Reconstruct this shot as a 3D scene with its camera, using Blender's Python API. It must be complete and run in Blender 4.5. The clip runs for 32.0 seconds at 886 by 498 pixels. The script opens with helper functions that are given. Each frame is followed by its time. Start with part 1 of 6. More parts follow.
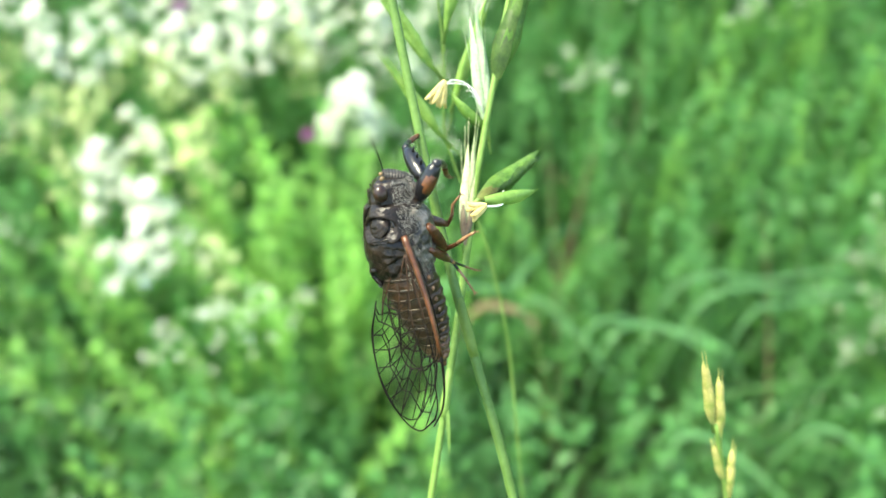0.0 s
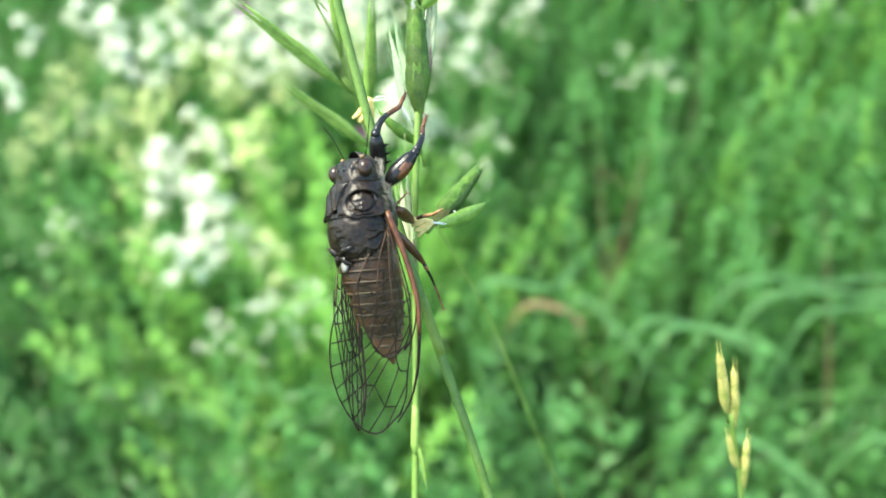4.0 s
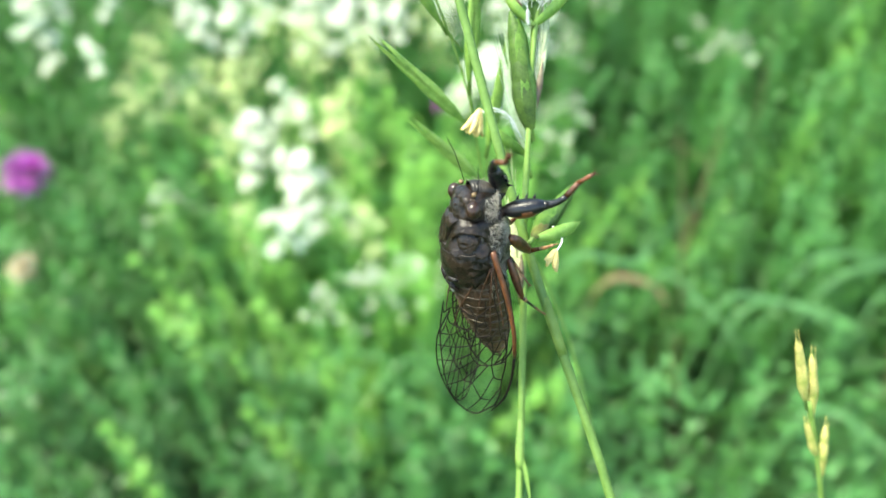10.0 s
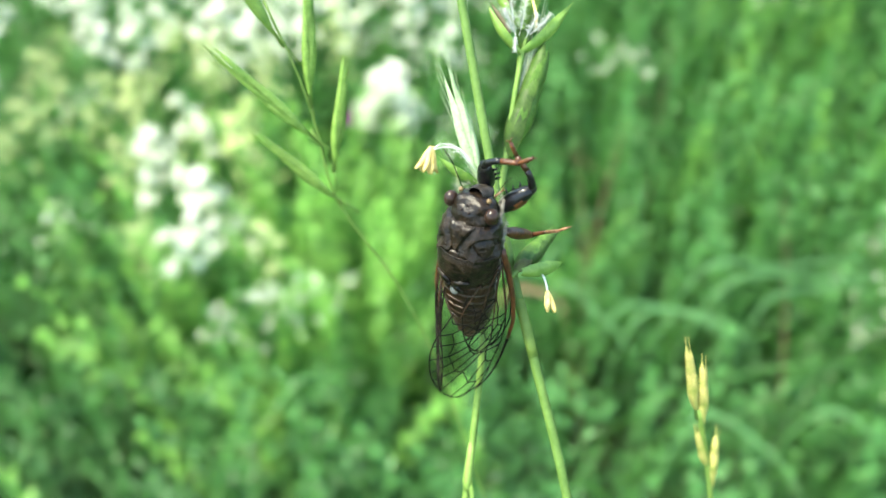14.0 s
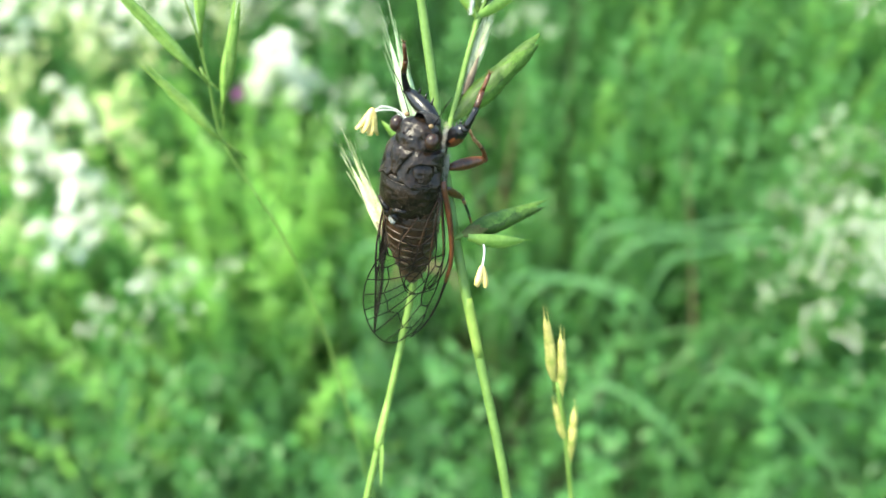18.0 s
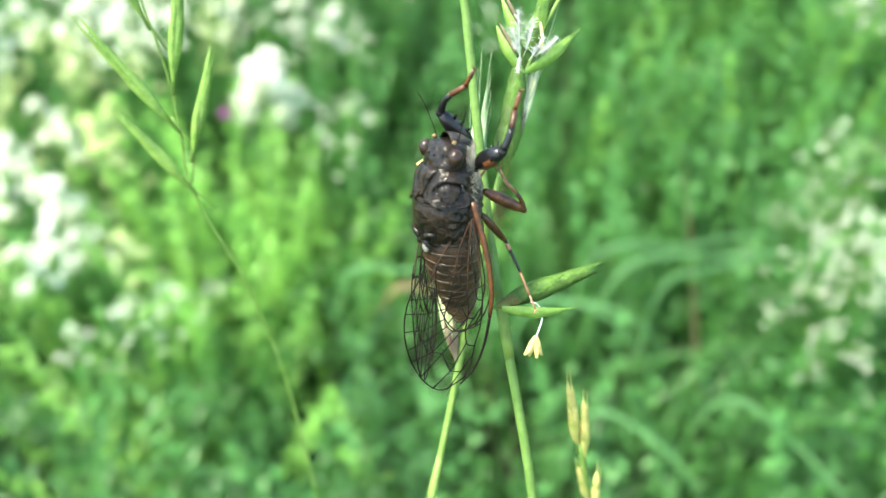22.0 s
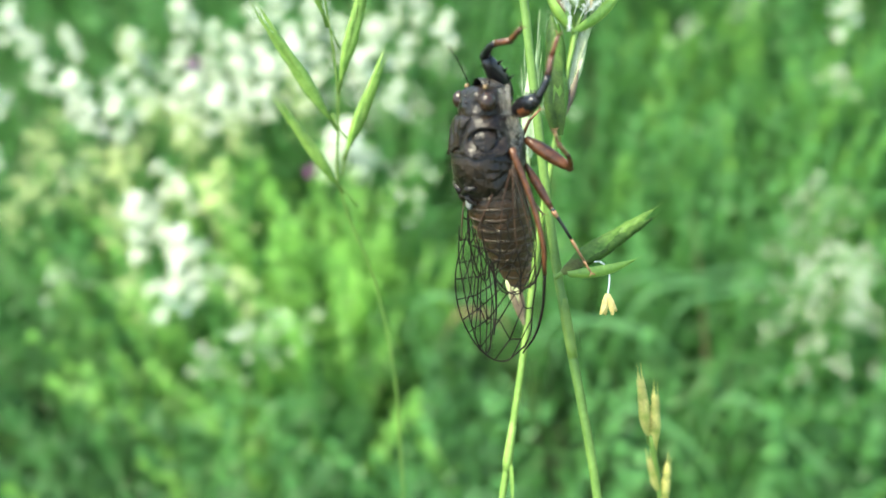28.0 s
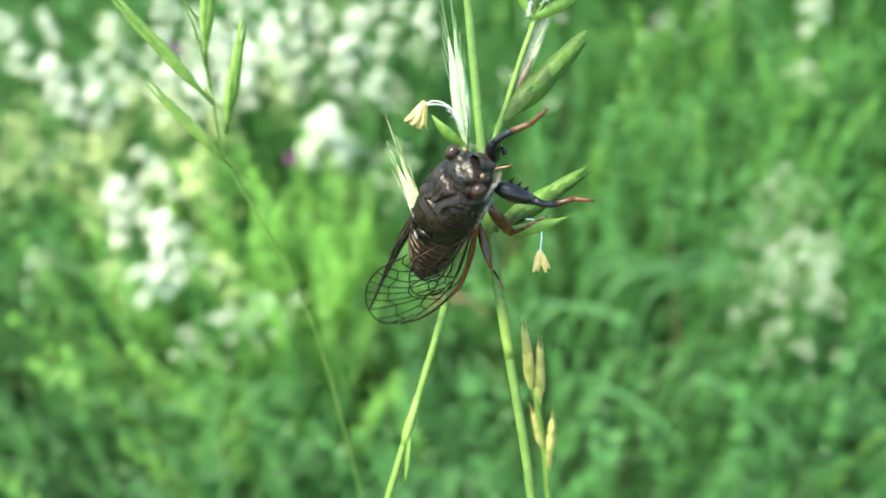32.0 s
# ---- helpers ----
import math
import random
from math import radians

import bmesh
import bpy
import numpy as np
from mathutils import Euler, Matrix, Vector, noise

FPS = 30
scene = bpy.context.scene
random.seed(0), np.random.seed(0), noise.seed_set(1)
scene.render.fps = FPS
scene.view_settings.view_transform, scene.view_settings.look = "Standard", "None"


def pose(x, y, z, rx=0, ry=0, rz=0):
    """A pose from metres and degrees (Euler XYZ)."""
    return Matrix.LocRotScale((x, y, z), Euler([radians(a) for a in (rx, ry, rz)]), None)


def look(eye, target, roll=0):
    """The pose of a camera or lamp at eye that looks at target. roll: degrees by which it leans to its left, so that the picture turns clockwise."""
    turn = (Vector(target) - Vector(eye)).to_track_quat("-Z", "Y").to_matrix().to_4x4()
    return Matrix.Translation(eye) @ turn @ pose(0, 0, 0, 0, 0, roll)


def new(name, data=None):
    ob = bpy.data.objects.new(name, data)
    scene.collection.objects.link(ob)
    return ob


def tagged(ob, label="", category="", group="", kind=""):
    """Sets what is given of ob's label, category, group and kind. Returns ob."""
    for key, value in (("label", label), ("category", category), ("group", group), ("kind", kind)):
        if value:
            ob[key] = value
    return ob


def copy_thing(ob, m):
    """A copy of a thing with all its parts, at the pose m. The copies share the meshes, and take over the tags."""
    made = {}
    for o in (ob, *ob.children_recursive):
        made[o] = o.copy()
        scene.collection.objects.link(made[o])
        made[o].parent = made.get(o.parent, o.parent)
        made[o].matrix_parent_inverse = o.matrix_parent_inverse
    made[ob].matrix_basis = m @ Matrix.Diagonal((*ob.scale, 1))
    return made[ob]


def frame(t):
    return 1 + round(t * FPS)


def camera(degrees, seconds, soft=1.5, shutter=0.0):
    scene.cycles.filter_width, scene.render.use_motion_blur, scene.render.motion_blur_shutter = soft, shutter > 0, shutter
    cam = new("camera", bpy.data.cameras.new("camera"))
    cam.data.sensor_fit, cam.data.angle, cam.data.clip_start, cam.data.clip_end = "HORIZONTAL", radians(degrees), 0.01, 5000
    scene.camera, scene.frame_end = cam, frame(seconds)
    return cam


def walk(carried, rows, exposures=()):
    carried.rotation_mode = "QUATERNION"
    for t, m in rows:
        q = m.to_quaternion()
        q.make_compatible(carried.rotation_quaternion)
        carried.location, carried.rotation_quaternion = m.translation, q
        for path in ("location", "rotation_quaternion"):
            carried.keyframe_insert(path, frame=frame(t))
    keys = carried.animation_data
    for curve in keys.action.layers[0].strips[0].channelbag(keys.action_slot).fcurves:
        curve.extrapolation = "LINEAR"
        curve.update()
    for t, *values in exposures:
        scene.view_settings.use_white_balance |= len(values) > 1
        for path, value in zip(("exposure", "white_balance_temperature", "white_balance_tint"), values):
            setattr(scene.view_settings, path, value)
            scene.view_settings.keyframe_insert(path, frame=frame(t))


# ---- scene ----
cam = camera(61.2, 32.0)
PATH = [
    (0, 0.00059, 0.00046, 1.00017, 58.00, -0.00, -0.00), (0.5, 0.01266, 0.00224, 0.99775, 58.35, 0.60, 1.73),
    (1, 0.00931, 0.00245, 0.99595, 57.86, 1.24, 2.63), (1.5, 0.01051, 0.00176, 0.99927, 57.65, 0.98, 2.81),
    (2, 0.00432, 0.00043, 0.99921, 57.75, 0.49, 2.37), (2.5, 0.00385, 0.00230, 1.00045, 57.35, 0.51, 2.41),
    (3, 0.00583, -0.00033, 1.00111, 57.46, 0.64, 2.65), (3.5, 0.01381, -0.00403, 0.99587, 58.19, 1.46, 3.79),
    (4, 0.01982, -0.00555, 0.99504, 58.51, 2.05, 4.74), (4.5, 0.02560, -0.00738, 0.99480, 58.80, 2.62, 5.68),
    (5, 0.02995, -0.00955, 0.99524, 59.01, 3.03, 6.40), (5.5, 0.03166, -0.01207, 0.99648, 59.09, 3.18, 6.70),
    (6, -0.00621, -0.00401, 1.03601, 55.76, 2.08, 5.13), (6.5, -0.05446, -0.01069, 1.03739, 55.45, 1.02, 3.87),
    (7, -0.06048, -0.02195, 1.04575, 54.80, 1.50, 4.84), (7.5, -0.05151, -0.02132, 1.03985, 54.15, 2.33, 6.43),
    (8, -0.06915, -0.03233, 1.04180, 54.14, 2.05, 6.24), (8.5, -0.07771, -0.02287, 1.04600, 53.33, 2.09, 6.07),
    (9, -0.06726, -0.02124, 1.04729, 53.27, 2.31, 6.08), (9.5, -0.06226, -0.02175, 1.04465, 53.20, 2.32, 5.92),
    (10, -0.06426, -0.02135, 1.04975, 53.59, 1.93, 5.08), (10.5, -0.05863, -0.02143, 1.04915, 53.70, 1.82, 4.85),
    (11, -0.06557, -0.01536, 1.05303, 53.40, 0.71, 3.33), (11.5, -0.05725, -0.01548, 1.05584, 53.49, 0.13, 2.46),
    (12, -0.05515, -0.01457, 1.05897, 53.43, 0.19, 1.80), (12.5, -0.04066, -0.01181, 1.05507, 54.19, 0.25, 1.51),
    (13, -0.03012, -0.01121, 1.05669, 54.00, 0.41, 1.46), (13.5, -0.02557, -0.01497, 1.05624, 53.96, 0.33, 1.22),
    (14, -0.01507, -0.01453, 1.05584, 54.00, 0.54, 1.35), (14.5, 0.00032, -0.01323, 1.05494, 54.10, 0.92, 1.67),
    (15, 0.01718, -0.01124, 1.05364, 54.20, 1.34, 1.98), (15.5, 0.03210, -0.00876, 1.05207, 54.25, 1.65, 2.04),
    (16, 0.04361, 0.00501, 1.05532, 54.12, 1.60, 1.04), (16.5, 0.06230, 0.01317, 1.04945, 53.46, 1.97, 0.66),
    (17, 0.07965, 0.01543, 1.03943, 52.90, 1.85, 0.09), (17.5, 0.08576, 0.01542, 1.03770, 52.02, 2.01, -0.49),
    (18, 0.08656, 0.01508, 1.04396, 51.28, 2.50, -0.73), (18.5, 0.08634, 0.01717, 1.04733, 51.07, 2.88, -0.92),
    (19, 0.09034, 0.01883, 1.04039, 51.36, 3.12, -0.90), (19.5, 0.09375, 0.01921, 1.03565, 51.47, 3.12, -1.10),
    (20, 0.09272, 0.01904, 1.03849, 51.40, 2.98, -1.34), (20.5, 0.09327, 0.02334, 1.03750, 51.73, 2.98, -1.07),
    (21, 0.09488, 0.02785, 1.03364, 51.81, 2.95, -1.10), (21.5, 0.10285, 0.03129, 1.03300, 51.68, 2.88, -1.11),
    (22, 0.09613, 0.03671, 1.03116, 52.57, 3.05, -0.95), (22.5, 0.09482, 0.00581, 1.05704, 53.55, 2.84, -0.83),
    (23, 0.08788, -0.03648, 1.09314, 55.50, 3.06, -0.97), (23.5, 0.08183, -0.03566, 1.09141, 56.57, 3.93, -0.16),
    (24, 0.08384, -0.03451, 1.08882, 57.22, 4.64, 0.43), (24.5, 0.08548, -0.03380, 1.08592, 57.31, 5.05, 0.58),
    (25, 0.08315, -0.03554, 1.08331, 57.26, 5.26, 0.61), (25.5, 0.08207, -0.03494, 1.08255, 56.65, 5.34, 0.43),
    (26, 0.07511, -0.03397, 1.08068, 56.43, 5.19, 0.17), (26.5, 0.06228, -0.03282, 1.07797, 56.27, 4.95, -0.22),
    (27, 0.04994, -0.03186, 1.07552, 56.14, 4.70, -0.62), (27.5, 0.04442, -0.03146, 1.07446, 55.99, 4.52, -0.91),
    (28, 0.04677, -0.09911, 1.12384, 55.84, 4.01, -0.75), (28.5, 0.04973, -0.11552, 1.12460, 57.29, 4.23, -0.49),
    (29, 0.06256, -0.12049, 1.12151, 58.47, 4.55, -0.10), (29.5, 0.06257, -0.12082, 1.12516, 58.56, 4.38, -0.36),
    (30, 0.05714, -0.12338, 1.12093, 58.28, 4.22, -0.23), (30.5, 0.05362, -0.12275, 1.12203, 57.87, 4.16, -0.39),
    (31, 0.04827, -0.11992, 1.12229, 57.12, 3.57, -0.89), (31.5, 0.04726, -0.11797, 1.12347, 56.20, 3.33, -1.75),
    (32, 0.03841, -0.11834, 1.12811, 55.19, 2.61, -2.30),
]
walk(cam, [(t, pose(x, y, z, rx, ry, rz)) for t, x, y, z, rx, ry, rz in PATH],
     exposures=[(0, 2.36, 7100, 0), (1, 2.26, 7100, 0), (2, 2.16, 7000, 0), (3, 2.3, 7000, 0), (6, 2.34, 6950, 0), (9, 2.4, 6950, 0), (12, 2.28, 7000, 0), (17, 2.31, 7000, 0), (22, 2.4, 7000, 0), (23, 2.48, 7000, 0), (24, 2.3, 7000, 0), (25, 2.26, 7000, 0), (32, 2.23, 7000, 0)])
# the phone's wide aperture, focused on the insect
cam.data.dof.use_dof = True
cam.data.dof.focus_distance = 0.112
cam.data.dof.aperture_fstop = 11.2

# ---------------------------------------------------------------- light
SUN_ELEVATION, SUN_TURN = 62.0, -106.0
world = bpy.data.worlds.new("sky")
scene.world = world
world.use_nodes = True
wn = world.node_tree.nodes
sky = wn.new("ShaderNodeTexSky")
sky.sky_type, sky.sun_disc = "NISHITA", False
sky.sun_elevation, sky.sun_rotation = radians(SUN_ELEVATION), radians(SUN_TURN)
wn["Background"].inputs["Strength"].default_value = 0.14
world.node_tree.links.new(sky.outputs[0], wn["Background"].inputs["Color"])
sun = new("sun", bpy.data.lights.new("sun", "SUN"))
sun.data.energy, sun.data.angle, sun.data.color = 2.6, radians(14), (1.0, 0.94, 0.8)
sun_way = Vector((math.sin(radians(SUN_TURN)) * math.cos(radians(SUN_ELEVATION)),
                  math.cos(radians(SUN_TURN)) * math.cos(radians(SUN_ELEVATION)), math.sin(radians(SUN_ELEVATION))))
sun.matrix_world = look(sun_way * 10, (0, 0, 0))


# ---------------------------------------------------------------- materials
def material(name, low, high, rough=0.5, scale=400.0, bump=0.2, through_light=0.0, spread=0.15, metal=0.0, fine=5.0, spec=0.5, coat=0.0, ends=(0.5, 0.95), sheen=0.0):
    """Two colours mixed by noise at two scales, shifted a little from piece to piece, with fine relief."""
    m = bpy.data.materials.new(name)
    m.use_nodes = True
    nt = m.node_tree
    n, l = nt.nodes, nt.links
    b = n["Principled BSDF"]
    geo, info = n.new("ShaderNodeTexCoord"), n.new("ShaderNodeObjectInfo")
    isl = n.new("ShaderNodeNewGeometry")
    big, small = n.new("ShaderNodeTexNoise"), n.new("ShaderNodeTexNoise")
    big.inputs["Scale"].default_value, small.inputs["Scale"].default_value = scale, scale * fine
    big.inputs["Detail"].default_value = small.inputs["Detail"].default_value = 4
    l.new(geo.outputs["Object"], big.inputs["Vector"])
    l.new(geo.outputs["Object"], small.inputs["Vector"])
    add = n.new("ShaderNodeMath")
    add.operation = "MULTIPLY_ADD"
    add.inputs[1].default_value, add.inputs[2].default_value = 0.45, 0.0
    l.new(small.outputs[0], add.inputs[0])
    l.new(big.outputs[0], add.inputs[2])
    ramp = n.new("ShaderNodeValToRGB")
    ramp.color_ramp.elements[0].position, ramp.color_ramp.elements[1].position = ends
    ramp.color_ramp.elements[0].color, ramp.color_ramp.elements[1].color = (*low, 1), (*high, 1)
    l.new(add.outputs[0], ramp.inputs[0])
    hue = n.new("ShaderNodeHueSaturation")
    both = n.new("ShaderNodeMath")
    both.operation = "ADD"
    l.new(info.outputs["Random"], both.inputs[0])
    l.new(isl.outputs["Random Per Island"], both.inputs[1])
    val = n.new("ShaderNodeMapRange")
    val.inputs["From Max"].default_value = 2.0
    val.inputs["To Min"].default_value, val.inputs["To Max"].default_value = 1 - spread * 2, 1 + spread * 2
    l.new(both.outputs[0], val.inputs["Value"])
    l.new(val.outputs[0], hue.inputs["Value"])
    l.new(ramp.outputs[0], hue.inputs["Color"])
    l.new(hue.outputs[0], b.inputs["Base Color"])
    b.inputs["Roughness"].default_value, b.inputs["Metallic"].default_value = rough, metal
    b.inputs["Specular IOR Level"].default_value = spec
    b.inputs["Coat Weight"].default_value, b.inputs["Coat Roughness"].default_value = coat, 0.15
    b.inputs["Sheen Weight"].default_value, b.inputs["Sheen Roughness"].default_value = sheen, 0.5
    b.inputs["Sheen Tint"].default_value = (0.8, 0.74, 0.66, 1)
    if bump:
        bp = n.new("ShaderNodeBump")
        bp.inputs["Strength"].default_value, bp.inputs["Distance"].default_value = bump, 0.25 / scale
        l.new(add.outputs[0], bp.inputs["Height"])
        l.new(bp.outputs[0], b.inputs["Normal"])
    if through_light:
        tr, mix = n.new("ShaderNodeBsdfTranslucent"), n.new("ShaderNodeMixShader")
        mix.inputs[0].default_value = through_light
        l.new(hue.outputs[0], tr.inputs["Color"])
        l.new(b.outputs[0], mix.inputs[1])
        l.new(tr.outputs[0], mix.inputs[2])
        l.new(mix.outputs[0], n["Material Output"].inputs["Surface"])
    return m


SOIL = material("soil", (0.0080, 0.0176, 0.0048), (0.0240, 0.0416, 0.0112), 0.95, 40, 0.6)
LEAF = material("bedstraw_leaf", (0.040, 0.156, 0.028), (0.093, 0.283, 0.053), 0.45, 90, 0.1, 0.4, 0.2)
# leaf colour raised to a sunlit tone
LEAF_BRIGHT = material("lit_leaf", (0.165, 0.410, 0.070), (0.292, 0.572, 0.130), 0.45, 90, 0.1, 0.45, 0.2)
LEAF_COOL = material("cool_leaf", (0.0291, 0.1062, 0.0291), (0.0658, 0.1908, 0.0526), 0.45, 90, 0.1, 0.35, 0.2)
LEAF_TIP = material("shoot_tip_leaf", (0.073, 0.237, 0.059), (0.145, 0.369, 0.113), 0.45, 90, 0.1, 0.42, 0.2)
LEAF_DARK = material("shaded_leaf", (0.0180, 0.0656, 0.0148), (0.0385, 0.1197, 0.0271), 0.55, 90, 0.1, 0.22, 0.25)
BLADE = material("grass_blade", (0.0324, 0.1125, 0.0234), (0.0693, 0.1890, 0.0450), 0.4, 120, 0.15, 0.35, 0.25)
BLADE_LONG = material("long_blade", (0.060, 0.161, 0.055), (0.106, 0.239, 0.087), 0.5, 120, 0.15, 0.3, 0.2, spec=0.3)
STRAW = material("dry_blade", (0.1, 0.07, 0.033), (0.19, 0.135, 0.07), 0.7, 120, 0.2, 0.2, 0.15)
PETAL = material("white_petal", (0.78, 0.82, 0.66), (0.89, 0.91, 0.81), 0.6, 200, 0.05, 0.35, 0.06)
CREAM = material("cream_petal", (0.55, 0.66, 0.28), (0.75, 0.8, 0.42), 0.6, 200, 0.05, 0.35, 0.08)
PURPLE = material("purple_floret", (0.38, 0.06, 0.36), (0.6, 0.16, 0.56), 0.6, 200, 0.1, 0.3, 0.15)
BUFF = material("faded_floret", (0.58, 0.48, 0.3), (0.8, 0.72, 0.5), 0.7, 200, 0.1, 0.3, 0.15)
STALK = material("grass_stalk", (0.115, 0.21, 0.038), (0.2, 0.315, 0.072), 0.45, 160, 0.15, 0.1, 0.04, fine=8, spec=0.3)
STALK_NODE = material("stalk_node", (0.12, 0.195, 0.033), (0.2, 0.29, 0.058), 0.5, 300, 0.2, 0.1, 0.05, spec=0.3)
HUSK = material("green_lemma", (0.037, 0.093, 0.013), (0.115, 0.212, 0.037), 0.5, 420, 0.2, 0.2, 0.2, spec=0.25)
HUSK_DEEP = material("deep_green_lemma", (0.02, 0.05, 0.009), (0.075, 0.14, 0.024), 0.5, 420, 0.2, 0.2, 0.2, spec=0.25)
HUSK_LIGHT = material("light_lemma", (0.12, 0.24, 0.035), (0.24, 0.38, 0.075), 0.45, 420, 0.2, 0.2, 0.12)
HUSK_PALE = material("pale_lemma", (0.3, 0.42, 0.22), (0.5, 0.62, 0.4), 0.45, 420, 0.2, 0.3, 0.12)
HUSK_RED = material("purplish_lemma", (0.075, 0.048, 0.03), (0.2, 0.165, 0.1), 0.5, 420, 0.2, 0.15, 0.2)
HUSK_GOLD = material("golden_lemma", (0.24, 0.31, 0.06), (0.68, 0.57, 0.21), 0.5, 300, 0.2, 0.3, 0.25, spec=0.25)
ANTHER = material("yellow_anther", (0.62, 0.45, 0.12), (0.85, 0.7, 0.3), 0.6, 900, 0.3, 0.2, 0.06)
STIGMA = material("white_stigma", (0.75, 0.78, 0.76), (0.88, 0.9, 0.88), 0.6, 900, 0.0, 0.4, 0.03)
SHELL = material("dark_cuticle", (0.0014, 0.001, 0.0007), (0.021, 0.013, 0.0075), 0.29, 620, 0.5, 0, 0.05, spec=0.28, fine=4.0, ends=(0.5, 0.95), sheen=0.006)
SHELL_GREY = material("downy_cuticle", (0.004, 0.003, 0.0025), (0.2, 0.165, 0.13), 0.3, 460, 0.6, 0, 0.12, spec=0.5, ends=(0.58, 1.05))
DOWN = material("grey_down", (0.28, 0.26, 0.22), (0.5, 0.47, 0.42), 0.6, 700, 0.0, 0.2, 0.1)
BELLY = material("banded_cuticle", (0.007, 0.0033, 0.0016), (0.055, 0.026, 0.0115), 0.34, 380, 0.4, 0, 0.07, spec=0.25)
BELLY_TIP = material("reddish_cuticle", (0.06, 0.022, 0.01), (0.15, 0.065, 0.03), 0.45, 600, 0.4, 0, 0.08)
LEG_BLACK = material("black_femur", (0.0015, 0.0015, 0.0022), (0.009, 0.008, 0.009), 0.28, 700, 0.25, 0, 0.04, spec=0.45)
LEG_RED = material("chestnut_leg", (0.02, 0.0075, 0.003), (0.13, 0.045, 0.015), 0.35, 500, 0.25, 0, 0.06, spec=0.45)
LEG_ORANGE = material("orange_thigh", (0.03, 0.01, 0.004), (0.13, 0.045, 0.013), 0.35, 500, 0.2, 0, 0.06)
LEG_TAN = material("tan_tarsus", (0.12, 0.05, 0.02), (0.34, 0.18, 0.09), 0.4, 700, 0.2, 0, 0.06)
EYE_MAT = material("eye", (0.012, 0.006, 0.004), (0.032, 0.015, 0.008), 0.3, 1200, 0.05, 0, 0.03, spec=0.4)
OCHRE = material("ochre_spot", (0.08, 0.048, 0.016), (0.19, 0.125, 0.05), 0.5, 900, 0.2, 0, 0.05)
COSTA = material("chestnut_costa", (0.035, 0.012, 0.005), (0.12, 0.042, 0.014), 0.35, 600, 0.2, 0, 0.03, spec=0.4)
HUSK_STRAW = material("straw_lemma", (0.3, 0.36, 0.16), (0.6, 0.62, 0.38), 0.5, 420, 0.2, 0.25, 0.2)
HUSK_BROWN = material("brown_glume", (0.06, 0.055, 0.012), (0.13, 0.16, 0.035), 0.5, 420, 0.2, 0.1, 0.1, spec=0.25)
FLECK = material("white_fleck", (0.05, 0.05, 0.048), (0.24, 0.24, 0.225), 0.5, 900, 0.4, 0, 0.05)
BELLY_TAN = material("tan_belly", (0.03, 0.014, 0.006), (0.17, 0.09, 0.045), 0.4, 600, 0.4, 0, 0.12)
BELLY_EDGE = material("ring_edge_cuticle", (0.014, 0.007, 0.003), (0.058, 0.029, 0.0135), 0.4, 600, 0.4, 0, 0.12)
DOWN_DARK = material("brown_down", (0.025, 0.02, 0.016), (0.07, 0.06, 0.05), 0.6, 700, 0.0, 0.2, 0.1)
FOREHEAD = material("ridged_cuticle", (0.003, 0.0025, 0.002), (0.05, 0.042, 0.034), 0.35, 600, 0.5, 0, 0.05, spec=0.3)
STALK_DARK = material("stout_culm", (0.08, 0.155, 0.03), (0.14, 0.24, 0.055), 0.45, 160, 0.15, 0.1, 0.04, fine=8, spec=0.3)
VEIN_BASE = material("brown_vein", (0.012, 0.005, 0.0025), (0.05, 0.022, 0.009), 0.4, 700, 0.1, 0, 0.03, spec=0.3)
VEIN = material("dark_vein", (0.002, 0.0016, 0.0012), (0.010, 0.006, 0.004), 0.6, 700, 0.1, 0, 0.03, spec=0.15)


def wing_film():
    """A clear membrane: nearly all light passes, the rest is mirrored or tinted."""
    m = bpy.data.materials.new("wing_membrane")
    m.use_nodes = True
    n, l = m.node_tree.nodes, m.node_tree.links
    b = n["Principled BSDF"]
    b.inputs["Base Color"].default_value = (0.13, 0.11, 0.075, 1)
    b.inputs["Roughness"].default_value = 0.22
    clear, mix, wr = n.new("ShaderNodeBsdfTransparent"), n.new("ShaderNodeMixShader"), n.new("ShaderNodeTexNoise")
    wr.inputs["Scale"].default_value = 350
    bp = n.new("ShaderNodeBump")
    bp.inputs["Strength"].default_value, bp.inputs["Distance"].default_value = 0.5, 0.0004
    co = n.new("ShaderNodeTexCoord")
    l.new(co.outputs["Object"], wr.inputs["Vector"])
    l.new(wr.outputs[0], bp.inputs["Height"])
    l.new(bp.outputs[0], b.inputs["Normal"])
    clear.inputs["Color"].default_value = (0.95, 0.96, 0.93, 1)
    mix.inputs[0].default_value = 0.035
    l.new(clear.outputs[0], mix.inputs[1])
    l.new(b.outputs[0], mix.inputs[2])
    l.new(mix.outputs[0], n["Material Output"].inputs["Surface"])
    return m


FILM = wing_film()


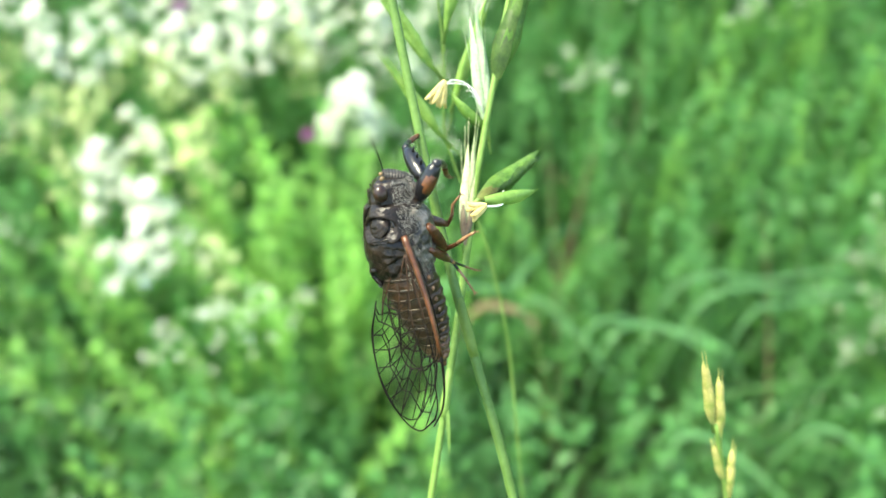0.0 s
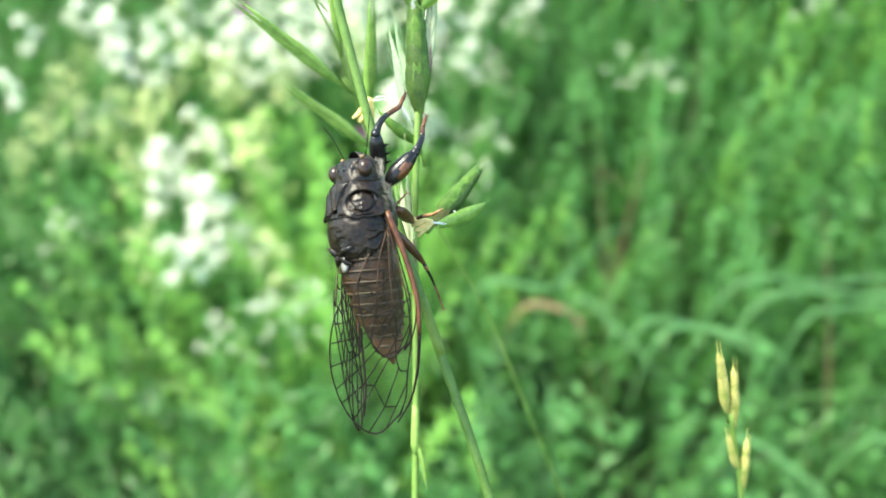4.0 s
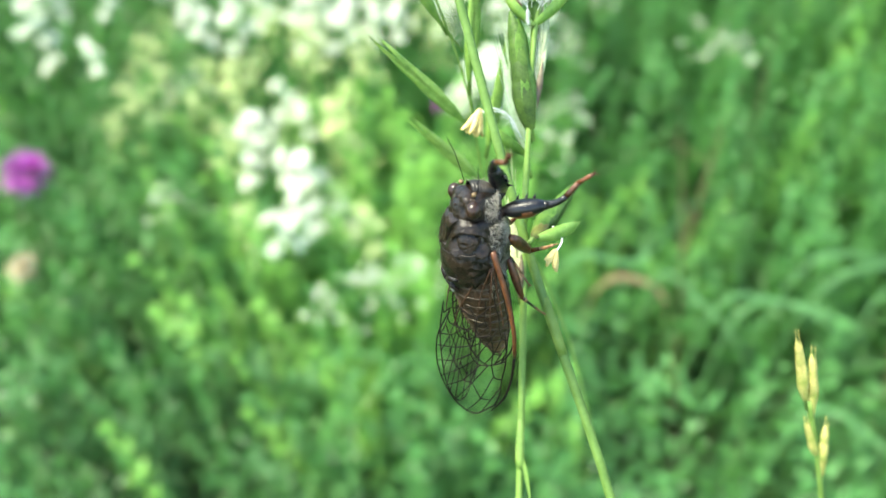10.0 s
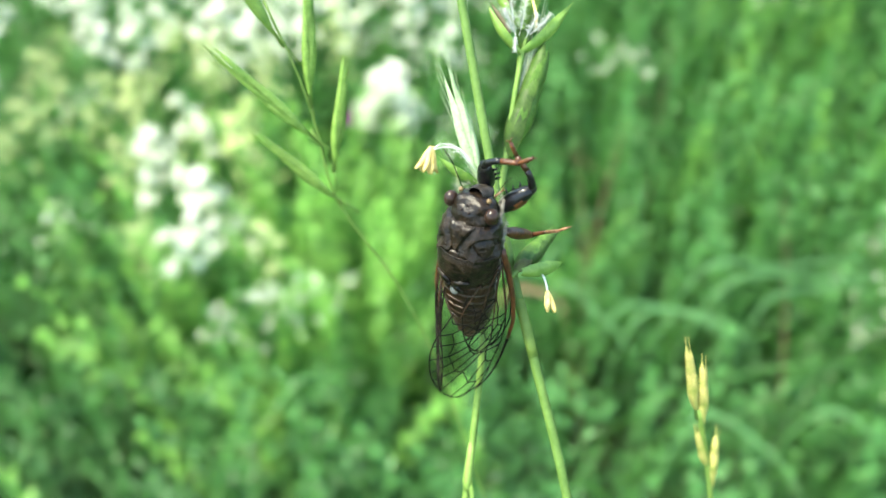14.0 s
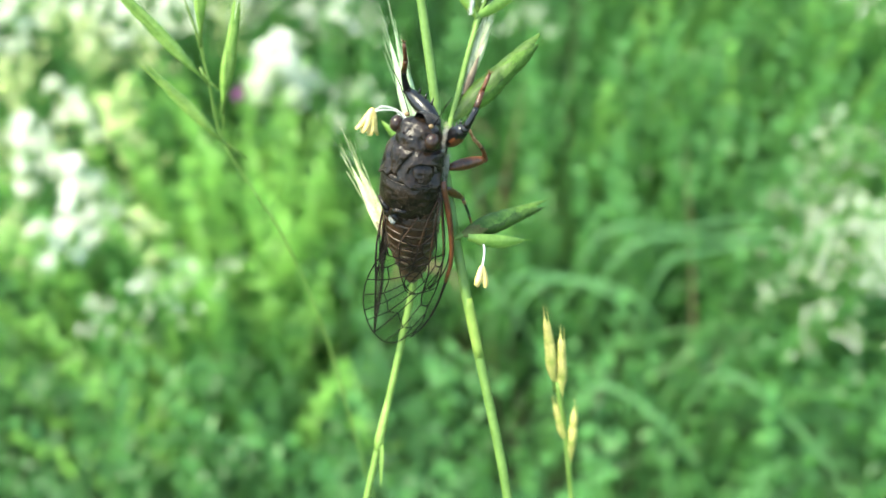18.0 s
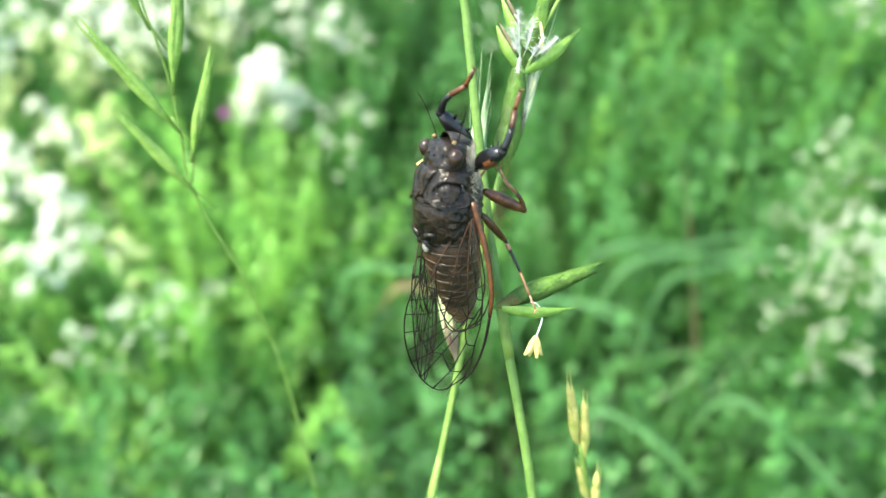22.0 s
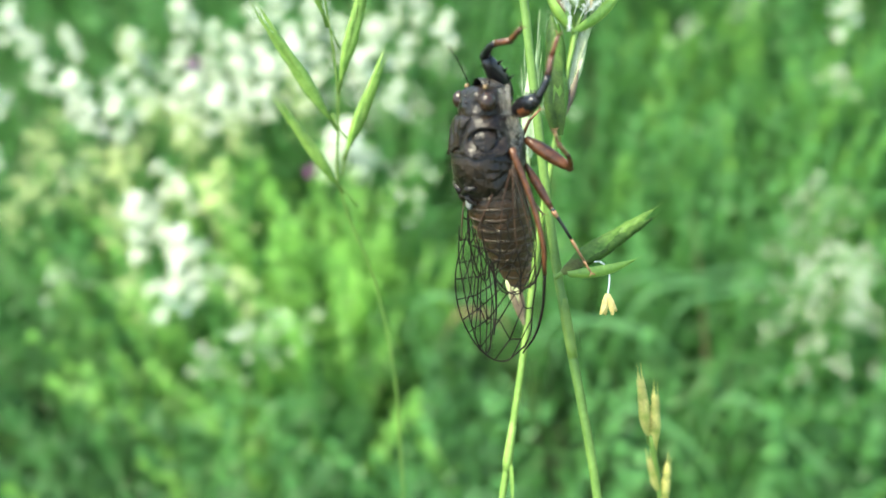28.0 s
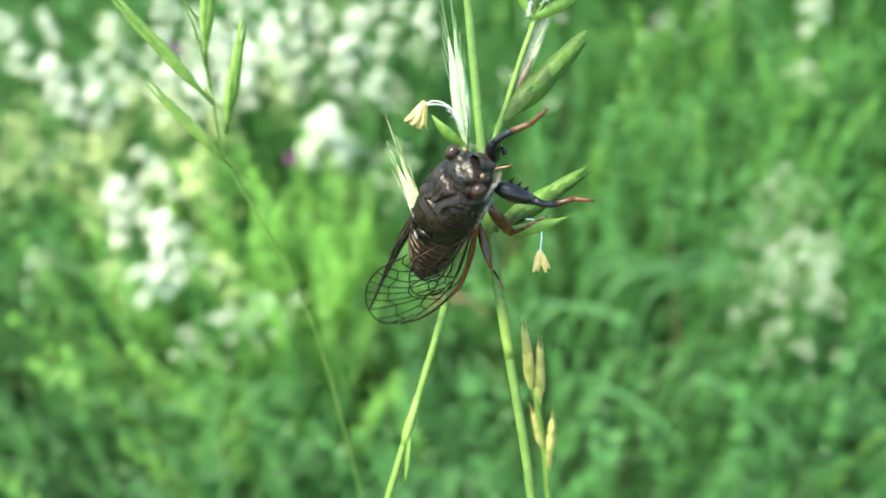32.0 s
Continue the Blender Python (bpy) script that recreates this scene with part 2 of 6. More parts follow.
# ---------------------------------------------------------------- mesh tools
class Shape:
    """Vertices and faces gathered into one mesh."""

    def __init__(self):
        self.v, self.f = [], []

    def grid(self, rows, closed=False, caps=False):
        """Rows of points of equal length, skinned; closed: each row is a ring."""
        at, n = len(self.v), len(rows[0])
        for r in rows:
            self.v += [tuple(p) for p in r]
        for i in range(len(rows) - 1):
            for j in range(n if closed else n - 1):
                a, b = at + i * n + j, at + i * n + (j + 1) % n
                self.f.append((a, b, b + n, a + n))
        if caps:
            self.f.append(tuple(at + j for j in reversed(range(n))))
            self.f.append(tuple(at + (len(rows) - 1) * n + j for j in range(n)))
        return self

    def tube(self, points, radii, sides=6):
        pts = [Vector(p) for p in points]
        if not hasattr(radii, "__len__"):
            radii = [radii] * len(pts)
        rows, side = [], None
        for i, p in enumerate(pts):
            d = (pts[min(i + 1, len(pts) - 1)] - pts[max(i - 1, 0)]).normalized()
            if side is None:
                side = d.orthogonal().normalized()
            side = (side - d * side.dot(d)).normalized()
            up = d.cross(side)
            rows.append([p + (side * math.cos(a) + up * math.sin(a)) * radii[i] for a in (2 * math.pi * k / sides for k in range(sides))])
        return self.grid(rows, True, True)

    def blob(self, centre, rx, ry, rz, sides=10, rings=6, turn=None):
        rows = []
        for i in range(rings + 1):
            a = math.pi * (i + 0.02) / (rings + 0.04)
            ring = []
            for k in range(sides):
                b = 2 * math.pi * k / sides
                p = Vector((rx * math.sin(a) * math.cos(b), ry * math.sin(a) * math.sin(b), rz * math.cos(a)))
                ring.append(Vector(centre) + (turn @ p if turn else p))
            rows.append(ring)
        return self.grid(rows, True, True)

    def leaf(self, base, way, length, width, droop=0.2, cup=0.25, steps=4, normal=(0, 0, 1)):
        """A pointed blade with a fold along its middle, bent downwards towards its tip."""
        way = Vector(way).normalized()
        across = way.cross(Vector(normal))
        across = across.normalized() if across.length > 1e-4 else way.orthogonal().normalized()
        up = across.cross(way)
        rows = []
        for i in range(steps + 1):
            s = i / steps
            mid = Vector(base) + way * (length * s) - up * (droop * length * s * s)
            w = width * 0.5 * (math.sin(math.pi * (0.06 + 0.92 * s) ** 0.8) + 0.03)
            rows.append([mid - across * w + up * (cup * w), mid, mid + across * w + up * (cup * w)])
        return self.grid(rows)

    def mesh(self, name, smooth=True):
        me = bpy.data.meshes.new(name)
        me.from_pydata(self.v, [], self.f)
        if smooth:
            me.polygons.foreach_set("use_smooth", [True] * len(me.polygons))
        me.update()
        return me


def part(name, shape, mat, parent=None, label="", at=None, smooth=True):
    """Links a Shape or mesh as one mesh object, under a thing or a part."""
    me = shape.mesh(name, smooth) if isinstance(shape, Shape) else shape
    if not me.materials:
        me.materials.append(mat)
    ob = new(name, me)
    ob.parent = parent
    if at is not None:
        ob.matrix_basis = at
    return tagged(ob, label)


# ---------------------------------------------------------------- hillside
SLOPE, FOOT = 0.404, -0.007
rng = np.random.default_rng(4)


def ground_z(x, y):
    rise = SLOPE * np.clip(y, -2.5, 3.0) + 0.08 * (np.clip(y, 3.0, 400) - 3.0) + 0.05 * (np.clip(y, -400, -2.5) + 2.5)
    return FOOT + rise


def build_ground():
    xs = np.concatenate([np.linspace(-300, -3, 12), np.linspace(-2.5, 2.5, 60), np.linspace(3, 300, 12)])
    ys = np.concatenate([np.linspace(-300, -3, 12), np.linspace(-2.5, 3.5, 72), np.linspace(4, 300, 14)])
    s = Shape()
    s.grid([[(x, y, ground_z(x, y) + 0.012 * noise.noise(Vector((x * 6, y * 6, 0)))) for x in xs] for y in ys])
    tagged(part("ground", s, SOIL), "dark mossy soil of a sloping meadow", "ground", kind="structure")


build_ground()


def soup(name, pieces, mat, label, category):
    """Many copies of small meshes, laid at the given poses, joined into one object."""
    vs, fs, at = [], [], 0
    for (v, f), m in pieces:
        vs.append(v @ np.array(m.to_3x3()).T + np.array(m.translation))
        fs.append(f + at)
        at += len(v)
    v, f = np.concatenate(vs), np.concatenate(fs)
    me = bpy.data.meshes.new(name)
    me.vertices.add(len(v))
    me.vertices.foreach_set("co", v.astype(np.float32).ravel())
    me.loops.add(f.size)
    me.loops.foreach_set("vertex_index", f.ravel().astype(np.int32))
    me.polygons.add(len(f))
    me.polygons.foreach_set("loop_start", np.arange(0, f.size, 4, dtype=np.int32))
    me.polygons.foreach_set("use_smooth", np.ones(len(f), dtype=bool))
    me.update(calc_edges=True)
    me.materials.append(mat)
    return tagged(new(name, me), label, category, kind="stuff")


def arrays(shape):
    return np.array(shape.v), np.array([f for f in shape.f if len(f) == 4])


def slip(s, base, way, length, width):
    """A narrow leaf as one folded face."""
    way = Vector(way).normalized()
    across = way.cross(Vector((0, 0, 1)))
    across = across.normalized() if across.length > 1e-4 else way.orthogonal().normalized()
    up = across.cross(way)
    at, mid = len(s.v), Vector(base) + way * length * 0.45 + up * width * 0.3
    s.v += [tuple(q) for q in (base, mid - across * width * 0.5, Vector(base) + way * length - up * length * 0.08, mid + across * width * 0.5)]
    s.f.append((at, at + 1, at + 2, at + 3))


def shoot_shape(seed, height, leaf=0.016, width=0.003, whorls=13, per=8, low=0.4, tip=0.3):
    """A thin stem with whorls of narrow leaves, smaller and closer towards the tip: the lower whorls and the tip."""
    r = random.Random(seed)
    body, top = Shape(), Shape()
    bend = (r.uniform(-0.07, 0.07), r.uniform(-0.07, 0.07))

    def axis(k):
        return Vector((bend[0] * k * k, bend[1] * k * k, height * k))

    body.tube([axis(k / 4) for k in range(5)], [0.0012 - 0.00015 * k for k in range(5)], 4)
    for i in range(whorls):
        u = i / (whorls - 1)
        k = low + (1 - low) * u ** 0.9
        size = leaf * (1.05 - 0.5 * u ** 2.5) * r.uniform(0.85, 1.15)
        lift = 0.1 + 1.1 * u ** 3
        spin = r.uniform(0, 6.3)
        for j in range(per):
            if r.random() < 0.1:
                continue
            a = spin + j * 2 * math.pi / per + r.uniform(-0.3, 0.3)
            slip(body if u < 1 - tip else top, axis(min(k + r.uniform(-0.04, 0.04), 1)), (math.cos(a), math.sin(a), lift + r.uniform(-0.5, 0.5)), size * r.uniform(0.8, 1.15), width * r.uniform(0.8, 1.2))
    return body, top


def joined(*shapes):
    out = Shape()
    for q in shapes:
        n = len(out.v)
        out.v += q.v
        out.f += [tuple(i + n for i in f) for f in q.f]
    return out


def upright(x, y, turn=0.0, lean=0.0, way=0.0, size=1.0, drop=0.0):
    z = float(ground_z(x, y)) - drop
    m = pose(x, y, z, math.degrees(lean * math.cos(way)), math.degrees(lean * math.sin(way)), math.degrees(turn))
    return m @ Matrix.Scale(size, 4)


def canopy(x, y):
    """How high the plants stand above the soil."""
    return 0.34 + 0.035 * noise.noise(Vector((x * 5, y * 5, 3))) + 0.03 * noise.noise(Vector((x * 13, y * 13, 7)))


def grassy(x, y):
    """How much grass takes the place of herbs: 1 in the tussock, 0 among the herbs."""
    wave = 0.05 * noise.noise(Vector((x * 6, y * 6, 0)))
    low = math.exp(-((x - 0.22 + wave) / 0.14) ** 4 - ((y - 0.5 + wave) / 0.16) ** 4)
    high = 0.45 * math.exp(-((x - 0.15 + wave) / 0.11) ** 4 - ((y - 0.92) / 0.24) ** 4)
    return max(low, high)


def hollow(x, y):
    """A dip among the herbs where few shoots stand."""
    return math.exp(-((x + 0.42) / 0.13) ** 4 - ((y - 0.42) / 0.075) ** 4)


def scatter(n, x0, x1, y0, y1, seed):
    g = np.random.default_rng(seed)
    return [(float(g.uniform(x0, x1)), float(g.uniform(y0, y1)), g) for _ in range(n)]


def build_undergrowth():
    kinds = [[arrays(q) for q in shoot_shape(k, 0.36, 0.017 + 0.002 * (k % 4), 0.0042 + 0.0005 * (k % 3), 7 + k % 3, 6)] for k in range(9)]
    dark, shade, mid, bright, tips = [], [], [], [], []
    for x, y, g in scatter(5600, -0.95, 0.95, 0.12, 1.6, 11):
        if g.random() < max(grassy(x, y) * 0.82, hollow(x, y) * 0.7):
            continue
        h = canopy(x, y) * g.uniform(0.66, 1.06)
        m = upright(x, y, g.uniform(0, 6.3), abs(g.normal(0, 0.13)), g.uniform(0, 6.3), h / 0.36)
        body, top = kinds[int(g.integers(9))]
        wave = noise.noise(Vector((x * 6, y * 6, 9)))
        # patches of light painted by giving more shoots the lit leaf colour
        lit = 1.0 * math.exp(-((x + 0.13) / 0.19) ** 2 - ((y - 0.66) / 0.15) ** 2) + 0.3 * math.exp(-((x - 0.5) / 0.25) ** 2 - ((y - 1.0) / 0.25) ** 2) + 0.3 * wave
        # herbs near the foot get a darker, bluer leaf colour in place of shade
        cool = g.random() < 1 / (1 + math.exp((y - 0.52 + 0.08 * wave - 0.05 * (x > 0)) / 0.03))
        # short shoots take the shaded leaf colour, so depth shade is painted in
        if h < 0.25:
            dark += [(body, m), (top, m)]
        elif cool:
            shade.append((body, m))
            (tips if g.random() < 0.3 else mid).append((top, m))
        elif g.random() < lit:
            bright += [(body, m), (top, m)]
        else:
            mid.append((body, m))
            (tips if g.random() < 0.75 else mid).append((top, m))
    tufts = []
    for k in range(6):
        r, s = random.Random(70 + k), Shape()
        for _ in range(18):
            a = r.uniform(0, 6.3)
            slip(s, (r.gauss(0, 0.009), r.gauss(0, 0.009), r.gauss(0, 0.012)), (math.cos(a), math.sin(a), r.uniform(-0.2, 1.2)), r.uniform(0.01, 0.02), r.uniform(0.003, 0.005))
        tufts.append(arrays(s))
    for x, y, g in scatter(2600, -0.95, 0.95, 0.12, 1.6, 13):
        if g.random() < max(grassy(x, y) * 0.8, hollow(x, y) * 0.7):
            continue
        h = canopy(x, y) * g.uniform(0.7, 1.0)
        m = pose(x, y, float(ground_z(x, y)) + h, g.uniform(-25, 25), g.uniform(-25, 25), g.uniform(0, 360))
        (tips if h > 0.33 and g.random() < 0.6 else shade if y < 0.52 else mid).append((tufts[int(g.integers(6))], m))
    soup("undergrowth", dark, LEAF_DARK, "whorled leaves darkened as shade low among the meadow stems", "undergrowth")
    soup("meadow_herbs", mid, LEAF, "dense green leafy bedstraw shoots covering the slope", "herbs")
    soup("cool_herbs", shade, LEAF_COOL, "blue-green bedstraw shoots darkened as shade at the foot of the slope", "herbs")
    soup("young_herbs", bright, LEAF_BRIGHT, "yellow-green bedstraw shoots coloured as a patch of light", "herbs")
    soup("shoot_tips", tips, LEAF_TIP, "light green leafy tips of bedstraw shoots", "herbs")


def blade_shape(seed, length, width, arch):
    r = random.Random(seed)
    s = Shape()
    rows, n = [], 9
    for i in range(n + 1):
        k = i / n
        a = 0.12 + arch * k ** 1.3
        p = Vector((0, 0, 0)) if not i else p + Vector((math.sin(a), 0, math.cos(a))) * (length / n)
        w = width * (1 - k ** 2.5) * (0.6 + 0.8 * min(k * 3, 1) * 0.5) * 0.5 + 0.0002
        up = Vector((-math.cos(a), 0, math.sin(a)))
        rows.append([p + Vector((0, -w, 0)) + up * w * 0.35, p, p + Vector((0, w, 0)) + up * w * 0.35])
    return s.grid(rows)


def build_grass():
    straight = [arrays(blade_shape(k, 0.44 + 0.04 * (k % 4), 0.0036 + 0.0007 * (k % 3), 0.08 + 0.09 * (k % 4))) for k in range(8)]
    arched = [arrays(blade_shape(20 + k, 0.44 + 0.05 * (k % 3), 0.0042 + 0.0008 * (k % 3), 1.1 + 0.25 * (k % 4))) for k in range(8)]
    green, dry = [], []
    for x, y, g in scatter(4200, -0.95, 0.98, 0.05, 1.5, 21):
        share = grassy(x, y)
        if g.random() > 0.05 + 0.8 * share:
            continue
        lower = y < 0.7
        bent = g.random() < (0.6 if lower and share > 0.3 else 0.12)
        turn = g.normal(0.0, 0.7) if bent and lower and g.random() < 0.75 else g.uniform(0, 6.3)
        m = upright(x, y, turn, abs(g.normal(0, 0.08)), g.uniform(0, 6.3), g.uniform(0.7, 1.0 if lower else 1.1))
        (dry if g.random() < 0.05 else green).append(((arched if bent else straight)[int(g.integers(8))], m))
    soup("meadow_grass", green, BLADE, "long arching green grass blades on the slope", "grass")
    soup("dry_grass", dry, STRAW, "dry brown grass blades among the green", "grass")


def build_outer_meadow():
    """Grass and low herbs that thin out round the patch and down the slope."""
    blades = [arrays(blade_shape(30 + k, 0.34 + 0.05 * (k % 3), 0.007, 0.4 + 0.3 * (k % 4))) for k in range(5)]
    herbs = [arrays(joined(*shoot_shape(90 + k, 0.33, 0.024, 0.006, 8, 6, 0.3))) for k in range(4)]
    grass, leafy = [], []
    for x, y, g in scatter(30000, -3.6, 3.6, -2.6, 4.4, 77):
        out = max(abs(x) - 0.9, 0.08 - y, y - 1.55)
        keep = math.exp(-max(out, 0) / 0.55)
        if out < -0.12 or math.hypot(x, y) < 0.22 or g.random() > keep:
            continue
        m = upright(x, y, g.uniform(0, 6.3), abs(g.normal(0, 0.2)), g.uniform(0, 6.3), g.uniform(0.6, 1.05))
        if g.random() < 0.9:
            grass.append((blades[int(g.integers(5))], m))
        else:
            leafy.append((herbs[int(g.integers(4))], m))
    # broad leafy clumps close the sward where the walk never comes near
    clumps = []
    for k in range(5):
        r, c = random.Random(120 + k), Shape()
        for _ in range(26):
            a, h = r.uniform(0, 6.3), r.uniform(0.06, 0.33)
            slip(c, (r.gauss(0, 0.045), r.gauss(0, 0.045), h), (math.cos(a), math.sin(a), r.uniform(0.1, 1.6)), r.uniform(0.05, 0.11), r.uniform(0.01, 0.018))
        clumps.append(arrays(c))
    lush, low = [], []
    for x, y, g in scatter(11000, -3.6, 3.6, -2.8, 4.6, 78):
        out = max(abs(x) - 0.88, 0.1 - y, y - 1.53) + 0.25 * noise.noise(Vector((x * 1.4, y * 1.4, 5)))
        if max(abs(x) - 0.98, -y, y - 1.62) < 0 or math.hypot(x, y) < 0.3 or g.random() > math.exp(-max(out, 0) / 1.1):
            continue
        m = upright(x, y, g.uniform(0, 6.3), abs(g.normal(0, 0.15)), g.uniform(0, 6.3), g.uniform(0.6, 1.1))
        (lush if noise.noise(Vector((x * 2, y * 2, 8))) + g.normal(0, 0.15) > 0 else low).append((clumps[int(g.integers(5))], m))
    soup("outer_clumps", lush, LEAF, "green leafy clumps of the meadow sward", "herbs")
    soup("outer_sward", low, LEAF_DARK, "dark green leafy clumps of the meadow sward", "herbs")
    soup("outer_grass", grass, BLADE, "green meadow grass spreading over the slope", "grass")
    soup("outer_herbs", leafy, LEAF, "green leafy herbs spreading over the slope", "herbs")


build_undergrowth()
build_grass()
build_outer_meadow()


# ---------------------------------------------------------------- flowering plants
def flower_cloud(seed, radius, tall, clusters, per, tight, size=0.0044):
    """Tiny four-petalled flowers in round clumps along the branches of one panicle."""
    r = random.Random(seed)
    s, twigs = Shape(), Shape()
    clumps = []
    for i in range(clusters):
        u = i / max(clusters - 1, 1)
        a, w = 2.4 * i + r.uniform(-0.5, 0.5), radius * (1 - 0.75 * u) * r.uniform(0.6, 1.2)
        clumps.append(Vector((w * math.cos(a), w * math.sin(a), tall * (u - 0.5))))
    for c in clumps:
        twigs.tube([(0, 0, c.z - tall * 0.3 - 0.01), (c.x * 0.5, c.y * 0.5, c.z - tall * 0.1), c], [0.0007, 0.0005, 0.0003], 4)
        wide = tight * r.uniform(0.75, 1.25)
        for _ in range(per):
            p = c + Vector((r.gauss(0, wide), r.gauss(0, wide), r.gauss(0, wide * 0.75)))
            n = Vector((r.gauss(0, 0.5), r.gauss(0, 0.5) - 0.35, 1)).normalized()
            a = n.orthogonal().normalized()
            b = n.cross(a)
            z = size * r.uniform(0.7, 1.2)
            for k in range(4):
                t = k * math.pi / 2 + 0.3
                d, e = a * math.cos(t) + b * math.sin(t), b * math.cos(t) - a * math.sin(t)
                s.grid([[p, p + d * z * 0.45 - e * z * 0.3 + n * z * 0.1], [p + d * z * 0.45 + e * z * 0.3 + n * z * 0.1, p + d * z * 0.8 + n * z * 0.2]])
            twigs.tube([c, p], 0.0002, 3)
    return s, twigs


def bedstraw(seed, radius, tall, clusters, per, tight, size=0.0044, cream=False):
    """A flowering bedstraw: stem with whorls, and a panicle at the top. Its origin is at the soil."""
    top = new("flowering_bedstraw")
    part("stem", joined(*shoot_shape(seed, 0.36, 0.018, 0.004, 9, 7, 0.35)), LEAF, top)
    s, twigs = flower_cloud(seed, radius, tall, clusters, per, tight, size)
    tagged(part("panicle", s, CREAM if cream else PETAL, top, at=pose(0, 0, 0.385)), kind="stuff")
    part("panicle_stalk", twigs, LEAF_BRIGHT, top, at=pose(0, 0, 0.385))
    return tagged(top, "bedstraw with a foamy white flower panicle and whorled leaves" if not cream else
                  "bedstraw with a creamy yellow-green flower panicle", "wildflower", "flowering bedstraw on the slope")


# x, y, kind of panicle: 0 full, 1 small, 2 cream, 3 sparse, 4 tall and loose, 5 dense, 6 sparse cream
FLOWERS = [
    (-0.489, 0.913, 0), (-0.410, 0.854, 0), (-0.332, 0.758, 1), (-0.366, 0.718, 1), (-0.337, 0.692, 0), (-0.284, 0.644, 0), (-0.293, 0.614, 1),
    (-0.276, 0.595, 1), (-0.263, 0.715, 2), (-0.253, 0.742, 2), (-0.397, 0.783, 2), (-0.447, 0.774, 3), (-0.422, 0.610, 3), (-0.199, 0.535, 3),
    (-0.175, 0.546, 3), (-0.144, 0.544, 3), (-0.243, 0.602, 3), (-0.240, 0.513, 3), (-0.314, 0.896, 0), (-0.270, 0.852, 0), (-0.242, 0.900, 0),
    (-0.211, 0.920, 0), (-0.341, 0.948, 0), (-0.262, 0.952, 0), (-0.176, 0.950, 1), (-0.294, 0.931, 0), (-0.213, 0.871, 1), (-0.032, 0.873, 3),
]
FLOWERS_BEYOND = [
    (0.156, 0.855, 3), (0.186, 0.839, 3), (0.383, 0.938, 3), (-0.323, 0.848, 1), (-0.631, 1.069, 0), (-0.576, 1.002, 0), (-0.518, 1.004, 1),
    (-0.545, 0.940, 1), (-0.394, 0.910, 1), (-0.179, 0.943, 0), (-0.148, 0.956, 1), (-0.081, 0.912, 0), (-0.033, 0.866, 1), (0.005, 1.003, 0),
    (0.041, 0.976, 1), (-0.003, 0.844, 3), (-0.020, 0.702, 3), (-0.009, 0.735, 3), (0.446, 0.612, 4), (0.445, 0.536, 4), (0.607, 0.952, 0),
    (-0.235, 1.004, 0), (-0.152, 1.031, 0), (-0.033, 1.031, 1), (-0.598, 0.908, 1), (-0.682, 0.874, 0), (-0.643, 0.822, 1), (-0.589, 0.825, 1),
    (-0.672, 0.908, 0), (-0.486, 0.897, 1), (-0.1, 0.795, 5), (-0.103, 0.772, 5), (-0.35, 1.03, 0), (-0.42, 0.98, 0), (-0.11, 0.99, 0), (-0.21, 1.05, 0),
]

FLOWERS_CREST = [
    (-0.30, 0.99, 1), (-0.25, 0.97, 1), (-0.19, 0.99, 1), (-0.14, 0.915, 1), (-0.22, 0.945, 1), (-0.28, 0.89, 1), (-0.35, 0.91, 1), (-0.06, 0.96, 0),
    (-0.02, 0.94, 1), (-0.16, 0.89, 1), (-0.11, 0.87, 3), (-0.05, 0.83, 3), (0.03, 0.93, 3), (-0.24, 0.87, 1), (-0.38, 0.88, 1), (-0.31, 0.82, 6),
    (-0.35, 0.66, 1), (-0.31, 0.67, 1), (-0.45, 0.85, 1), (-0.43, 0.90, 1), (-0.305, 0.735, 1), (-0.26, 0.63, 3), (-0.3, 0.58, 1),
]
FLOWERS_PALE = [
    (-0.513, 0.815, 6), (-0.427, 0.744, 6), (-0.380, 0.687, 6), (-0.370, 0.776, 6), (-0.242, 0.687, 6), (-0.214, 0.595, 6),
    (-0.331, 0.588, 6), (-0.306, 0.717, 6), (-0.512, 0.748, 6), (-0.301, 0.797, 6), (-0.245, 0.814, 6), (-0.364, 0.860, 6), (-0.503, 0.861, 6), (-0.169, 0.886, 6), (-0.156, 0.831, 6),
    (-0.484, 0.771, 6), (-0.427, 0.785, 6), (-0.507, 0.697, 6), (-0.423, 0.986, 6), (-0.324, 0.851, 6), (-0.085, 1.010, 6), (0.222, 0.978, 3), (0.485, 0.986, 3), (0.559, 0.850, 3),
]


def build_flowers():
    kinds = [bedstraw(31, 0.022, 0.056, 6, 32, 0.0046), bedstraw(32, 0.012, 0.034, 3, 36, 0.0046), bedstraw(33, 0.013, 0.045, 5, 30, 0.0048, cream=True),
             bedstraw(34, 0.032, 0.035, 9, 4, 0.005, 0.0032), bedstraw(35, 0.06, 0.14, 30, 8, 0.009, 0.0028), bedstraw(36, 0.024, 0.06, 6, 75, 0.0062), bedstraw(37, 0.026, 0.05, 8, 9, 0.005, 0.0036, cream=True)]
    used = set()
    for n, (x, y, k) in enumerate(FLOWERS + FLOWERS_BEYOND + FLOWERS_CREST + FLOWERS_PALE):
        g = float(ground_z(x, y))
        m = pose(x, y, g, 0, 0, 137 * n % 360)
        ob = kinds[k] if k not in used else copy_thing(kinds[k], m)
        used.add(k)
        ob.matrix_basis = m
        ob.scale = (1, 1, 1.0 + 0.02 * math.sin(n * 1.7))


build_flowers()


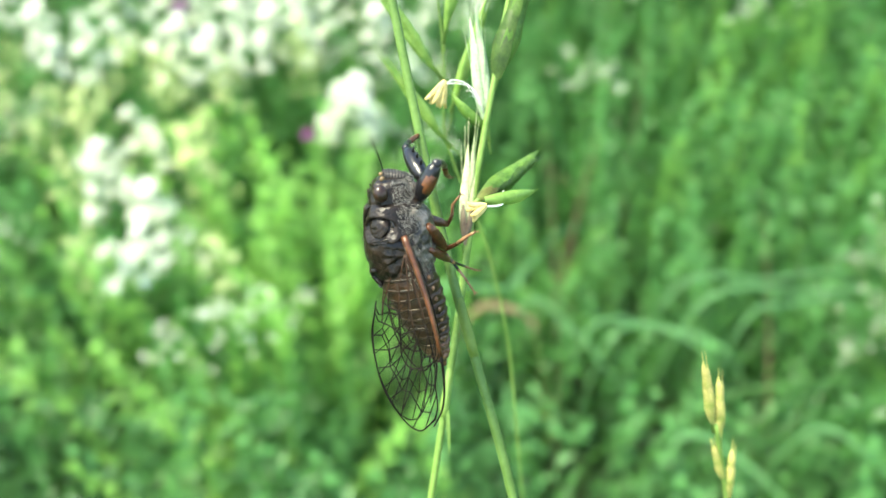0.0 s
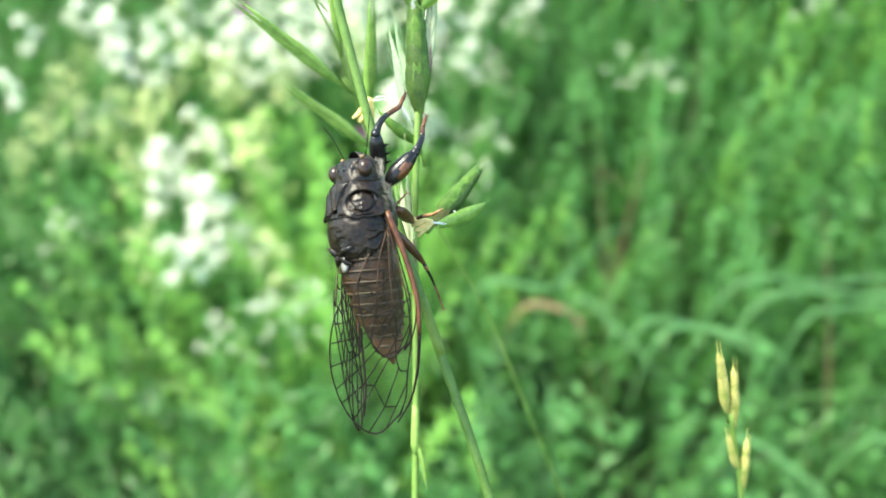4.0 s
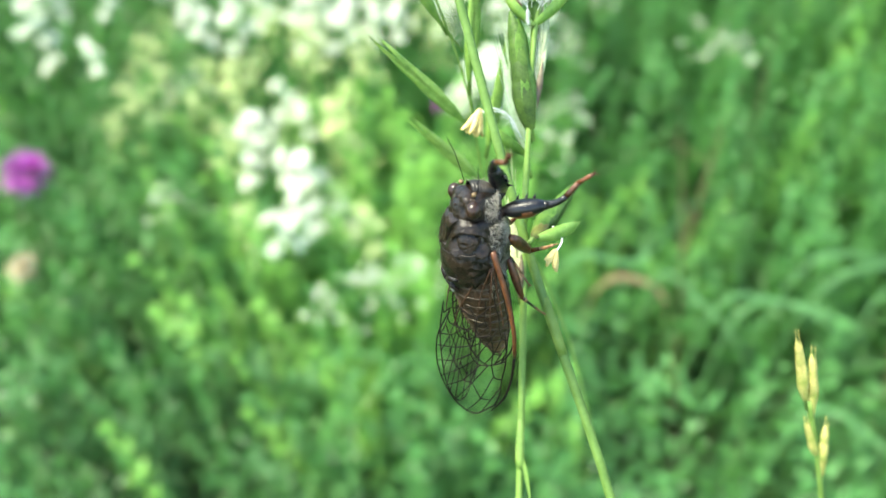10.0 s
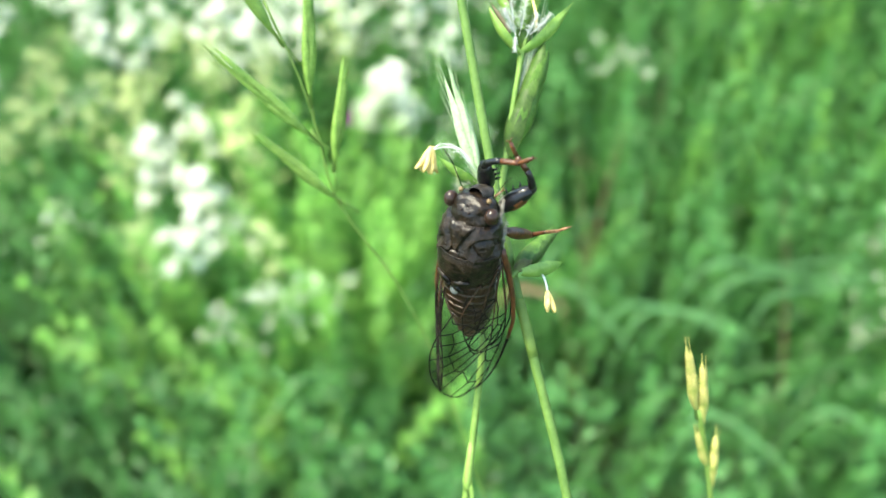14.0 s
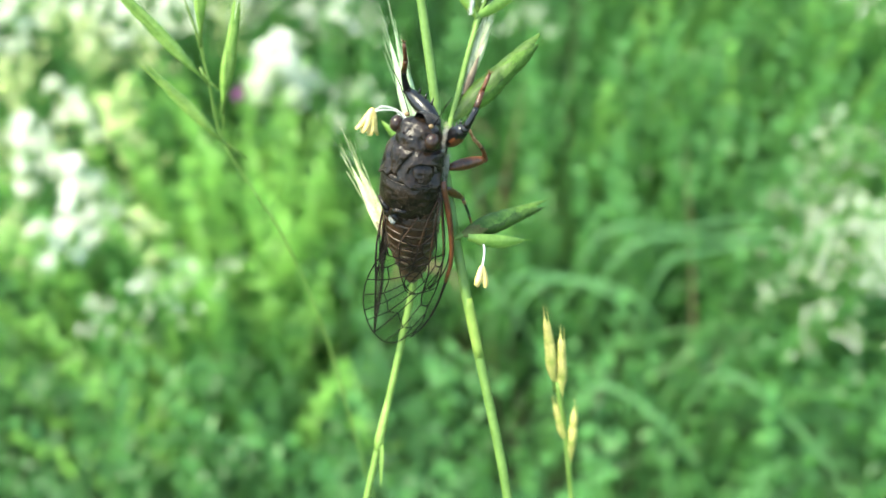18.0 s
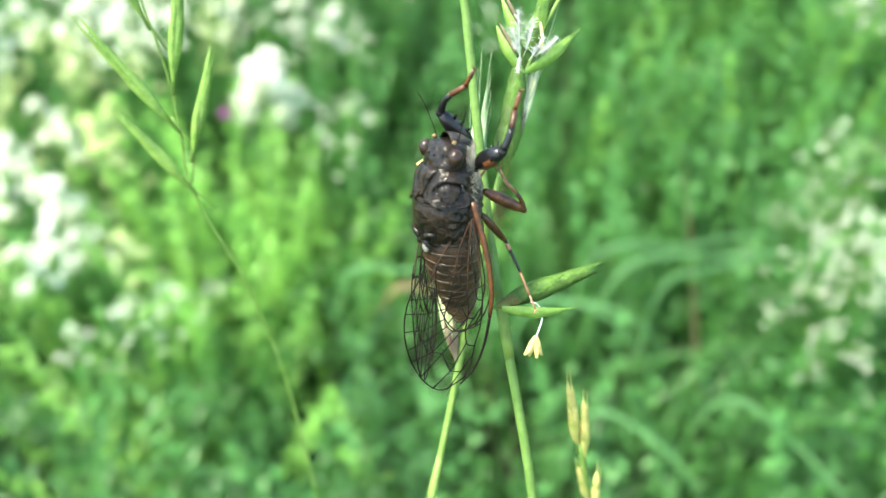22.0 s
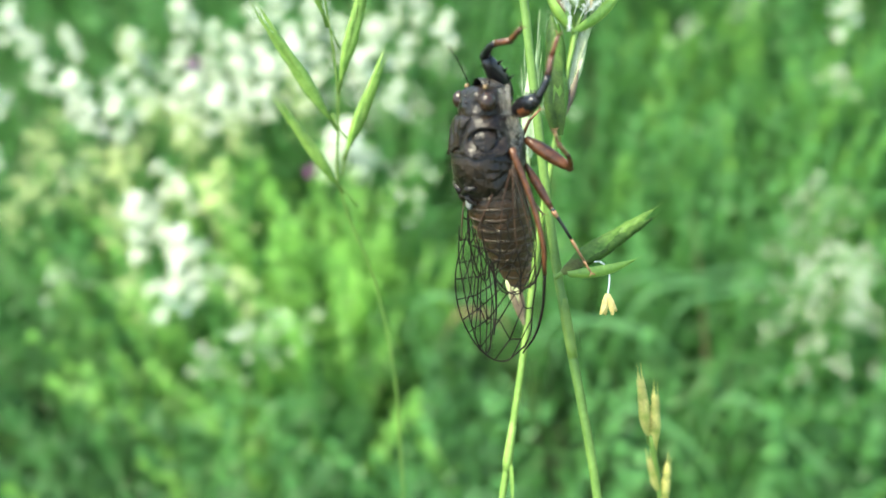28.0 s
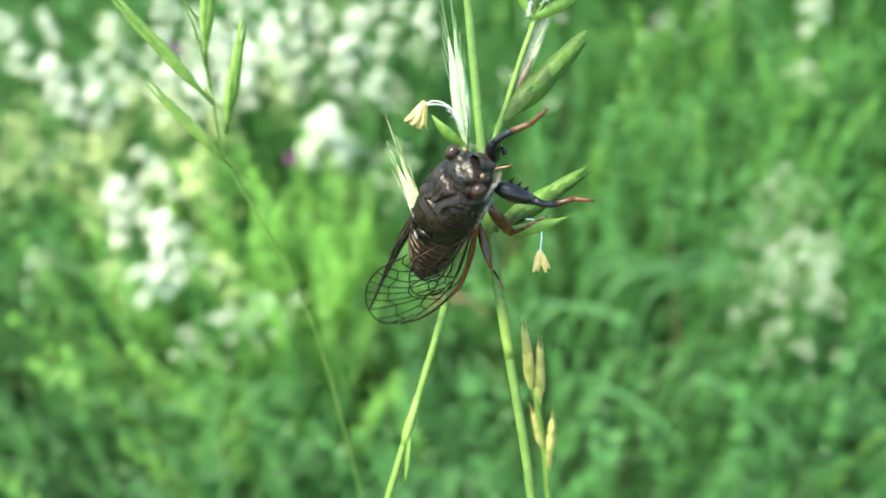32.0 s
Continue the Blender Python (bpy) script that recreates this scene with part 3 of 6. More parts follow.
def knapweed(x, y, z, size, mat, label):
    """A round flower head of many narrow florets on a stalk."""
    g = float(ground_z(x, y))
    top = new("meadow_flower")
    top.matrix_basis = pose(x, y, g)
    r = random.Random(int(size * 1e5))
    st, head, cup = Shape(), Shape(), Shape()
    st.tube([(0, 0, 0), (0.01, 0.0, (z - g) * 0.5), (0, 0, z - g - size * 0.3)], [0.0014, 0.0012, 0.001], 6)
    for _ in range(170):
        n = Vector((r.gauss(0, 1), r.gauss(0, 1), r.gauss(0.5, 0.8))).normalized()
        c = Vector((0, 0, z - g))
        head.leaf(c + n * size * 0.15, n, size * r.uniform(0.34, 0.5), size * 0.08, 0.1, 0.5, 3, (r.random(), r.random(), 1))
    cup.blob((0, 0, z - g - size * 0.25), size * 0.16, size * 0.16, size * 0.2)
    part("stalk", st, LEAF, top)
    part("flower_head", head, mat, top)
    part("bud_cup", cup, LEAF_DARK, top)
    tagged(top, label, "wildflower")


knapweed(-0.600, 0.650, 0.64, 0.050, PURPLE, "round purple knapweed head on a thin stalk")
knapweed(-0.155, 0.80, 0.655, 0.013, PURPLE, "small purple flower head among bedstraw")
knapweed(-0.335, 0.97, 0.755, 0.022, PURPLE, "small purple flower head beside white panicles")
knapweed(-0.565, 0.545, 0.59, 0.028, BUFF, "faded buff flower head on a thin stalk")
knapweed(0.32, 1.1, 0.80, 0.02, BUFF, "small faded flower head in the grass")

# tall leafy shoots that stand out of the carpet; a last 1 picks the lit leaf colour
SHOOTS = [
    (-0.164, 0.619, 0.660, 1), (-0.14, 0.60, 0.640, 1), (-0.12, 0.63, 0.655, 1), (-0.366, 0.383, 0.560, 1), (-0.24, 0.39, 0.555, 0),
    (0.127, 0.43, 0.575, 0), (-0.046, 0.467, 0.57, 0), (0.30, 0.41, 0.540, 0), (0.33, 0.39, 0.54, 0), (-0.33, 0.40, 0.55, 0),
    (-0.45, 0.48, 0.565, 0), (-0.30, 0.45, 0.56, 0), (-0.20, 0.44, 0.565, 1), (-0.10, 0.40, 0.545, 0), (0.02, 0.41, 0.55, 0),
    (0.21, 0.39, 0.53, 0), (0.42, 0.45, 0.56, 0), (0.46, 0.60, 0.62, 0), (0.40, 0.70, 0.66, 0), (0.50, 0.75, 0.68, 0),
    (-0.19, 0.66, 0.665, 1), (-0.22, 0.64, 0.655, 1), (-0.10, 0.68, 0.67, 1), (-0.15, 0.71, 0.69, 1), (-0.23, 0.70, 0.68, 1), (-0.07, 0.62, 0.65, 1),
    (-0.21, 0.61, 0.64, 1), (-0.25, 0.67, 0.665, 1), (-0.13, 0.65, 0.665, 1), (-0.31, 0.63, 0.645, 1), (-0.08, 0.59, 0.63, 1), (-0.16, 0.76, 0.70, 1),
    (-0.26, 0.60, 0.635, 1), (-0.17, 0.57, 0.625, 1), (-0.05, 0.70, 0.675, 1), (-0.12, 0.58, 0.625, 1), (-0.20, 0.74, 0.69, 1), (-0.28, 0.66, 0.66, 1),
    (0.40, 0.96, 0.763, 1), (0.42, 0.88, 0.732, 1), (0.50, 0.97, 0.768, 1), (0.50, 0.85, 0.717, 1), (0.56, 0.92, 0.747, 1), (0.56, 0.80, 0.699, 1),
    (0.61, 0.87, 0.728, 1), (0.43, 0.79, 0.696, 1), (0.38, 0.82, 0.705, 1), (0.60, 0.97, 0.768, 1), (0.49, 0.78, 0.690, 1), (0.50, 0.91, 0.741, 1),
]


def build_shoots():
    r = random.Random(17)
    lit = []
    # extra shoots in the lit colour fill out the painted light
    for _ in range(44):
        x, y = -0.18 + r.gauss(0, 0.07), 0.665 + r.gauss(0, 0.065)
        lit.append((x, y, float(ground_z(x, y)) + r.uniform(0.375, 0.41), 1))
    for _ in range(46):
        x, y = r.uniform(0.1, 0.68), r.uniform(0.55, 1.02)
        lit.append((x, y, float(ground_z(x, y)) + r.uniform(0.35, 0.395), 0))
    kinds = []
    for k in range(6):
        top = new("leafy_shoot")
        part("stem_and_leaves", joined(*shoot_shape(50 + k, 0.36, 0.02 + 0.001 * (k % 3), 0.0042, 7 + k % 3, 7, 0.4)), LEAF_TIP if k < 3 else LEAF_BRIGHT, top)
        kinds.append(tagged(top, ("light green" if k < 3 else "yellow-green") + " whorled bedstraw shoot not yet in flower", "herb", "tall leafy shoots"))
    used = set()
    for n, (x, y, z, bright) in enumerate(SHOOTS + lit):
        g = float(ground_z(x, y))
        k = 3 * bright + n % 3
        m = pose(x, y, g, r.gauss(0, 5), r.gauss(0, 5), 67 * n % 360)
        ob = kinds[k] if k not in used else copy_thing(kinds[k], m)
        used.add(k)
        ob.matrix_basis = m
        ob.scale = (1, 1, (z - g) / 0.36)


build_shoots()


def long_blade(points, width, mat, label):
    """One broad arching grass blade along a smooth line."""
    p = [Vector(q) for q in points]
    rows, n = [], 22
    for i in range(n + 1):
        u = i / n * (len(p) - 1)
        k = min(int(u), len(p) - 2)
        t = u - k
        a, b, c, d = p[max(k - 1, 0)], p[k], p[k + 1], p[min(k + 2, len(p) - 1)]
        q = 0.5 * (2 * b + (c - a) * t + (2 * a - 5 * b + 4 * c - d) * t * t + (3 * b - a - 3 * c + d) * t ** 3)
        w = width * 0.5 * min(1, 0.35 + 2.5 * i / n) * (1 - (i / n) ** 4) + 0.0003
        side = Vector((0, 0.6, 0.8)) * w
        rows.append([q - side, q + Vector((0, -0.3, -0.4)) * w * 0.5, q + side])
    tagged(part("arching_grass", Shape().grid(rows), mat), label, "grass blade", "long arching blades")


# the crest of each blade: where it clears the herbs, its top and where it dips again
BLADES = [
    ((0.196, 0.444, 0.537), (0.242, 0.428, 0.531), (0.272, 0.391, 0.516)), ((0.309, 0.452, 0.541), (0.361, 0.413, 0.525), (0.388, 0.365, 0.505)),
    ((0.131, 0.538, 0.575), (0.184, 0.546, 0.579), (0.233, 0.522, 0.569)), ((0.246, 0.570, 0.588), (0.334, 0.580, 0.592), (0.408, 0.578, 0.591)),
    ((-0.010, 0.460, 0.544), (0.008, 0.502, 0.561), (0.031, 0.543, 0.577)), ((0.077, 0.567, 0.587), (0.116, 0.542, 0.577), (0.144, 0.506, 0.562)),
    ((0.149, 0.529, 0.572), (0.201, 0.543, 0.577), (0.250, 0.525, 0.569)), ((0.276, 0.547, 0.579), (0.326, 0.566, 0.587), (0.376, 0.570, 0.588)),
    ((0.224, 0.585, 0.594), (0.307, 0.591, 0.597), (0.385, 0.598, 0.600)), ((-0.008, 0.581, 0.592), (0.060, 0.584, 0.592), (0.118, 0.645, 0.618)),
]
for start, crest, end in BLADES:
    a, b, c = Vector(start), Vector(crest), Vector(end)
    run = Vector((b.x - a.x, b.y - a.y, 0))
    root = a - run * 0.35
    foot = Vector((root.x - run.x * 0.1, root.y - run.y * 0.1, float(ground_z(root.x, root.y))))
    fall = c + (c - b) * 0.6 - Vector((0, 0, 0.035))
    long_blade((foot, (foot + a) * 0.5 - run * 0.25 + Vector((0, 0, 0.03)), a, b, c, fall), 0.0045, BLADE_LONG, "long green grass blade arching over the herbs")
long_blade(((0.0, 0.6, 0.28), (0.014, 0.592, 0.5), (0.032, 0.578, 0.571), (0.066, 0.574, 0.575), (0.088, 0.56, 0.562), (0.093, 0.517, 0.522), (0.101, 0.479, 0.487)), 0.0055, STRAW,
           "withered brown grass blade bent over")


# ---------------------------------------------------------------- grasses round the insect
MM = 0.001


def lemma(s, base, way, length, width, face, awn=0.0, bend=0.1):
    """One boat-shaped scale that wraps half round its axis, with an awn at its tip."""
    way, face = Vector(way).normalized(), Vector(face)
    out = (face - way * face.dot(way)).normalized()
    side = way.cross(out)
    rows = []
    for i in range(7):
        k = i / 6
        w = width * 0.5 * (math.sin(math.pi * (0.12 + 0.84 * k)) ** 0.8) * (1.0 if k < 0.6 else 1 - (k - 0.6) * 0.6)
        mid = Vector(base) + way * length * k + out * (length * bend * math.sin(math.pi * k * 0.9))
        rows.append([mid + side * w * math.sin(a) + out * w * 0.75 * (math.cos(a) - 0.4) for a in (-1.5, -0.8, 0, 0.8, 1.5)])
    s.grid(rows)
    if awn:
        tip = Vector(base) + way * length
        s.tube([tip - way * length * 0.08 + out * length * bend * 0.3, tip + way * awn], [0.0001, 0.00003], 4)


def spikelet(length, width, florets, seed, awn=0.003, gape=0.16, flat=(0, -1, 0)):
    """Overlapping scales in two ranks along an axis from the origin up z: the axis and the list of scales."""
    r = random.Random(seed)
    s, scales = Shape(), []
    s.tube([(0, 0, -0.002), (0, 0, length * 0.75)], [0.0004, 0.0002], 5)
    for i in range(florets):
        k = i / max(florets - 1, 1)
        side = 1 if i % 2 else -1
        tilt = gape * (1 - 0.6 * k) * side
        l = length * (0.56 - 0.12 * k)
        q = Shape()
        lemma(q, (side * width * 0.05, 0, length * 0.56 * k), (math.sin(tilt), r.uniform(-0.03, 0.03), math.cos(tilt)), l, width * r.uniform(0.85, 1.0) * (1 - 0.3 * k),
              (side * 0.75, -0.65, 0), awn * r.uniform(0.6, 1.2), 0.035)
        scales.append(q)
    return s, scales


def spikelet_part(name, shapes, mat, parent, label="", at=None, other=None, every=3):
    """A spikelet as one part: its axis, with every scale under it."""
    axis, scales = shapes
    ob = part(name, axis, STALK, parent, label, at=at)
    for i, q in enumerate(scales):
        part("lemma", q, other if other and i % every == 0 else mat, ob)
    return ob


def anthers(parent, at, seed, count, length, spread, label):
    """Split, linear pollen sacs hanging in a bunch below a point, each a part of its own."""
    r = random.Random(seed)
    for i in range(count):
        s = Shape()
        a = spread * (i - (count - 1) / 2) + r.uniform(-0.1, 0.1)
        d = Vector((math.sin(a), r.uniform(-0.25, 0.25), -math.cos(a)))
        side = d.orthogonal().normalized() * 0.00028
        for e in (-1, 1):
            s.tube([side * e * 1.5 - d * length * 0.06, side * e * 0.6, d * length * 0.3 + side * e * 0.7, d * length * 0.75 + side * e * 0.8, d * length + side * e * 2.4],
                   [0.00015, 0.00038, 0.0005, 0.00048, 0.0002], 7)
        part("anther", s, ANTHER, parent, label, at=at)


def threads(points_list, radius):
    s = Shape()
    for p in points_list:
        s.tube(p, radius, 4)
    return s


def feather(seed, length, hairs):
    """A feathery white stigma up z from the origin."""
    r = random.Random(seed)
    s = Shape()
    s.tube([(0, 0, 0), (0.0002, 0, length * 0.5), (0, 0, length)], 0.00006, 4)
    for i in range(hairs):
        z = length * (0.2 + 0.8 * i / hairs)
        a = r.uniform(0, 6.3)
        l = length * r.uniform(0.05, 0.2)
        s.tube([(0, 0, z), (l * math.cos(a) * 0.6, l * math.sin(a) * 0.6, z + l * 0.35), (l * math.cos(a), l * math.sin(a), z + l * 0.4)], [0.00003, 0.000025, 0.00002], 3)
    return s


def tilted(x, z, angle, y=0.0):
    """A pose in the plane of the stems: angle in degrees to the right of upright."""
    return pose(x, y, z, 0, angle, 0)


def curve_line(points, n=24):
    """A smooth line through unevenly spaced points, n steps long."""
    p = [Vector(q) for q in points]
    t = [0.0]
    for a, b in zip(p, p[1:]):
        t.append(t[-1] + max((b - a).length, 1e-9))
    slope = [(p[min(i + 1, len(p) - 1)] - p[max(i - 1, 0)]) / (t[min(i + 1, len(p) - 1)] - t[max(i - 1, 0)]) for i in range(len(p))]
    out = []
    for i in range(n + 1):
        u = i / n * (len(p) - 1)
        k = min(int(u), len(p) - 2)
        s, h = u - k, t[k + 1] - t[k]
        out.append(p[k] * (2 * s ** 3 - 3 * s ** 2 + 1) + slope[k] * h * (s ** 3 - 2 * s ** 2 + s) + p[k + 1] * (3 * s ** 2 - 2 * s ** 3) + slope[k + 1] * h * (s ** 3 - s ** 2))
    return out


def build_stem():
    """The stout, nearly straight stem on which the insect climbs."""
    top = new("tall_grass")
    s = Shape()
    line = curve_line([(0, 0.0, -0.92), (0.0015, 0, -0.4), (0.001, 0, -0.04), (-0.0006, 0, 0.0), (0, 0, 0.04), (0.0015, 0, 0.09), (0.006, 0, 0.2)], 40)
    s.tube(line, [0.0008 - 0.0002 * max(0, (i - 20) / 20) for i in range(41)], 10)
    part("culm", s, STALK_DARK, top)
    knee = [p for p in curve_line([(0.001, 0, -0.04), (-0.0006, 0, 0.0)], 24) if -0.0175 < p.z < -0.006]
    node = Shape().tube(knee, [0.0008 + 0.00009 * math.sin(math.pi * i / (len(knee) - 1)) for i in range(len(knee))], 12)
    part("node", node, STALK_NODE, top, "brownish swollen node")
    return tagged(top, "tall grass with a stout smooth green culm, climbed by the cicada", "grass")


def build_spikelet():
    """The spikelet beside the stem, with its bract and hanging anthers."""
    top = new("brome_spikelet")
    spikelet_part("husk", spikelet(0.0168, 0.0029, 9, 3, 0.0024, 0.1), HUSK_DEEP, top, "green overlapping scales", None, HUSK, 2)
    bract = Shape()
    lemma(bract, (0.0006, -0.0004, 0), (0.36, 0, 1), 0.0105, 0.0026, (0.8, -0.6, 0), 0.0018, 0.1)
    part("bract", bract, HUSK_LIGHT, top, "pale green open bract")
    cap = Shape()
    lemma(cap, (-0.0001, -0.0003, -0.0006), (0.0, 0, 1), 0.0065, 0.0022, (-0.5, -0.9, 0), 0, 0.04)
    part("glume", cap, HUSK_BROWN, top, "brown-edged lowest glume")
    hang = part("filament", threads([curve_line([(0, 0, 0), (0.0012, 0, -0.0002), (0.0022, -0.0003, -0.002), (0.0016, -0.0006, -0.0055)], 10)], 0.00017), STIGMA, top, "white curved filament")
    anthers(hang, pose(0.0016, -0.0006, -0.0053), 5, 2, 0.0031, 0.6, "pale yellow split anther")
    return tagged(top, "green brome spikelet in flower with yellow anthers", "grass spikelet"), hang


def build_panicle():
    """The thin second stem with its spikelets, white stigmas and anthers; the origin is where the lowest full spikelet sits."""
    U = 0.1214 / 1331
    top = new("brome_panicle")
    s = Shape()
    line = curve_line([(-0.004, 0, -0.95), (-0.001, 0, -0.4), (0, 0, -0.09), (0, 0, -0.04), (-0.0004, 0, -0.015), (0, 0, 0), (0.0004, 0, 0.014), (0.0018, 0, 0.024), (0.006, 0, 0.036), (0.012, 0, 0.046)], 48)
    s.tube(line, [0.0006 - 0.00035 * max(0, (i - 18) / 30) for i in range(49)], 8)
    part("rachis", s, STALK, top)
    sheath = Shape()
    sheath.tube([(0.0002, 0, -0.058), (0, 0, -0.056), (0, 0, -0.053), (0, 0, -0.049)], [0.0006, 0.00085, 0.00075, 0.0006], 8)
    sheath.leaf((0.0003, -0.0004, -0.055), (0.2, -0.1, -1), 0.009, 0.0007, 0.05, 0.4, 4, (0, -1, 0))
    part("leaf_sheath", sheath, STALK, top, "pale torn leaf sheath at the node")

    def spike(name, x, z, angle, length, width, florets, seed, mat, awn=0.003, gape=0.12, label="", y=0.0):
        link = threads([[(0, 0, -0.004), (0, 0, 0.0005)]], 0.00028)
        sh, scales = spikelet(length, width, florets, seed, awn, gape)
        sh.v, sh.f = sh.v + link.v, sh.f + [tuple(i + len(sh.v) for i in f) for f in link.f]
        return spikelet_part(name, (sh, scales), mat, top, label, tilted(x, z, angle, y))

    swing = spikelet_part("spikelet", spikelet(0.0195, 0.0046, 7, 11, 0.0014, 0.07), HUSK, top, "plump green spikelet", tilted(0.0004, 0.0, 0), HUSK_DEEP, 2)
    slim = spike("spikelet", -44 * U, -262 * U, -40, 0.018, 0.0016, 6, 12, HUSK_STRAW, 0.006, 0.1, "slim straw-green spikelet with long awns")
    for e in (-1, 1):
        q = Shape()
        lemma(q, (0, -0.0004, -0.0005), (0.1 * e, 0, 1), 0.0075, 0.0014, (0.7 * e, -0.7, 0), 0.001, 0.05)
        part("glume", q, HUSK_RED, slim, "purplish glume at the base")
    pale = spike("spikelet", -41 * U, -71 * U, -27, 0.0205, 0.0016, 8, 13, HUSK_PALE, 0.006, 0.11, "pale green gaping spikelet with awns")
    part("bract", (lambda q: (lemma(q, (0, -0.0003, 0), (-0.75, 0, 1), 0.0085, 0.0024, (-0.8, -0.6, 0), 0.001), q)[1])(Shape()), HUSK, pale, "open green bract")
    part("filament", threads([curve_line([(-0.0004, -0.0005, 0.0035), (-0.002, -0.001, 0.0075), (-0.0045, -0.001, 0.009), (-0.0062, -0.001, 0.0085)], 10),
                              curve_line([(-0.0003, -0.0007, 0.003), (-0.0015, -0.001, 0.007), (-0.004, -0.0012, 0.0083), (-0.006, -0.001, 0.0085)], 10)], 0.00011), STIGMA, pale, "thin white filaments")
    anthers(pale, pose(-0.0062, -0.001, 0.0088, 0, 30, 0), 6, 3, 0.0042, 0.42, "yellow anther in a bunch")
    part("stigma", feather(3, 0.004, 22), STIGMA, pale, "feathery white stigma", at=tilted(-0.0008, 0.004, -25, -0.001))
    straw = spike("spikelet", 10 * U, 40 * U, 5, 0.019, 0.0014, 6, 14, HUSK_STRAW, 0.006, 0.08, "slim straw-green spikelet", 0.001)
    q = Shape()
    lemma(q, (0, -0.0004, -0.0005), (0.05, 0, 1), 0.008, 0.0014, (0.5, -0.8, 0), 0.001, 0.05)
    part("glume", q, HUSK_RED, straw, "purplish glume at the base")
    # the open cluster higher up
    J = 188 * U
    spike("spikelet", 4 * U, J, 4, 0.016, 0.003, 7, 15, HUSK, 0.002, 0.07, "upright green spikelet", 0.0004)
    for k, (ang, rise, l, w, mat) in enumerate(((40, 0.0, 0.0105, 0.0024, HUSK_LIGHT), (-40, 0.0, 0.0088, 0.002, HUSK_LIGHT), (-38, 0.0038, 0.0095, 0.0019, HUSK_LIGHT))):
        q = Shape()
        lemma(q, (0, 0, 0), (0, 0, 1), l, w, (math.copysign(0.8, ang), -0.6, 0), 0.0014, 0.1)
        at = tilted(2 * U, J - 0.0005 + rise, ang, -0.0004 * k)
        bract = part("bract", q, mat, top, "open bract with a dry tip", at=at)
        edge = Shape()
        lemma(edge, (0.0004 if ang < 0 else 0.0, -0.00045, l * 0.4), (0, 0, 1), l * 0.62, w * 0.5, (math.copysign(0.8, ang), -0.6, 0), 0.0012, 0.02)
        part("dry_edge", edge, HUSK_RED if ang < 0 else HUSK_LIGHT, bract, "brown dry edge" if ang < 0 else "")
    part("anther", Shape().tube([(0, 0, 0), (0.0003, 0, 0.002), (0, 0, 0.0044)], [0.0002, 0.0003, 0.0002], 7), ANTHER, top, "narrow cream anther", at=tilted(0.0022, J + 0.0035, -14, -0.0015))
    for k, (dx, dz, ang, l) in enumerate(((-0.0014, 0.003, -14, 0.006), (0.0012, 0.0022, 40, 0.0048), (-0.0008, 0.0014, -28, 0.0052), (-0.0004, 0.002, 4, 0.006), (0.0006, 0.0016, 20, 0.0044), (-0.001, 0.0024, 175, 0.003))):
        part("stigma", feather(20 + k, l, 130), STIGMA, top, "feathery white stigma", at=tilted(dx, J + dz, ang, -0.0021))
    spike("spikelet", 21 * U, 267 * U, -4, 0.019, 0.0023, 7, 16, HUSK, 0.003, 0.08, "green spikelet with a dry brown edge")
    spike("spikelet", 73 * U, 407 * U, 12, 0.018, 0.0025, 7, 17, HUSK, 0.003, 0.08, "green spikelet at the top")
    return tagged(top, "thin brome panicle with green and purplish spikelets", "grass"), swing, slim, pale


def build_far_grass():
    """A slender brome a little behind, with five spikelets drooping to one side."""
    U = 0.141 / 1331
    top = new("slender_brome")
    s = Shape()
    line = curve_line([(0.012, 0, -0.75), (0.008, 0, -0.4), (0.009, 0, -0.055), (0.006, 0, -0.023), (0, 0, 0), (0.001, 0, 0.014), (0.0012, 0, 0.024), (0, 0, 0.038)], 30)
    s.tube(line, [0.00028 - 0.0001 * i / 30 for i in range(31)], 8)
    for a, b in (((0, 0, 0.0), (-0.002, 0, 0.002)), ((0.0008, 0, 0.010), (0, 0, 0.0145))):
        s.tube([a, b], 0.0002, 4)
    part("culm", s, STALK, top)
    for x, z, ang, l, seed in ((-2, 3, -30, 0.0225, 41), (-2, 122, -29, 0.027, 42), (20, 67, 24, 0.0225, 43), (18, 190, 18, 0.025, 44), (0, 300, -14, 0.025, 45)):
        sh, scales = spikelet(l * 0.905, 0.0017, 9, seed, 0.002, 0.06)
        sh.tube([(0, 0, 0.001), (0.0008, 0, -0.006)], 0.0002, 4)
        spikelet_part("spikelet", (sh, scales), HUSK_LIGHT, top, at=tilted(x * U, z * U, ang))
    return tagged(top, "slender green brome with narrow spikelets spread to one side", "grass")


def build_gold_spike():
    """A lower grass head with two ripening spikelets; the origin is at its tip."""
    top = new("ripening_grass")
    s = Shape()
    line = curve_line([(0.006, 0, -0.8), (0.003, 0, -0.4), (0.0018, 0, -0.05), (0.0016, 0, -0.029), (0.0008, 0, -0.0155)], 24)
    s.tube(line, 0.0005, 8)
    part("culm", s, STALK, top)
    for x, z, ang, l, seed in ((0.0003, -0.0155, -2, 0.0140, 61), (0.0014, -0.0190, 4, 0.0135, 62), (0.0014, -0.0290, -8, 0.009, 63), (0.002, -0.0345, 8, 0.0125, 64)):
        sh, scales = spikelet(l, 0.0019, 9, seed, 0.002, 0.06)
        spikelet_part("spikelet", (sh, scales), HUSK_GOLD, top, "green spikelet ripening to gold and brown", tilted(x, z, ang))
    return tagged(top, "grass head with golden ripening spikelets", "grass")


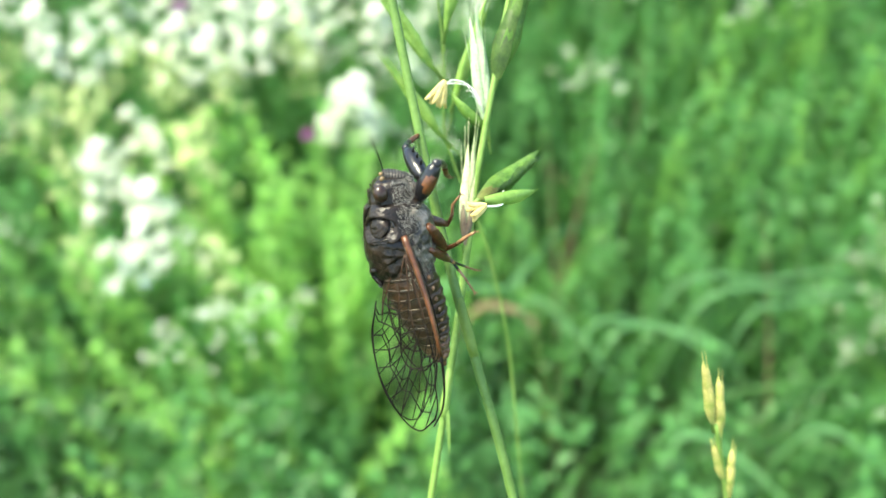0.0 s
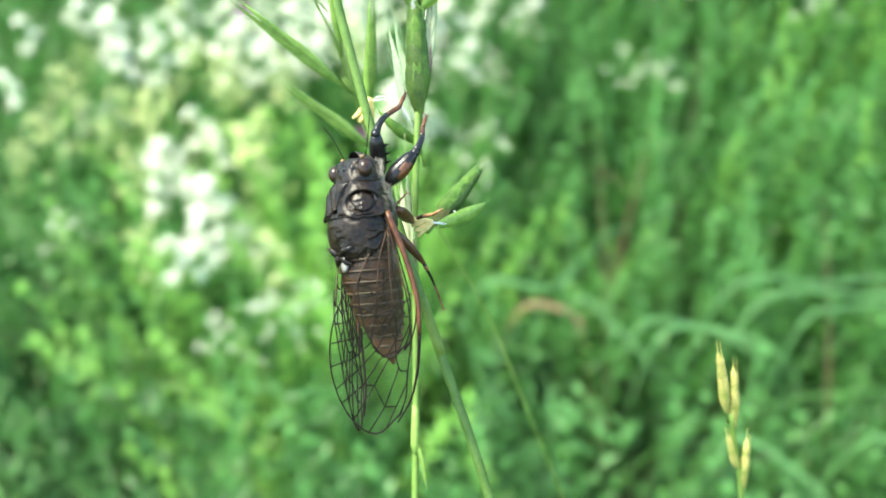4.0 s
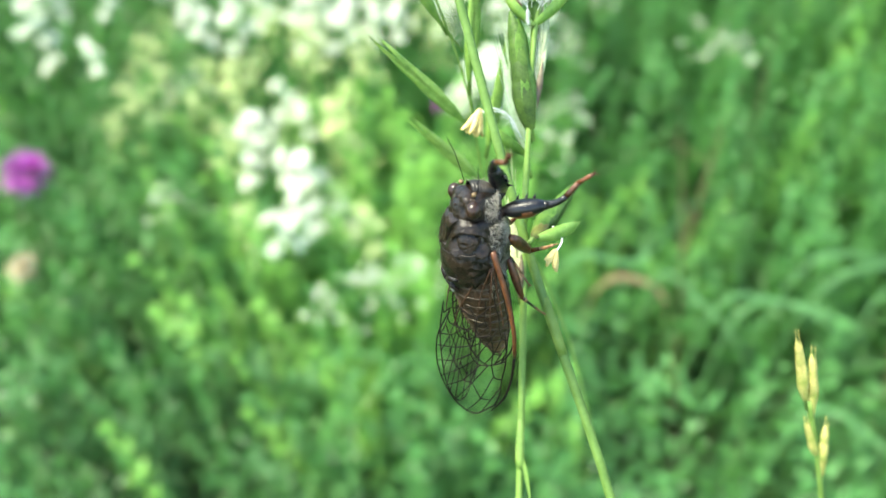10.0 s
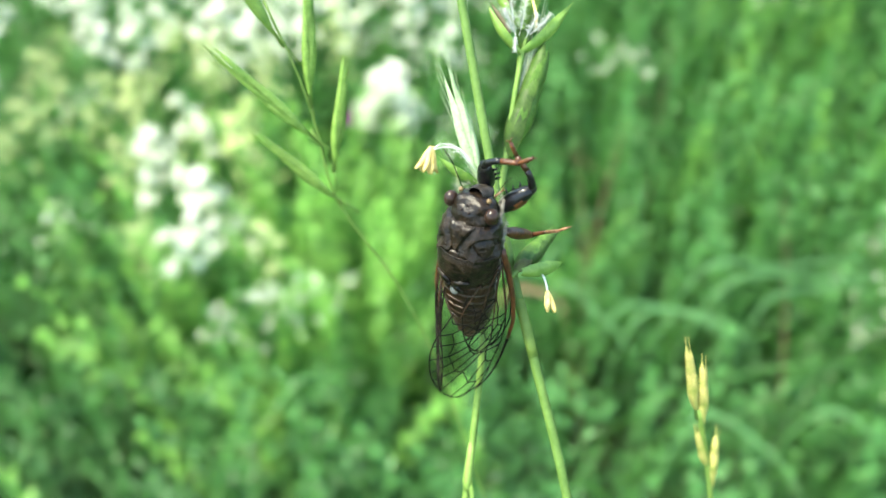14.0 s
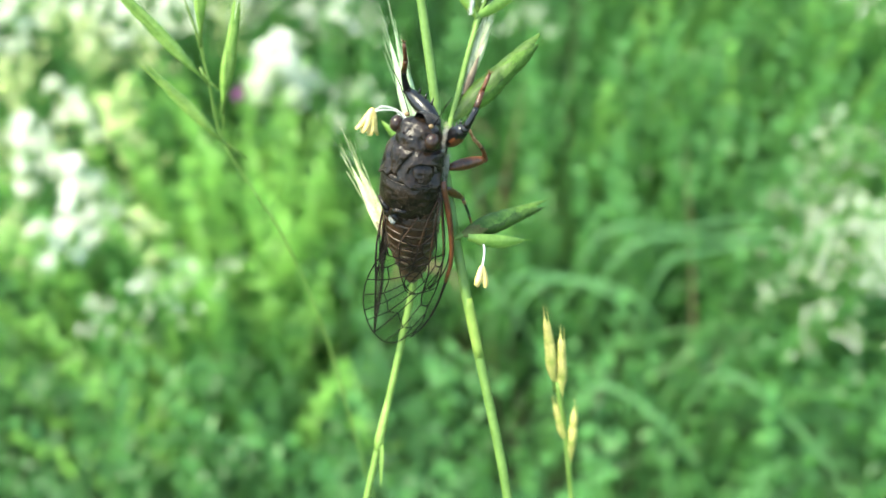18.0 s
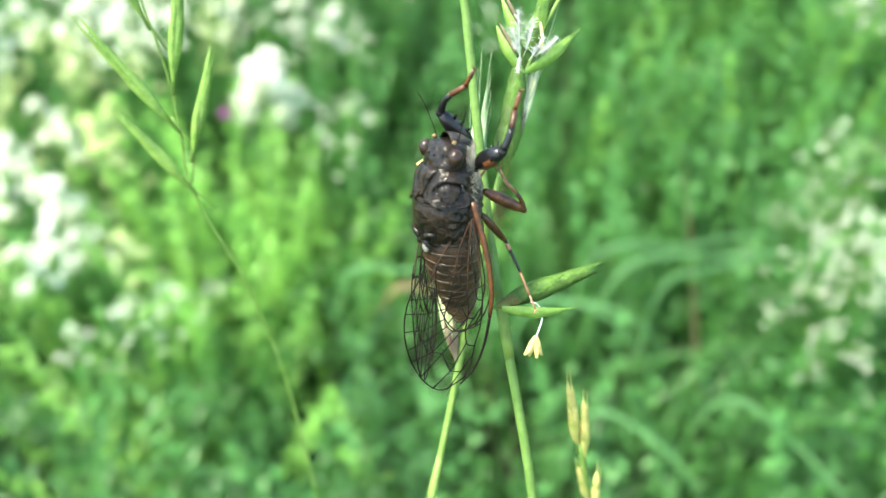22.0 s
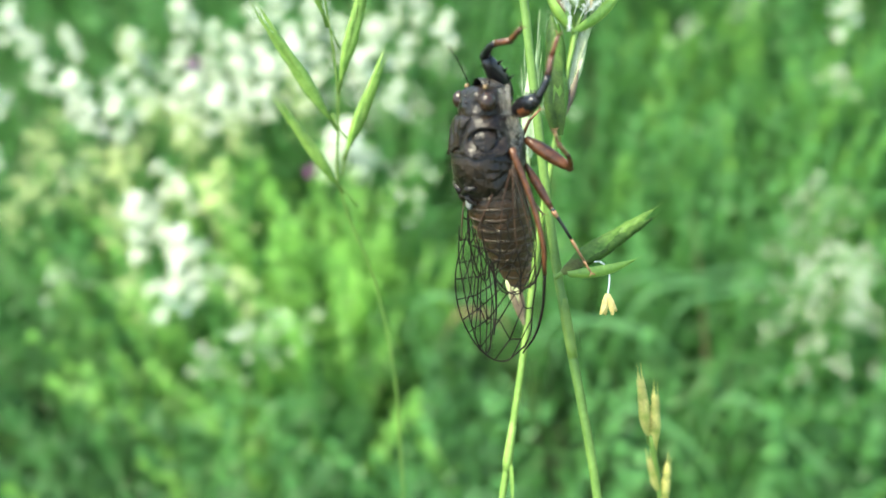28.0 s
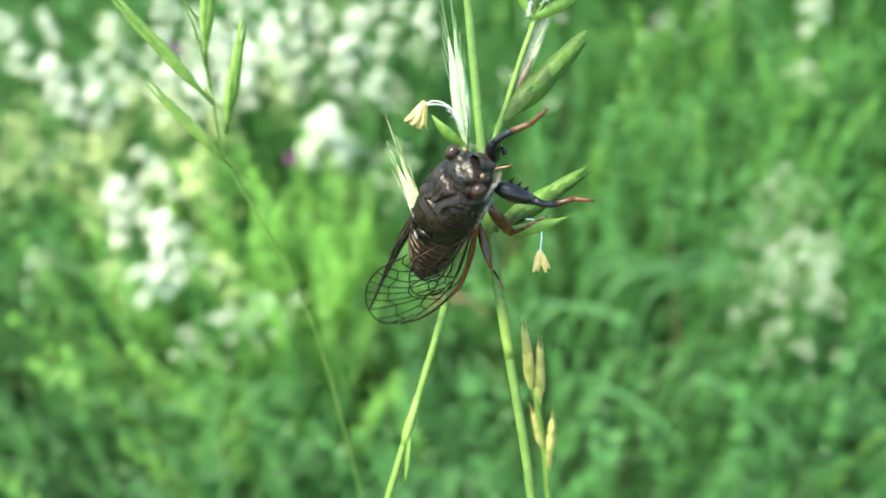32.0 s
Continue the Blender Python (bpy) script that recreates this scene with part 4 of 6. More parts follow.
# ---------------------------------------------------------------- the insect
def loft(sections, sides=28, bumps=None):
    """Rings along z: (z, half width, back, belly), in millimetres; the back is towards -y."""
    rows = []
    for z, w, back, belly in sections:
        ring = []
        for k in range(sides):
            a = 2 * math.pi * k / sides
            x, y = w * math.sin(a), -math.cos(a)
            y = y * back if y < 0 else y * belly
            p = Vector((x, y, z))
            if bumps:
                p *= 1 + bumps(p, a)
            ring.append(Vector((p.x * 0.92, p.y, p.z)) * MM)
        rows.append(ring)
    return Shape().grid(rows, True, True)


def fine_sections(keys, n):
    keys = [Vector((*k, )) if len(k) == 3 else k for k in keys]
    out = []
    for i in range(n + 1):
        u = i / n * (len(keys) - 1)
        k = min(int(u), len(keys) - 2)
        t = u - k
        a, b, c, d = (np.array(keys[j], float) for j in (max(k - 1, 0), k, k + 1, min(k + 2, len(keys) - 1)))
        q = 0.5 * (2 * b + (c - a) * t + (2 * a - 5 * b + 4 * c - d) * t * t + (3 * b - a - 3 * c + d) * t ** 3)
        out.append(tuple(q))
    return out


def rough(amount, scale):
    return lambda p, a: amount * noise.noise(p * scale)


# outline of the forewing: along the wing, across it from the leading edge, in millimetres
WING_EDGE = [(0, 0), (5, -0.3), (11, -0.5), (17, -0.4), (22, 0.1), (26, 1.4), (29, 3.8), (31.0, 6.8), (30.4, 9.4), (27.6, 12.0), (23, 13.9), (18.5, 14.4), (14, 13.6), (10.5, 11.6), (8.5, 10.0), (5, 6.0), (2, 2.4)]
WING_LONG = [
    ((1.5, 0.7), (6, 1.1), (12, 1.2), (18, 1.2), (21.9, 1.9), (25.6, 2.3), (27.8, 3.4)),
    ((2.0, 1.0), (8, 3.0), (13, 3.9), (16, 3.6), (19.0, 3.9), (21.6, 3.3), (21.9, 1.9)),
    ((2.0, 1.2), (6, 4.0), (10, 5.8), (13.7, 6.8), (17.3, 7.7), (19.2, 6.4), (19.0, 3.9)),
    ((1.6, 1.5), (5, 5.2), (9, 8.6), (12.1, 10.2)),
    ((12.1, 10.2), (12.6, 8.4), (13.7, 6.8)), ((13, 3.9), (13.4, 5.4), (13.7, 6.8)), ((18, 1.2), (18.6, 2.6), (19.0, 3.9)), ((8, 3.0), (9.2, 4.4), (10, 5.8)), ((9, 8.6), (9.8, 7.2), (10, 5.8)),
]
WING_CELLS = [  # from a node of the inner cells to the vein along the margin
    (12.1, 10.2, 10.6, 11.0), (12.6, 8.8, 14.6, 13.0), (15.4, 7.2, 17.4, 13.4), (17.3, 7.7, 20.4, 13.0), (18.4, 7.0, 23.0, 12.4), (19.2, 6.0, 25.2, 11.4),
    (19.1, 4.6, 27.2, 10.0), (21.2, 3.4, 28.8, 8.0), (23.6, 2.1, 29.4, 6.0), (25.6, 2.3, 28.9, 4.6),
]


def wing(name, side, parent, scale=1.0, lift=0.0, label=""):
    """A clear wing with its veins, folded roof-like along the body."""
    def place(a, b):
        a, b = a * scale, b * scale
        k = min(a / 20, 1)
        x = 5.3 + 2.5 * math.sin(min(a / 15, 1) * math.pi / 2) - 0.6 * b + 0.9 * math.sin(math.pi * min(b / 14.4, 1)) * (0.4 + 0.6 * k) - lift
        y = 1.6 + 1.7 * math.sin(k * math.pi / 2) - 0.75 * b
        x -= 0.12 * max(0, a - 13)
        return Vector((side * x, y + lift, -7.6 - a)) * MM

    edge = curve_line([(a, b, 0) for a, b in WING_EDGE], 64)
    s = Shape()
    rows = []
    for i in range(17):
        u, w = edge[i * 2], edge[64 - i * 2]
        rows.append([place(u.x + (w.x - u.x) * k / 8, u.y + (w.y - u.y) * k / 8) for k in range(9)])
    s.grid(rows)
    film = part(name, s, FILM, parent, label or "clear veined forewing folded along the body")

    def add(vn, points, r, mat, n=10, lab=""):
        sh = Shape()
        pts = [place(p.x, p.y) for p in curve_line([(a, b, 0) for a, b in points], n)]
        sh.tube(pts, [q * MM for q in np.linspace(r[0], r[1], n + 1)], 6)
        part(vn, sh, mat, film, lab)

    if scale == 1.0:
        add("costa", [(-0.6, 0.2), *WING_EDGE[1:4]], (0.54, 0.32), COSTA, 14, "chestnut leading edge")
    add("leading_vein", WING_EDGE[3 if scale == 1.0 else 1:7], (0.26 if scale == 1.0 else 0.12, 0.12), VEIN, 14)
    inset = []
    for a, b in WING_EDGE[6:14]:
        inset.append((a + (16 - a) * 0.055, b + (7 - b) * 0.075))
    add("margin_vein", [(27.8, 3.4), *inset[0:], (9.8, 10.6)], (0.12, 0.11), VEIN, 40)
    for line in WING_LONG:
        base = [q for q in line if q[0] <= 13.0]
        if scale == 1.0 and len(base) > 2 and base[0][0] < 3:
            add("vein", base, (0.13, 0.11), VEIN_BASE, 5 * (len(base) - 1), "brown vein at the wing base")
            line = line[len(base) - 1:]
        if len(line) > 1:
            add("vein", line, (0.12, 0.10), VEIN, 6 * (len(line) - 1))
    rail = curve_line([(a, b, 0) for a, b in [(27.8, 3.4), *inset, (9.8, 10.6)]], 60)
    kinks = []
    for i, (a, b, c, d) in enumerate(WING_CELLS):
        q = min(rail, key=lambda p: (p.x - c) ** 2 + (p.y - d) ** 2)
        k = (0.42, 0.56)[i % 2]
        mid = (a + (q.x - a) * k + 0.5, b + (q.y - b) * k - 0.35 * (1 if i % 2 else -1))
        kinks.append(mid)
        add("vein", [(a, b), mid], (0.10, 0.095), VEIN, 2)
        add("vein", [mid, (q.x, q.y)], (0.10, 0.09), VEIN, 2)
    # cross veins close the cells in two rows
    for i in range(1, len(kinks) - 2):
        add("vein", [kinks[i], kinks[i + 1]], (0.095, 0.09), VEIN, 2)
    return film


def leg(name, parent, hip, knee, ankle, claw, thick, mats, spines=0, label=""):
    """Femur, shin and foot between four joints in millimetres; the femur turns about its hip, the rest about the knee."""
    hip, knee, ankle, claw = (Vector(p) * MM for p in (hip, knee, ankle, claw))

    def limb(a, b, radii, bow=Vector()):
        s = Shape()
        n = len(radii) - 1
        s.tube([a + (b - a) * (i / n) + bow * math.sin(math.pi * i / n) for i in range(n + 1)], [r * MM for r in radii], 10)
        return s

    k, an, cl = knee - hip, ankle - knee, claw - knee
    s = limb(Vector(), k, [thick * q for q in (0.5, 0.8, 1.0, 1.02, 0.95, 0.8, 0.5)])
    s.blob(k, thick * 0.55 * MM, thick * 0.55 * MM, thick * 0.55 * MM)
    way = (an - k * (an.dot(k) / k.dot(k))).normalized()
    for i in range(spines):
        p = k * (0.35 + 0.2 * i) + way * thick * 0.8 * MM
        s.tube([p, p + (way + k.normalized() * 0.4) * (1.2 - 0.15 * i) * MM], [0.3 * MM, 0.02 * MM], 5)
    femur = part(name, s, mats[0], parent, label, at=Matrix.Translation(hip))
    if spines and hip.x > 0:
        out = Vector((0.3, -0.2, -1.0))
        out = (out - k * (out.dot(k) / k.dot(k))).normalized() * thick * 0.28 * MM
        u = limb(k * 0.15 + out, k * 0.86 + out, [thick * q for q in (0.35, 0.76, 0.85, 0.78, 0.35)])
        part("femur_underside", u, LEG_ORANGE, femur, "orange-brown inner face of the thigh")
    at = Matrix.Translation(k)
    bow = -k.normalized() * thick * -0.5 * MM
    t = limb(Vector(), an * 0.56 + bow, [thick * q for q in (0.5, 0.42, 0.36, 0.34, 0.33)], bow * 0.5)
    shin = [part("tibia", t, mats[1], femur, at=at), part("shin_end", limb(an * 0.54 + bow, an, [thick * q for q in (0.335, 0.32, 0.3, 0.3)]), mats[2], femur, at=at)]
    if name == "hind_leg":
        band = limb(an * 0.05, an * 0.16 + bow * 0.5, [thick * 0.5, thick * 0.54, thick * 0.46])
        shin.append(part("knee_band", band, LEG_TAN, femur, "pale band below the knee", at=at))
    f = limb(an, cl, [thick * 0.28, thick * 0.22, thick * 0.25, thick * 0.18])
    for e in (-1, 1):
        side = (cl - an).orthogonal().normalized() * 0.45 * MM * e
        ahead = (cl - an).normalized() * MM
        f.tube([cl, cl + ahead * 0.45 + side * 0.6, cl + ahead * 0.5 + side * 1.3], [0.12 * MM, 0.08 * MM, 0.02 * MM], 5)
    shin.append(part("tarsus", f, mats[3], femur, at=at))
    return femur, shin


SLIM, DEEP = 0.96, 0.9
FRONT_HIP_L, FRONT_HIP_R, MIDDLE_HIP, HIND_HIP = (-1.6, 5.9, -1.2), (1.6, 4.3, -2.9), (2.8, 4.9, -6.6), (2.9, 4.5, -10.0)


def build_cicada():
    top = new("cicada")
    # head: broad vertex, swollen ridged forehead, eyes at the sides
    knobs = [(1.9, -1.4, 0.7, 0.8, 0.3), (-1.9, -1.4, 0.7, 0.8, 0.3), (0, -2.9, -0.9, 0.7, 0.08), (0, -1.4, 1.2, 0.7, 0.10), (2.9, 1.2, 0.6, 0.8, 0.14), (-2.9, 1.2, 0.6, 0.8, 0.14),
             (0.9, -2.2, 0.2, 0.45, -0.12), (-0.9, -2.2, 0.2, 0.45, -0.12), (2.9, -2.2, -0.9, 0.6, -0.12), (-2.9, -2.2, -0.9, 0.6, -0.12), (0, -3.2, -2.2, 0.8, -0.08)]

    def wrinkled(p, a):
        d = 0.05 * noise.noise(p * 0.7) + 0.025 * (0.4 - abs(noise.noise(p * 1.5))) + 0.012 * noise.noise(p * 4.0)
        for x, y, z, w, h in knobs:
            d += h * math.exp(-((p.x - x) ** 2 + (p.y - y) ** 2 + (p.z - z) ** 2) / (w * w))
        return d

    head = loft(fine_sections([(-3.2, 3.4, 3.0, 3.9), (-2.2, 3.95, 3.2, 4.1), (-0.7, 3.8, 2.6, 3.8), (0.35, 2.9, 1.7, 3.2), (1.05, 1.3, 0.8, 2.2)], 40), 72, wrinkled)
    hd = part("head", head, SHELL, top, "dark wrinkled head with fine grey down")
    brow, rows = Shape(), []
    for i in range(45):
        k = i / 44
        swell = 1.0 + 0.07 * math.cos(2 * math.pi * 10 * k)
        wide, deep = (1.85 - 0.5 * k) * swell * math.sin(math.pi * (0.1 + 0.85 * k)) ** 0.4, (1.15 - 0.15 * k) * swell
        c, n = Vector((0, 4.4 * k, 1.15 - 1.5 * k * k)), Vector((0, 3.0 * k, 4.4)).normalized()
        rows.append([(c + Vector((wide * math.sin(a), 0, 0)) + n * deep * (math.cos(a) - 0.2)) * MM for a in np.linspace(-1.75, 1.75, 17)])
    brow.grid(rows)
    part("ridged_forehead", brow, FOREHEAD, hd, "swollen forehead with grey transverse ridges")
    for e in (-1, 1):
        eye = Shape().blob(Vector((3.7 * e, -0.9, -0.75)) * MM, 1.1 * MM, 1.2 * MM, 1.25 * MM, 20, 14)
        part("eye", eye, EYE_MAT, hd, "dull brown compound eye")
        part("antenna", threads([[Vector(q) * MM for q in ((2.6 * e, 0.3, 1.1), (3.2 * e, 0.2, 2.2), (4.6 * e, -0.2, 4.8), (5.9 * e, -0.8, 6.6))]], 0.075 * MM), VEIN, hd, "thin bristle antenna")
        part("antenna_base", Shape().blob(Vector((2.5 * e, -0.2, 1.05)) * MM, 0.42 * MM, 0.42 * MM, 0.36 * MM, 10, 6), OCHRE, hd, "ochre spot at the antenna")
    for x, y, z in ((0, -2.2, 0.2), (-0.7, -2.75, -0.6), (0.7, -2.75, -0.6)):
        part("ocellus", Shape().blob(Vector((x, y, z)) * MM, 0.16 * MM, 0.16 * MM, 0.16 * MM, 10, 6), EYE_MAT, hd, "small amber ocellus")
    beak = Shape().tube([Vector(q) * MM for q in ((0, 3.6, 0.2), (0, 4.9, -1.6), (0, 5.2, -5.0), (0, 4.9, -8.0))], [0.8 * MM, 0.55 * MM, 0.4 * MM, 0.15 * MM], 8)
    part("beak", beak, SHELL_GREY, hd, "pointed sucking beak under the head")

    # thorax
    def furrows(p, a):
        d = 0.0
        for x0, z0, w, deep in ((0, -4.5, 0.4, 0.08), (1.9, -4.4, 0.35, 0.15), (-1.9, -4.4, 0.35, 0.15)):
            slant = (p.z - z0) * 0.5 * (1 if x0 > 0 else -1 if x0 < 0 else 0)
            d -= deep * math.exp(-((p.x - x0 - slant) / w) ** 2)
        turn = abs(math.atan2(p.x, -p.y))
        q = math.sqrt(((turn - 1.1) / 0.42) ** 2 + ((p.z + 5.5) / 1.35) ** 2)
        d += 0.05 * math.exp(-q ** 4) - 0.16 * math.exp(-((q - 1.05) / 0.2) ** 2) + 0.07 * math.exp(-((q - 1.45) / 0.2) ** 2)
        d = d if p.y < 2 else 0
        return d + 0.04 * noise.noise(p * 0.6) + 0.02 * (0.4 - abs(noise.noise(p * 1.4))) + 0.01 * noise.noise(p * 4.0)

    def worn(p, a):
        w = 0.05 if p.y < -2 else 0.12
        return w * (0.4 - abs(noise.noise(p * 0.75))) + 0.018 * (0.4 - abs(noise.noise(p * 1.5))) + 0.008 * noise.noise(p * 4.0)

    pro = loft(fine_sections([(-2.3, 3.6, 3.0, 3.2), (-2.9, 4.75, 3.95, 4.2), (-4.8, 5.15, 4.5, 5.2), (-6.2, 5.4, 4.85, 5.6), (-6.9, 5.65, 5.1, 5.7), (-7.3, 5.4, 4.8, 5.6)], 60), 96, furrows)
    part("pronotum", pro, SHELL, top, "dark furrowed collar plate")
    rim = Shape().tube([(5.2 * MM * math.sin(a), -5.05 * MM * math.cos(a), (-7.0 - 0.35 * math.cos(a)) * MM) for a in np.linspace(-1.7, 1.7, 40)], 0.1 * MM, 6)
    part("collar_rim", rim, SHELL, top, "raised rim of the collar")
    meso = loft(fine_sections([(-6.7, 4.9, 4.6, 5.6), (-8.2, 5.3, 5.0, 5.7), (-10.2, 5.2, 5.0, 5.4), (-12.0, 4.8, 4.6, 5.0), (-13.4, 3.9, 3.8, 4.4)], 50), 84, worn)
    part("mesonotum", meso, SHELL, top, "domed dark back plate")

    def folded(p, a):
        return 0.16 * (0.35 - abs(noise.noise(p * 0.62))) + 0.08 * (0.35 - abs(noise.noise(p * 1.5))) + 0.03 * noise.noise(p * 4.0)

    pleura = loft(fine_sections([(-2.4, 3.4, 0.6, 4.7), (-4.4, 4.6, 0.6, 5.9), (-6.6, 5.0, 0.6, 6.3), (-9.0, 5.0, 0.6, 6.2), (-11.4, 4.5, 0.6, 5.6), (-13.0, 3.6, 0.6, 4.6)], 60), 90, folded)
    part("pleura", pleura, SHELL_GREY, top, "folded flank plates with silvery grey down")
    r = random.Random(8)

    def hairs(count, low, high, reach, thick, lie):
        down = Shape()
        for i in range(count):
            e, a, z = r.choice((-1, 1)), r.uniform(low, high), r.uniform(-14.5, 0.8)
            w = 5.25 if z < -3 else 4.3
            n = Vector((e * math.sin(a), -math.cos(a), 0.1))
            p = Vector((e * w * 0.94 * math.sin(a), -w * math.cos(a), z)) * 1.0
            q = p + n * r.uniform(0.3, 1.0) * reach * lie + Vector((r.uniform(-0.3, 0.3), r.uniform(-0.3, 0.3), r.uniform(-1, 0.3))) * reach
            down.tube([p * MM, (p + (q - p) * 0.5 + n * 0.12) * MM, q * MM], [thick * MM, thick * 0.8 * MM, 0.006 * MM], 3)
        return down

    tagged(part("down", hairs(900, 0.2, 2.9, 0.7, 0.011, 1.0), DOWN_DARK, top, "fine grey hairs on head and back"), kind="stuff")
    tagged(part("flank_down", hairs(4200, 1.75, 2.9, 0.7, 0.013, 0.8), DOWN, top, "silvery down on the flanks"), kind="stuff")
    cross = Shape()
    for e in (-1, 1):
        cross.tube([Vector(q) * MM for q in ((0.4 * e, -4.4, -12.6), (1.5 * e, -4.5, -11.9), (3.0 * e, -4.0, -11.6))], [0.6 * MM, 0.5 * MM, 0.25 * MM], 8)
        cross.tube([Vector(q) * MM for q in ((0.4 * e, -4.4, -12.6), (1.1 * e, -4.0, -13.6), (1.9 * e, -3.5, -14.2))], [0.6 * MM, 0.45 * MM, 0.2 * MM], 8)
    part("cross_ridge", cross, SHELL, top, "cross-shaped ridge between the wings")
    part("white_fleck", Shape().blob(Vector((0.2, -3.75, -14.2)) * MM, 0.8 * MM, 0.4 * MM, 0.85 * MM, 12, 8), FLECK, top, "pale downy fleck on the back")
    # abdomen, ring by ring
    n = 10
    for i in range(n):
        z0, z1 = -11.8 - 16.0 * (i / n), -11.8 - 16.0 * ((i + 1) / n)

        def girth(z):
            k = (-11.8 - z) / 16.0
            return 5.1 * (1 - 0.74 * k ** 2.6) * (0.9 + 0.1 * min(1, k * 6))

        w0, w1 = girth(z0), girth(z1)
        ring = [(z0, w0 * 0.99, w0 * 0.89, w0 * 0.88), (z0 - 0.3, w0 * 1.0, w0 * 0.91, w0 * 0.9), ((z0 + z1) / 2, (w0 + w1) * 0.5, (w0 + w1) * 0.46, (w0 + w1) * 0.45),
                (z1 + 0.15, w1 * 1.01, w1 * 0.93, w1 * 0.91), (z1 - 0.2, w1 * 0.97, w1 * 0.88, w1 * 0.87)]
        seg = part("abdomen_ring", loft(ring, 30, rough(0.03, 1.6)), BELLY_TIP if i > 7 else BELLY, top, at=pose(0, (0.6 + 3.1 * ((i + 0.5) / n) ** 0.9) * MM, 0))
        hem = loft([(z1 + 0.2, w1 * 1.0, w1 * 0.92, w1 * 0.9), (z1 + 0.08, w1 * 1.025, w1 * 0.945, w1 * 0.925), (z1 - 0.08, w1 * 1.025, w1 * 0.945, w1 * 0.925), (z1 - 0.2, w1 * 1.0, w1 * 0.9, w1 * 0.89)], 30)
        part("ring_edge", hem, BELLY_EDGE, seg, "narrow tan hind edge of the ring")
        under = Shape().blob((0, (w0 * 0.36 + 0.6 + 3.1 * ((i + 0.5) / n) ** 0.9) * MM, (z0 + z1) * 0.5 * MM), w0 * 0.78 * MM, w0 * 0.46 * MM, (z0 - z1) * 0.62 * MM, 20, 8)
        part("belly_plate", under, BELLY_TAN, top, "tan plate of the underside")
    spots = Shape()
    for e in (-1, 1):
        for i in range(7):
            z = -14 - 1.7 * i
            w = 4.6 * (1 - 0.78 * ((-11.8 - z) / 16.0) ** 2.3)
            spots.blob(Vector((e * w * 0.75, w * 0.66 + 0.6 + 3.1 * ((-11.8 - z) / 16.0) ** 0.9, z)) * MM, 0.4 * MM, 0.35 * MM, 0.4 * MM, 8, 5)
    part("belly_spots", spots, LEG_TAN, top, "row of pale spots along the belly edge")
    part("tail_tip", Shape().tube([Vector(q) * MM for q in ((0, 3.7, -27.2), (0, 4.1, -28.3), (0, 4.3, -29.2))], [1.0 * MM, 0.7 * MM, 0.2 * MM], 10), BELLY_TIP, top, "reddish pointed tail")
    # wings
    for e in (1, -1):
        wing("hindwing", e, top, 0.66, 0.75, "short clear hindwing beneath the forewing")
        wing("forewing", e, top, 1.0, 0.0 if e > 0 else 0.18)
    for e in (-1, 1):
        out = FRONT_HIP_L if e < 0 else FRONT_HIP_R
        coxa = Shape().tube([Vector(q) * MM for q in ((1.9 * e, out[1] - 2.6, out[2] - 2.0), (1.9 * e, out[1] - 0.6, out[2] - 0.9), (out[0] / SLIM, out[1] / DEEP, out[2]))], [1.25 * MM, 1.2 * MM, 0.8 * MM], 12)
        part("front_coxa", coxa, SHELL, top, "thick base joint of the front leg")
    # a slender build
    for ob in top.children_recursive:
        ob.data.transform(Matrix.Diagonal((SLIM, DEEP, 1, 1)))
        ob.location.y *= DEEP
    # legs
    front = (LEG_BLACK, LEG_BLACK, LEG_RED, LEG_RED)
    middle, hind = (LEG_RED, LEG_RED, LEG_TAN, LEG_TAN), (LEG_RED, LEG_BLACK, LEG_TAN, LEG_TAN)
    legs = {
        "fl": leg("front_leg", top, FRONT_HIP_L, (-4.5, 3.6, 5.2), (-0.5, 6.0, 9.4), (0.7, 7.0, 11.6), 1.32, front, 3, "glossy black raptorial front leg"),
        "fr": leg("front_leg", top, FRONT_HIP_R, (7.5, 4.8, -0.9), (6.9, 7.0, 4.3), (6.9, 7.8, 6.7), 1.32, front, 3, "glossy black raptorial front leg with an orange thigh"),
        "mr": leg("middle_leg", top, MIDDLE_HIP, (6.8, 9.4, -10.6), (6.2, 11.0, -4.6), (6.0, 11.8, -2.8), 0.92, middle, 0, "dark chestnut middle leg"),
        "ml": leg("middle_leg", top, (-2.6, 4.5, -6.4), (-4.6, 8.2, -8.6), (-2.6, 9.4, -5.4), (-1.6, 10.6, -4.0), 0.78, middle, 0, "chestnut middle leg"),
        "hr": leg("hind_leg", top, HIND_HIP, (6.6, 7.0, -15.2), (7.4, 10.2, -23.6), (7.4, 11.0, -25.6), 0.62, hind, 0, "slender tan hind leg with dark joints"),
        "hl": leg("hind_leg", top, (-2.4, 4.5, -9.6), (-4.8, 7.2, -13.2), (-3.6, 9.6, -17.6), (-2.8, 10.4, -19.4), 0.62, hind, 0, "slender tan hind leg with dark joints"),
    }
    return tagged(top, "dark brown cicada with clear veined wings clinging to a grass stem", "cicada"), legs


stem = build_stem()
spike_thing, hanging = build_spikelet()
panicle, swinging, slim_spikelet, pale_spikelet = build_panicle()
far_grass = build_far_grass()
gold_spike = build_gold_spike()
cicada, legs = build_cicada()



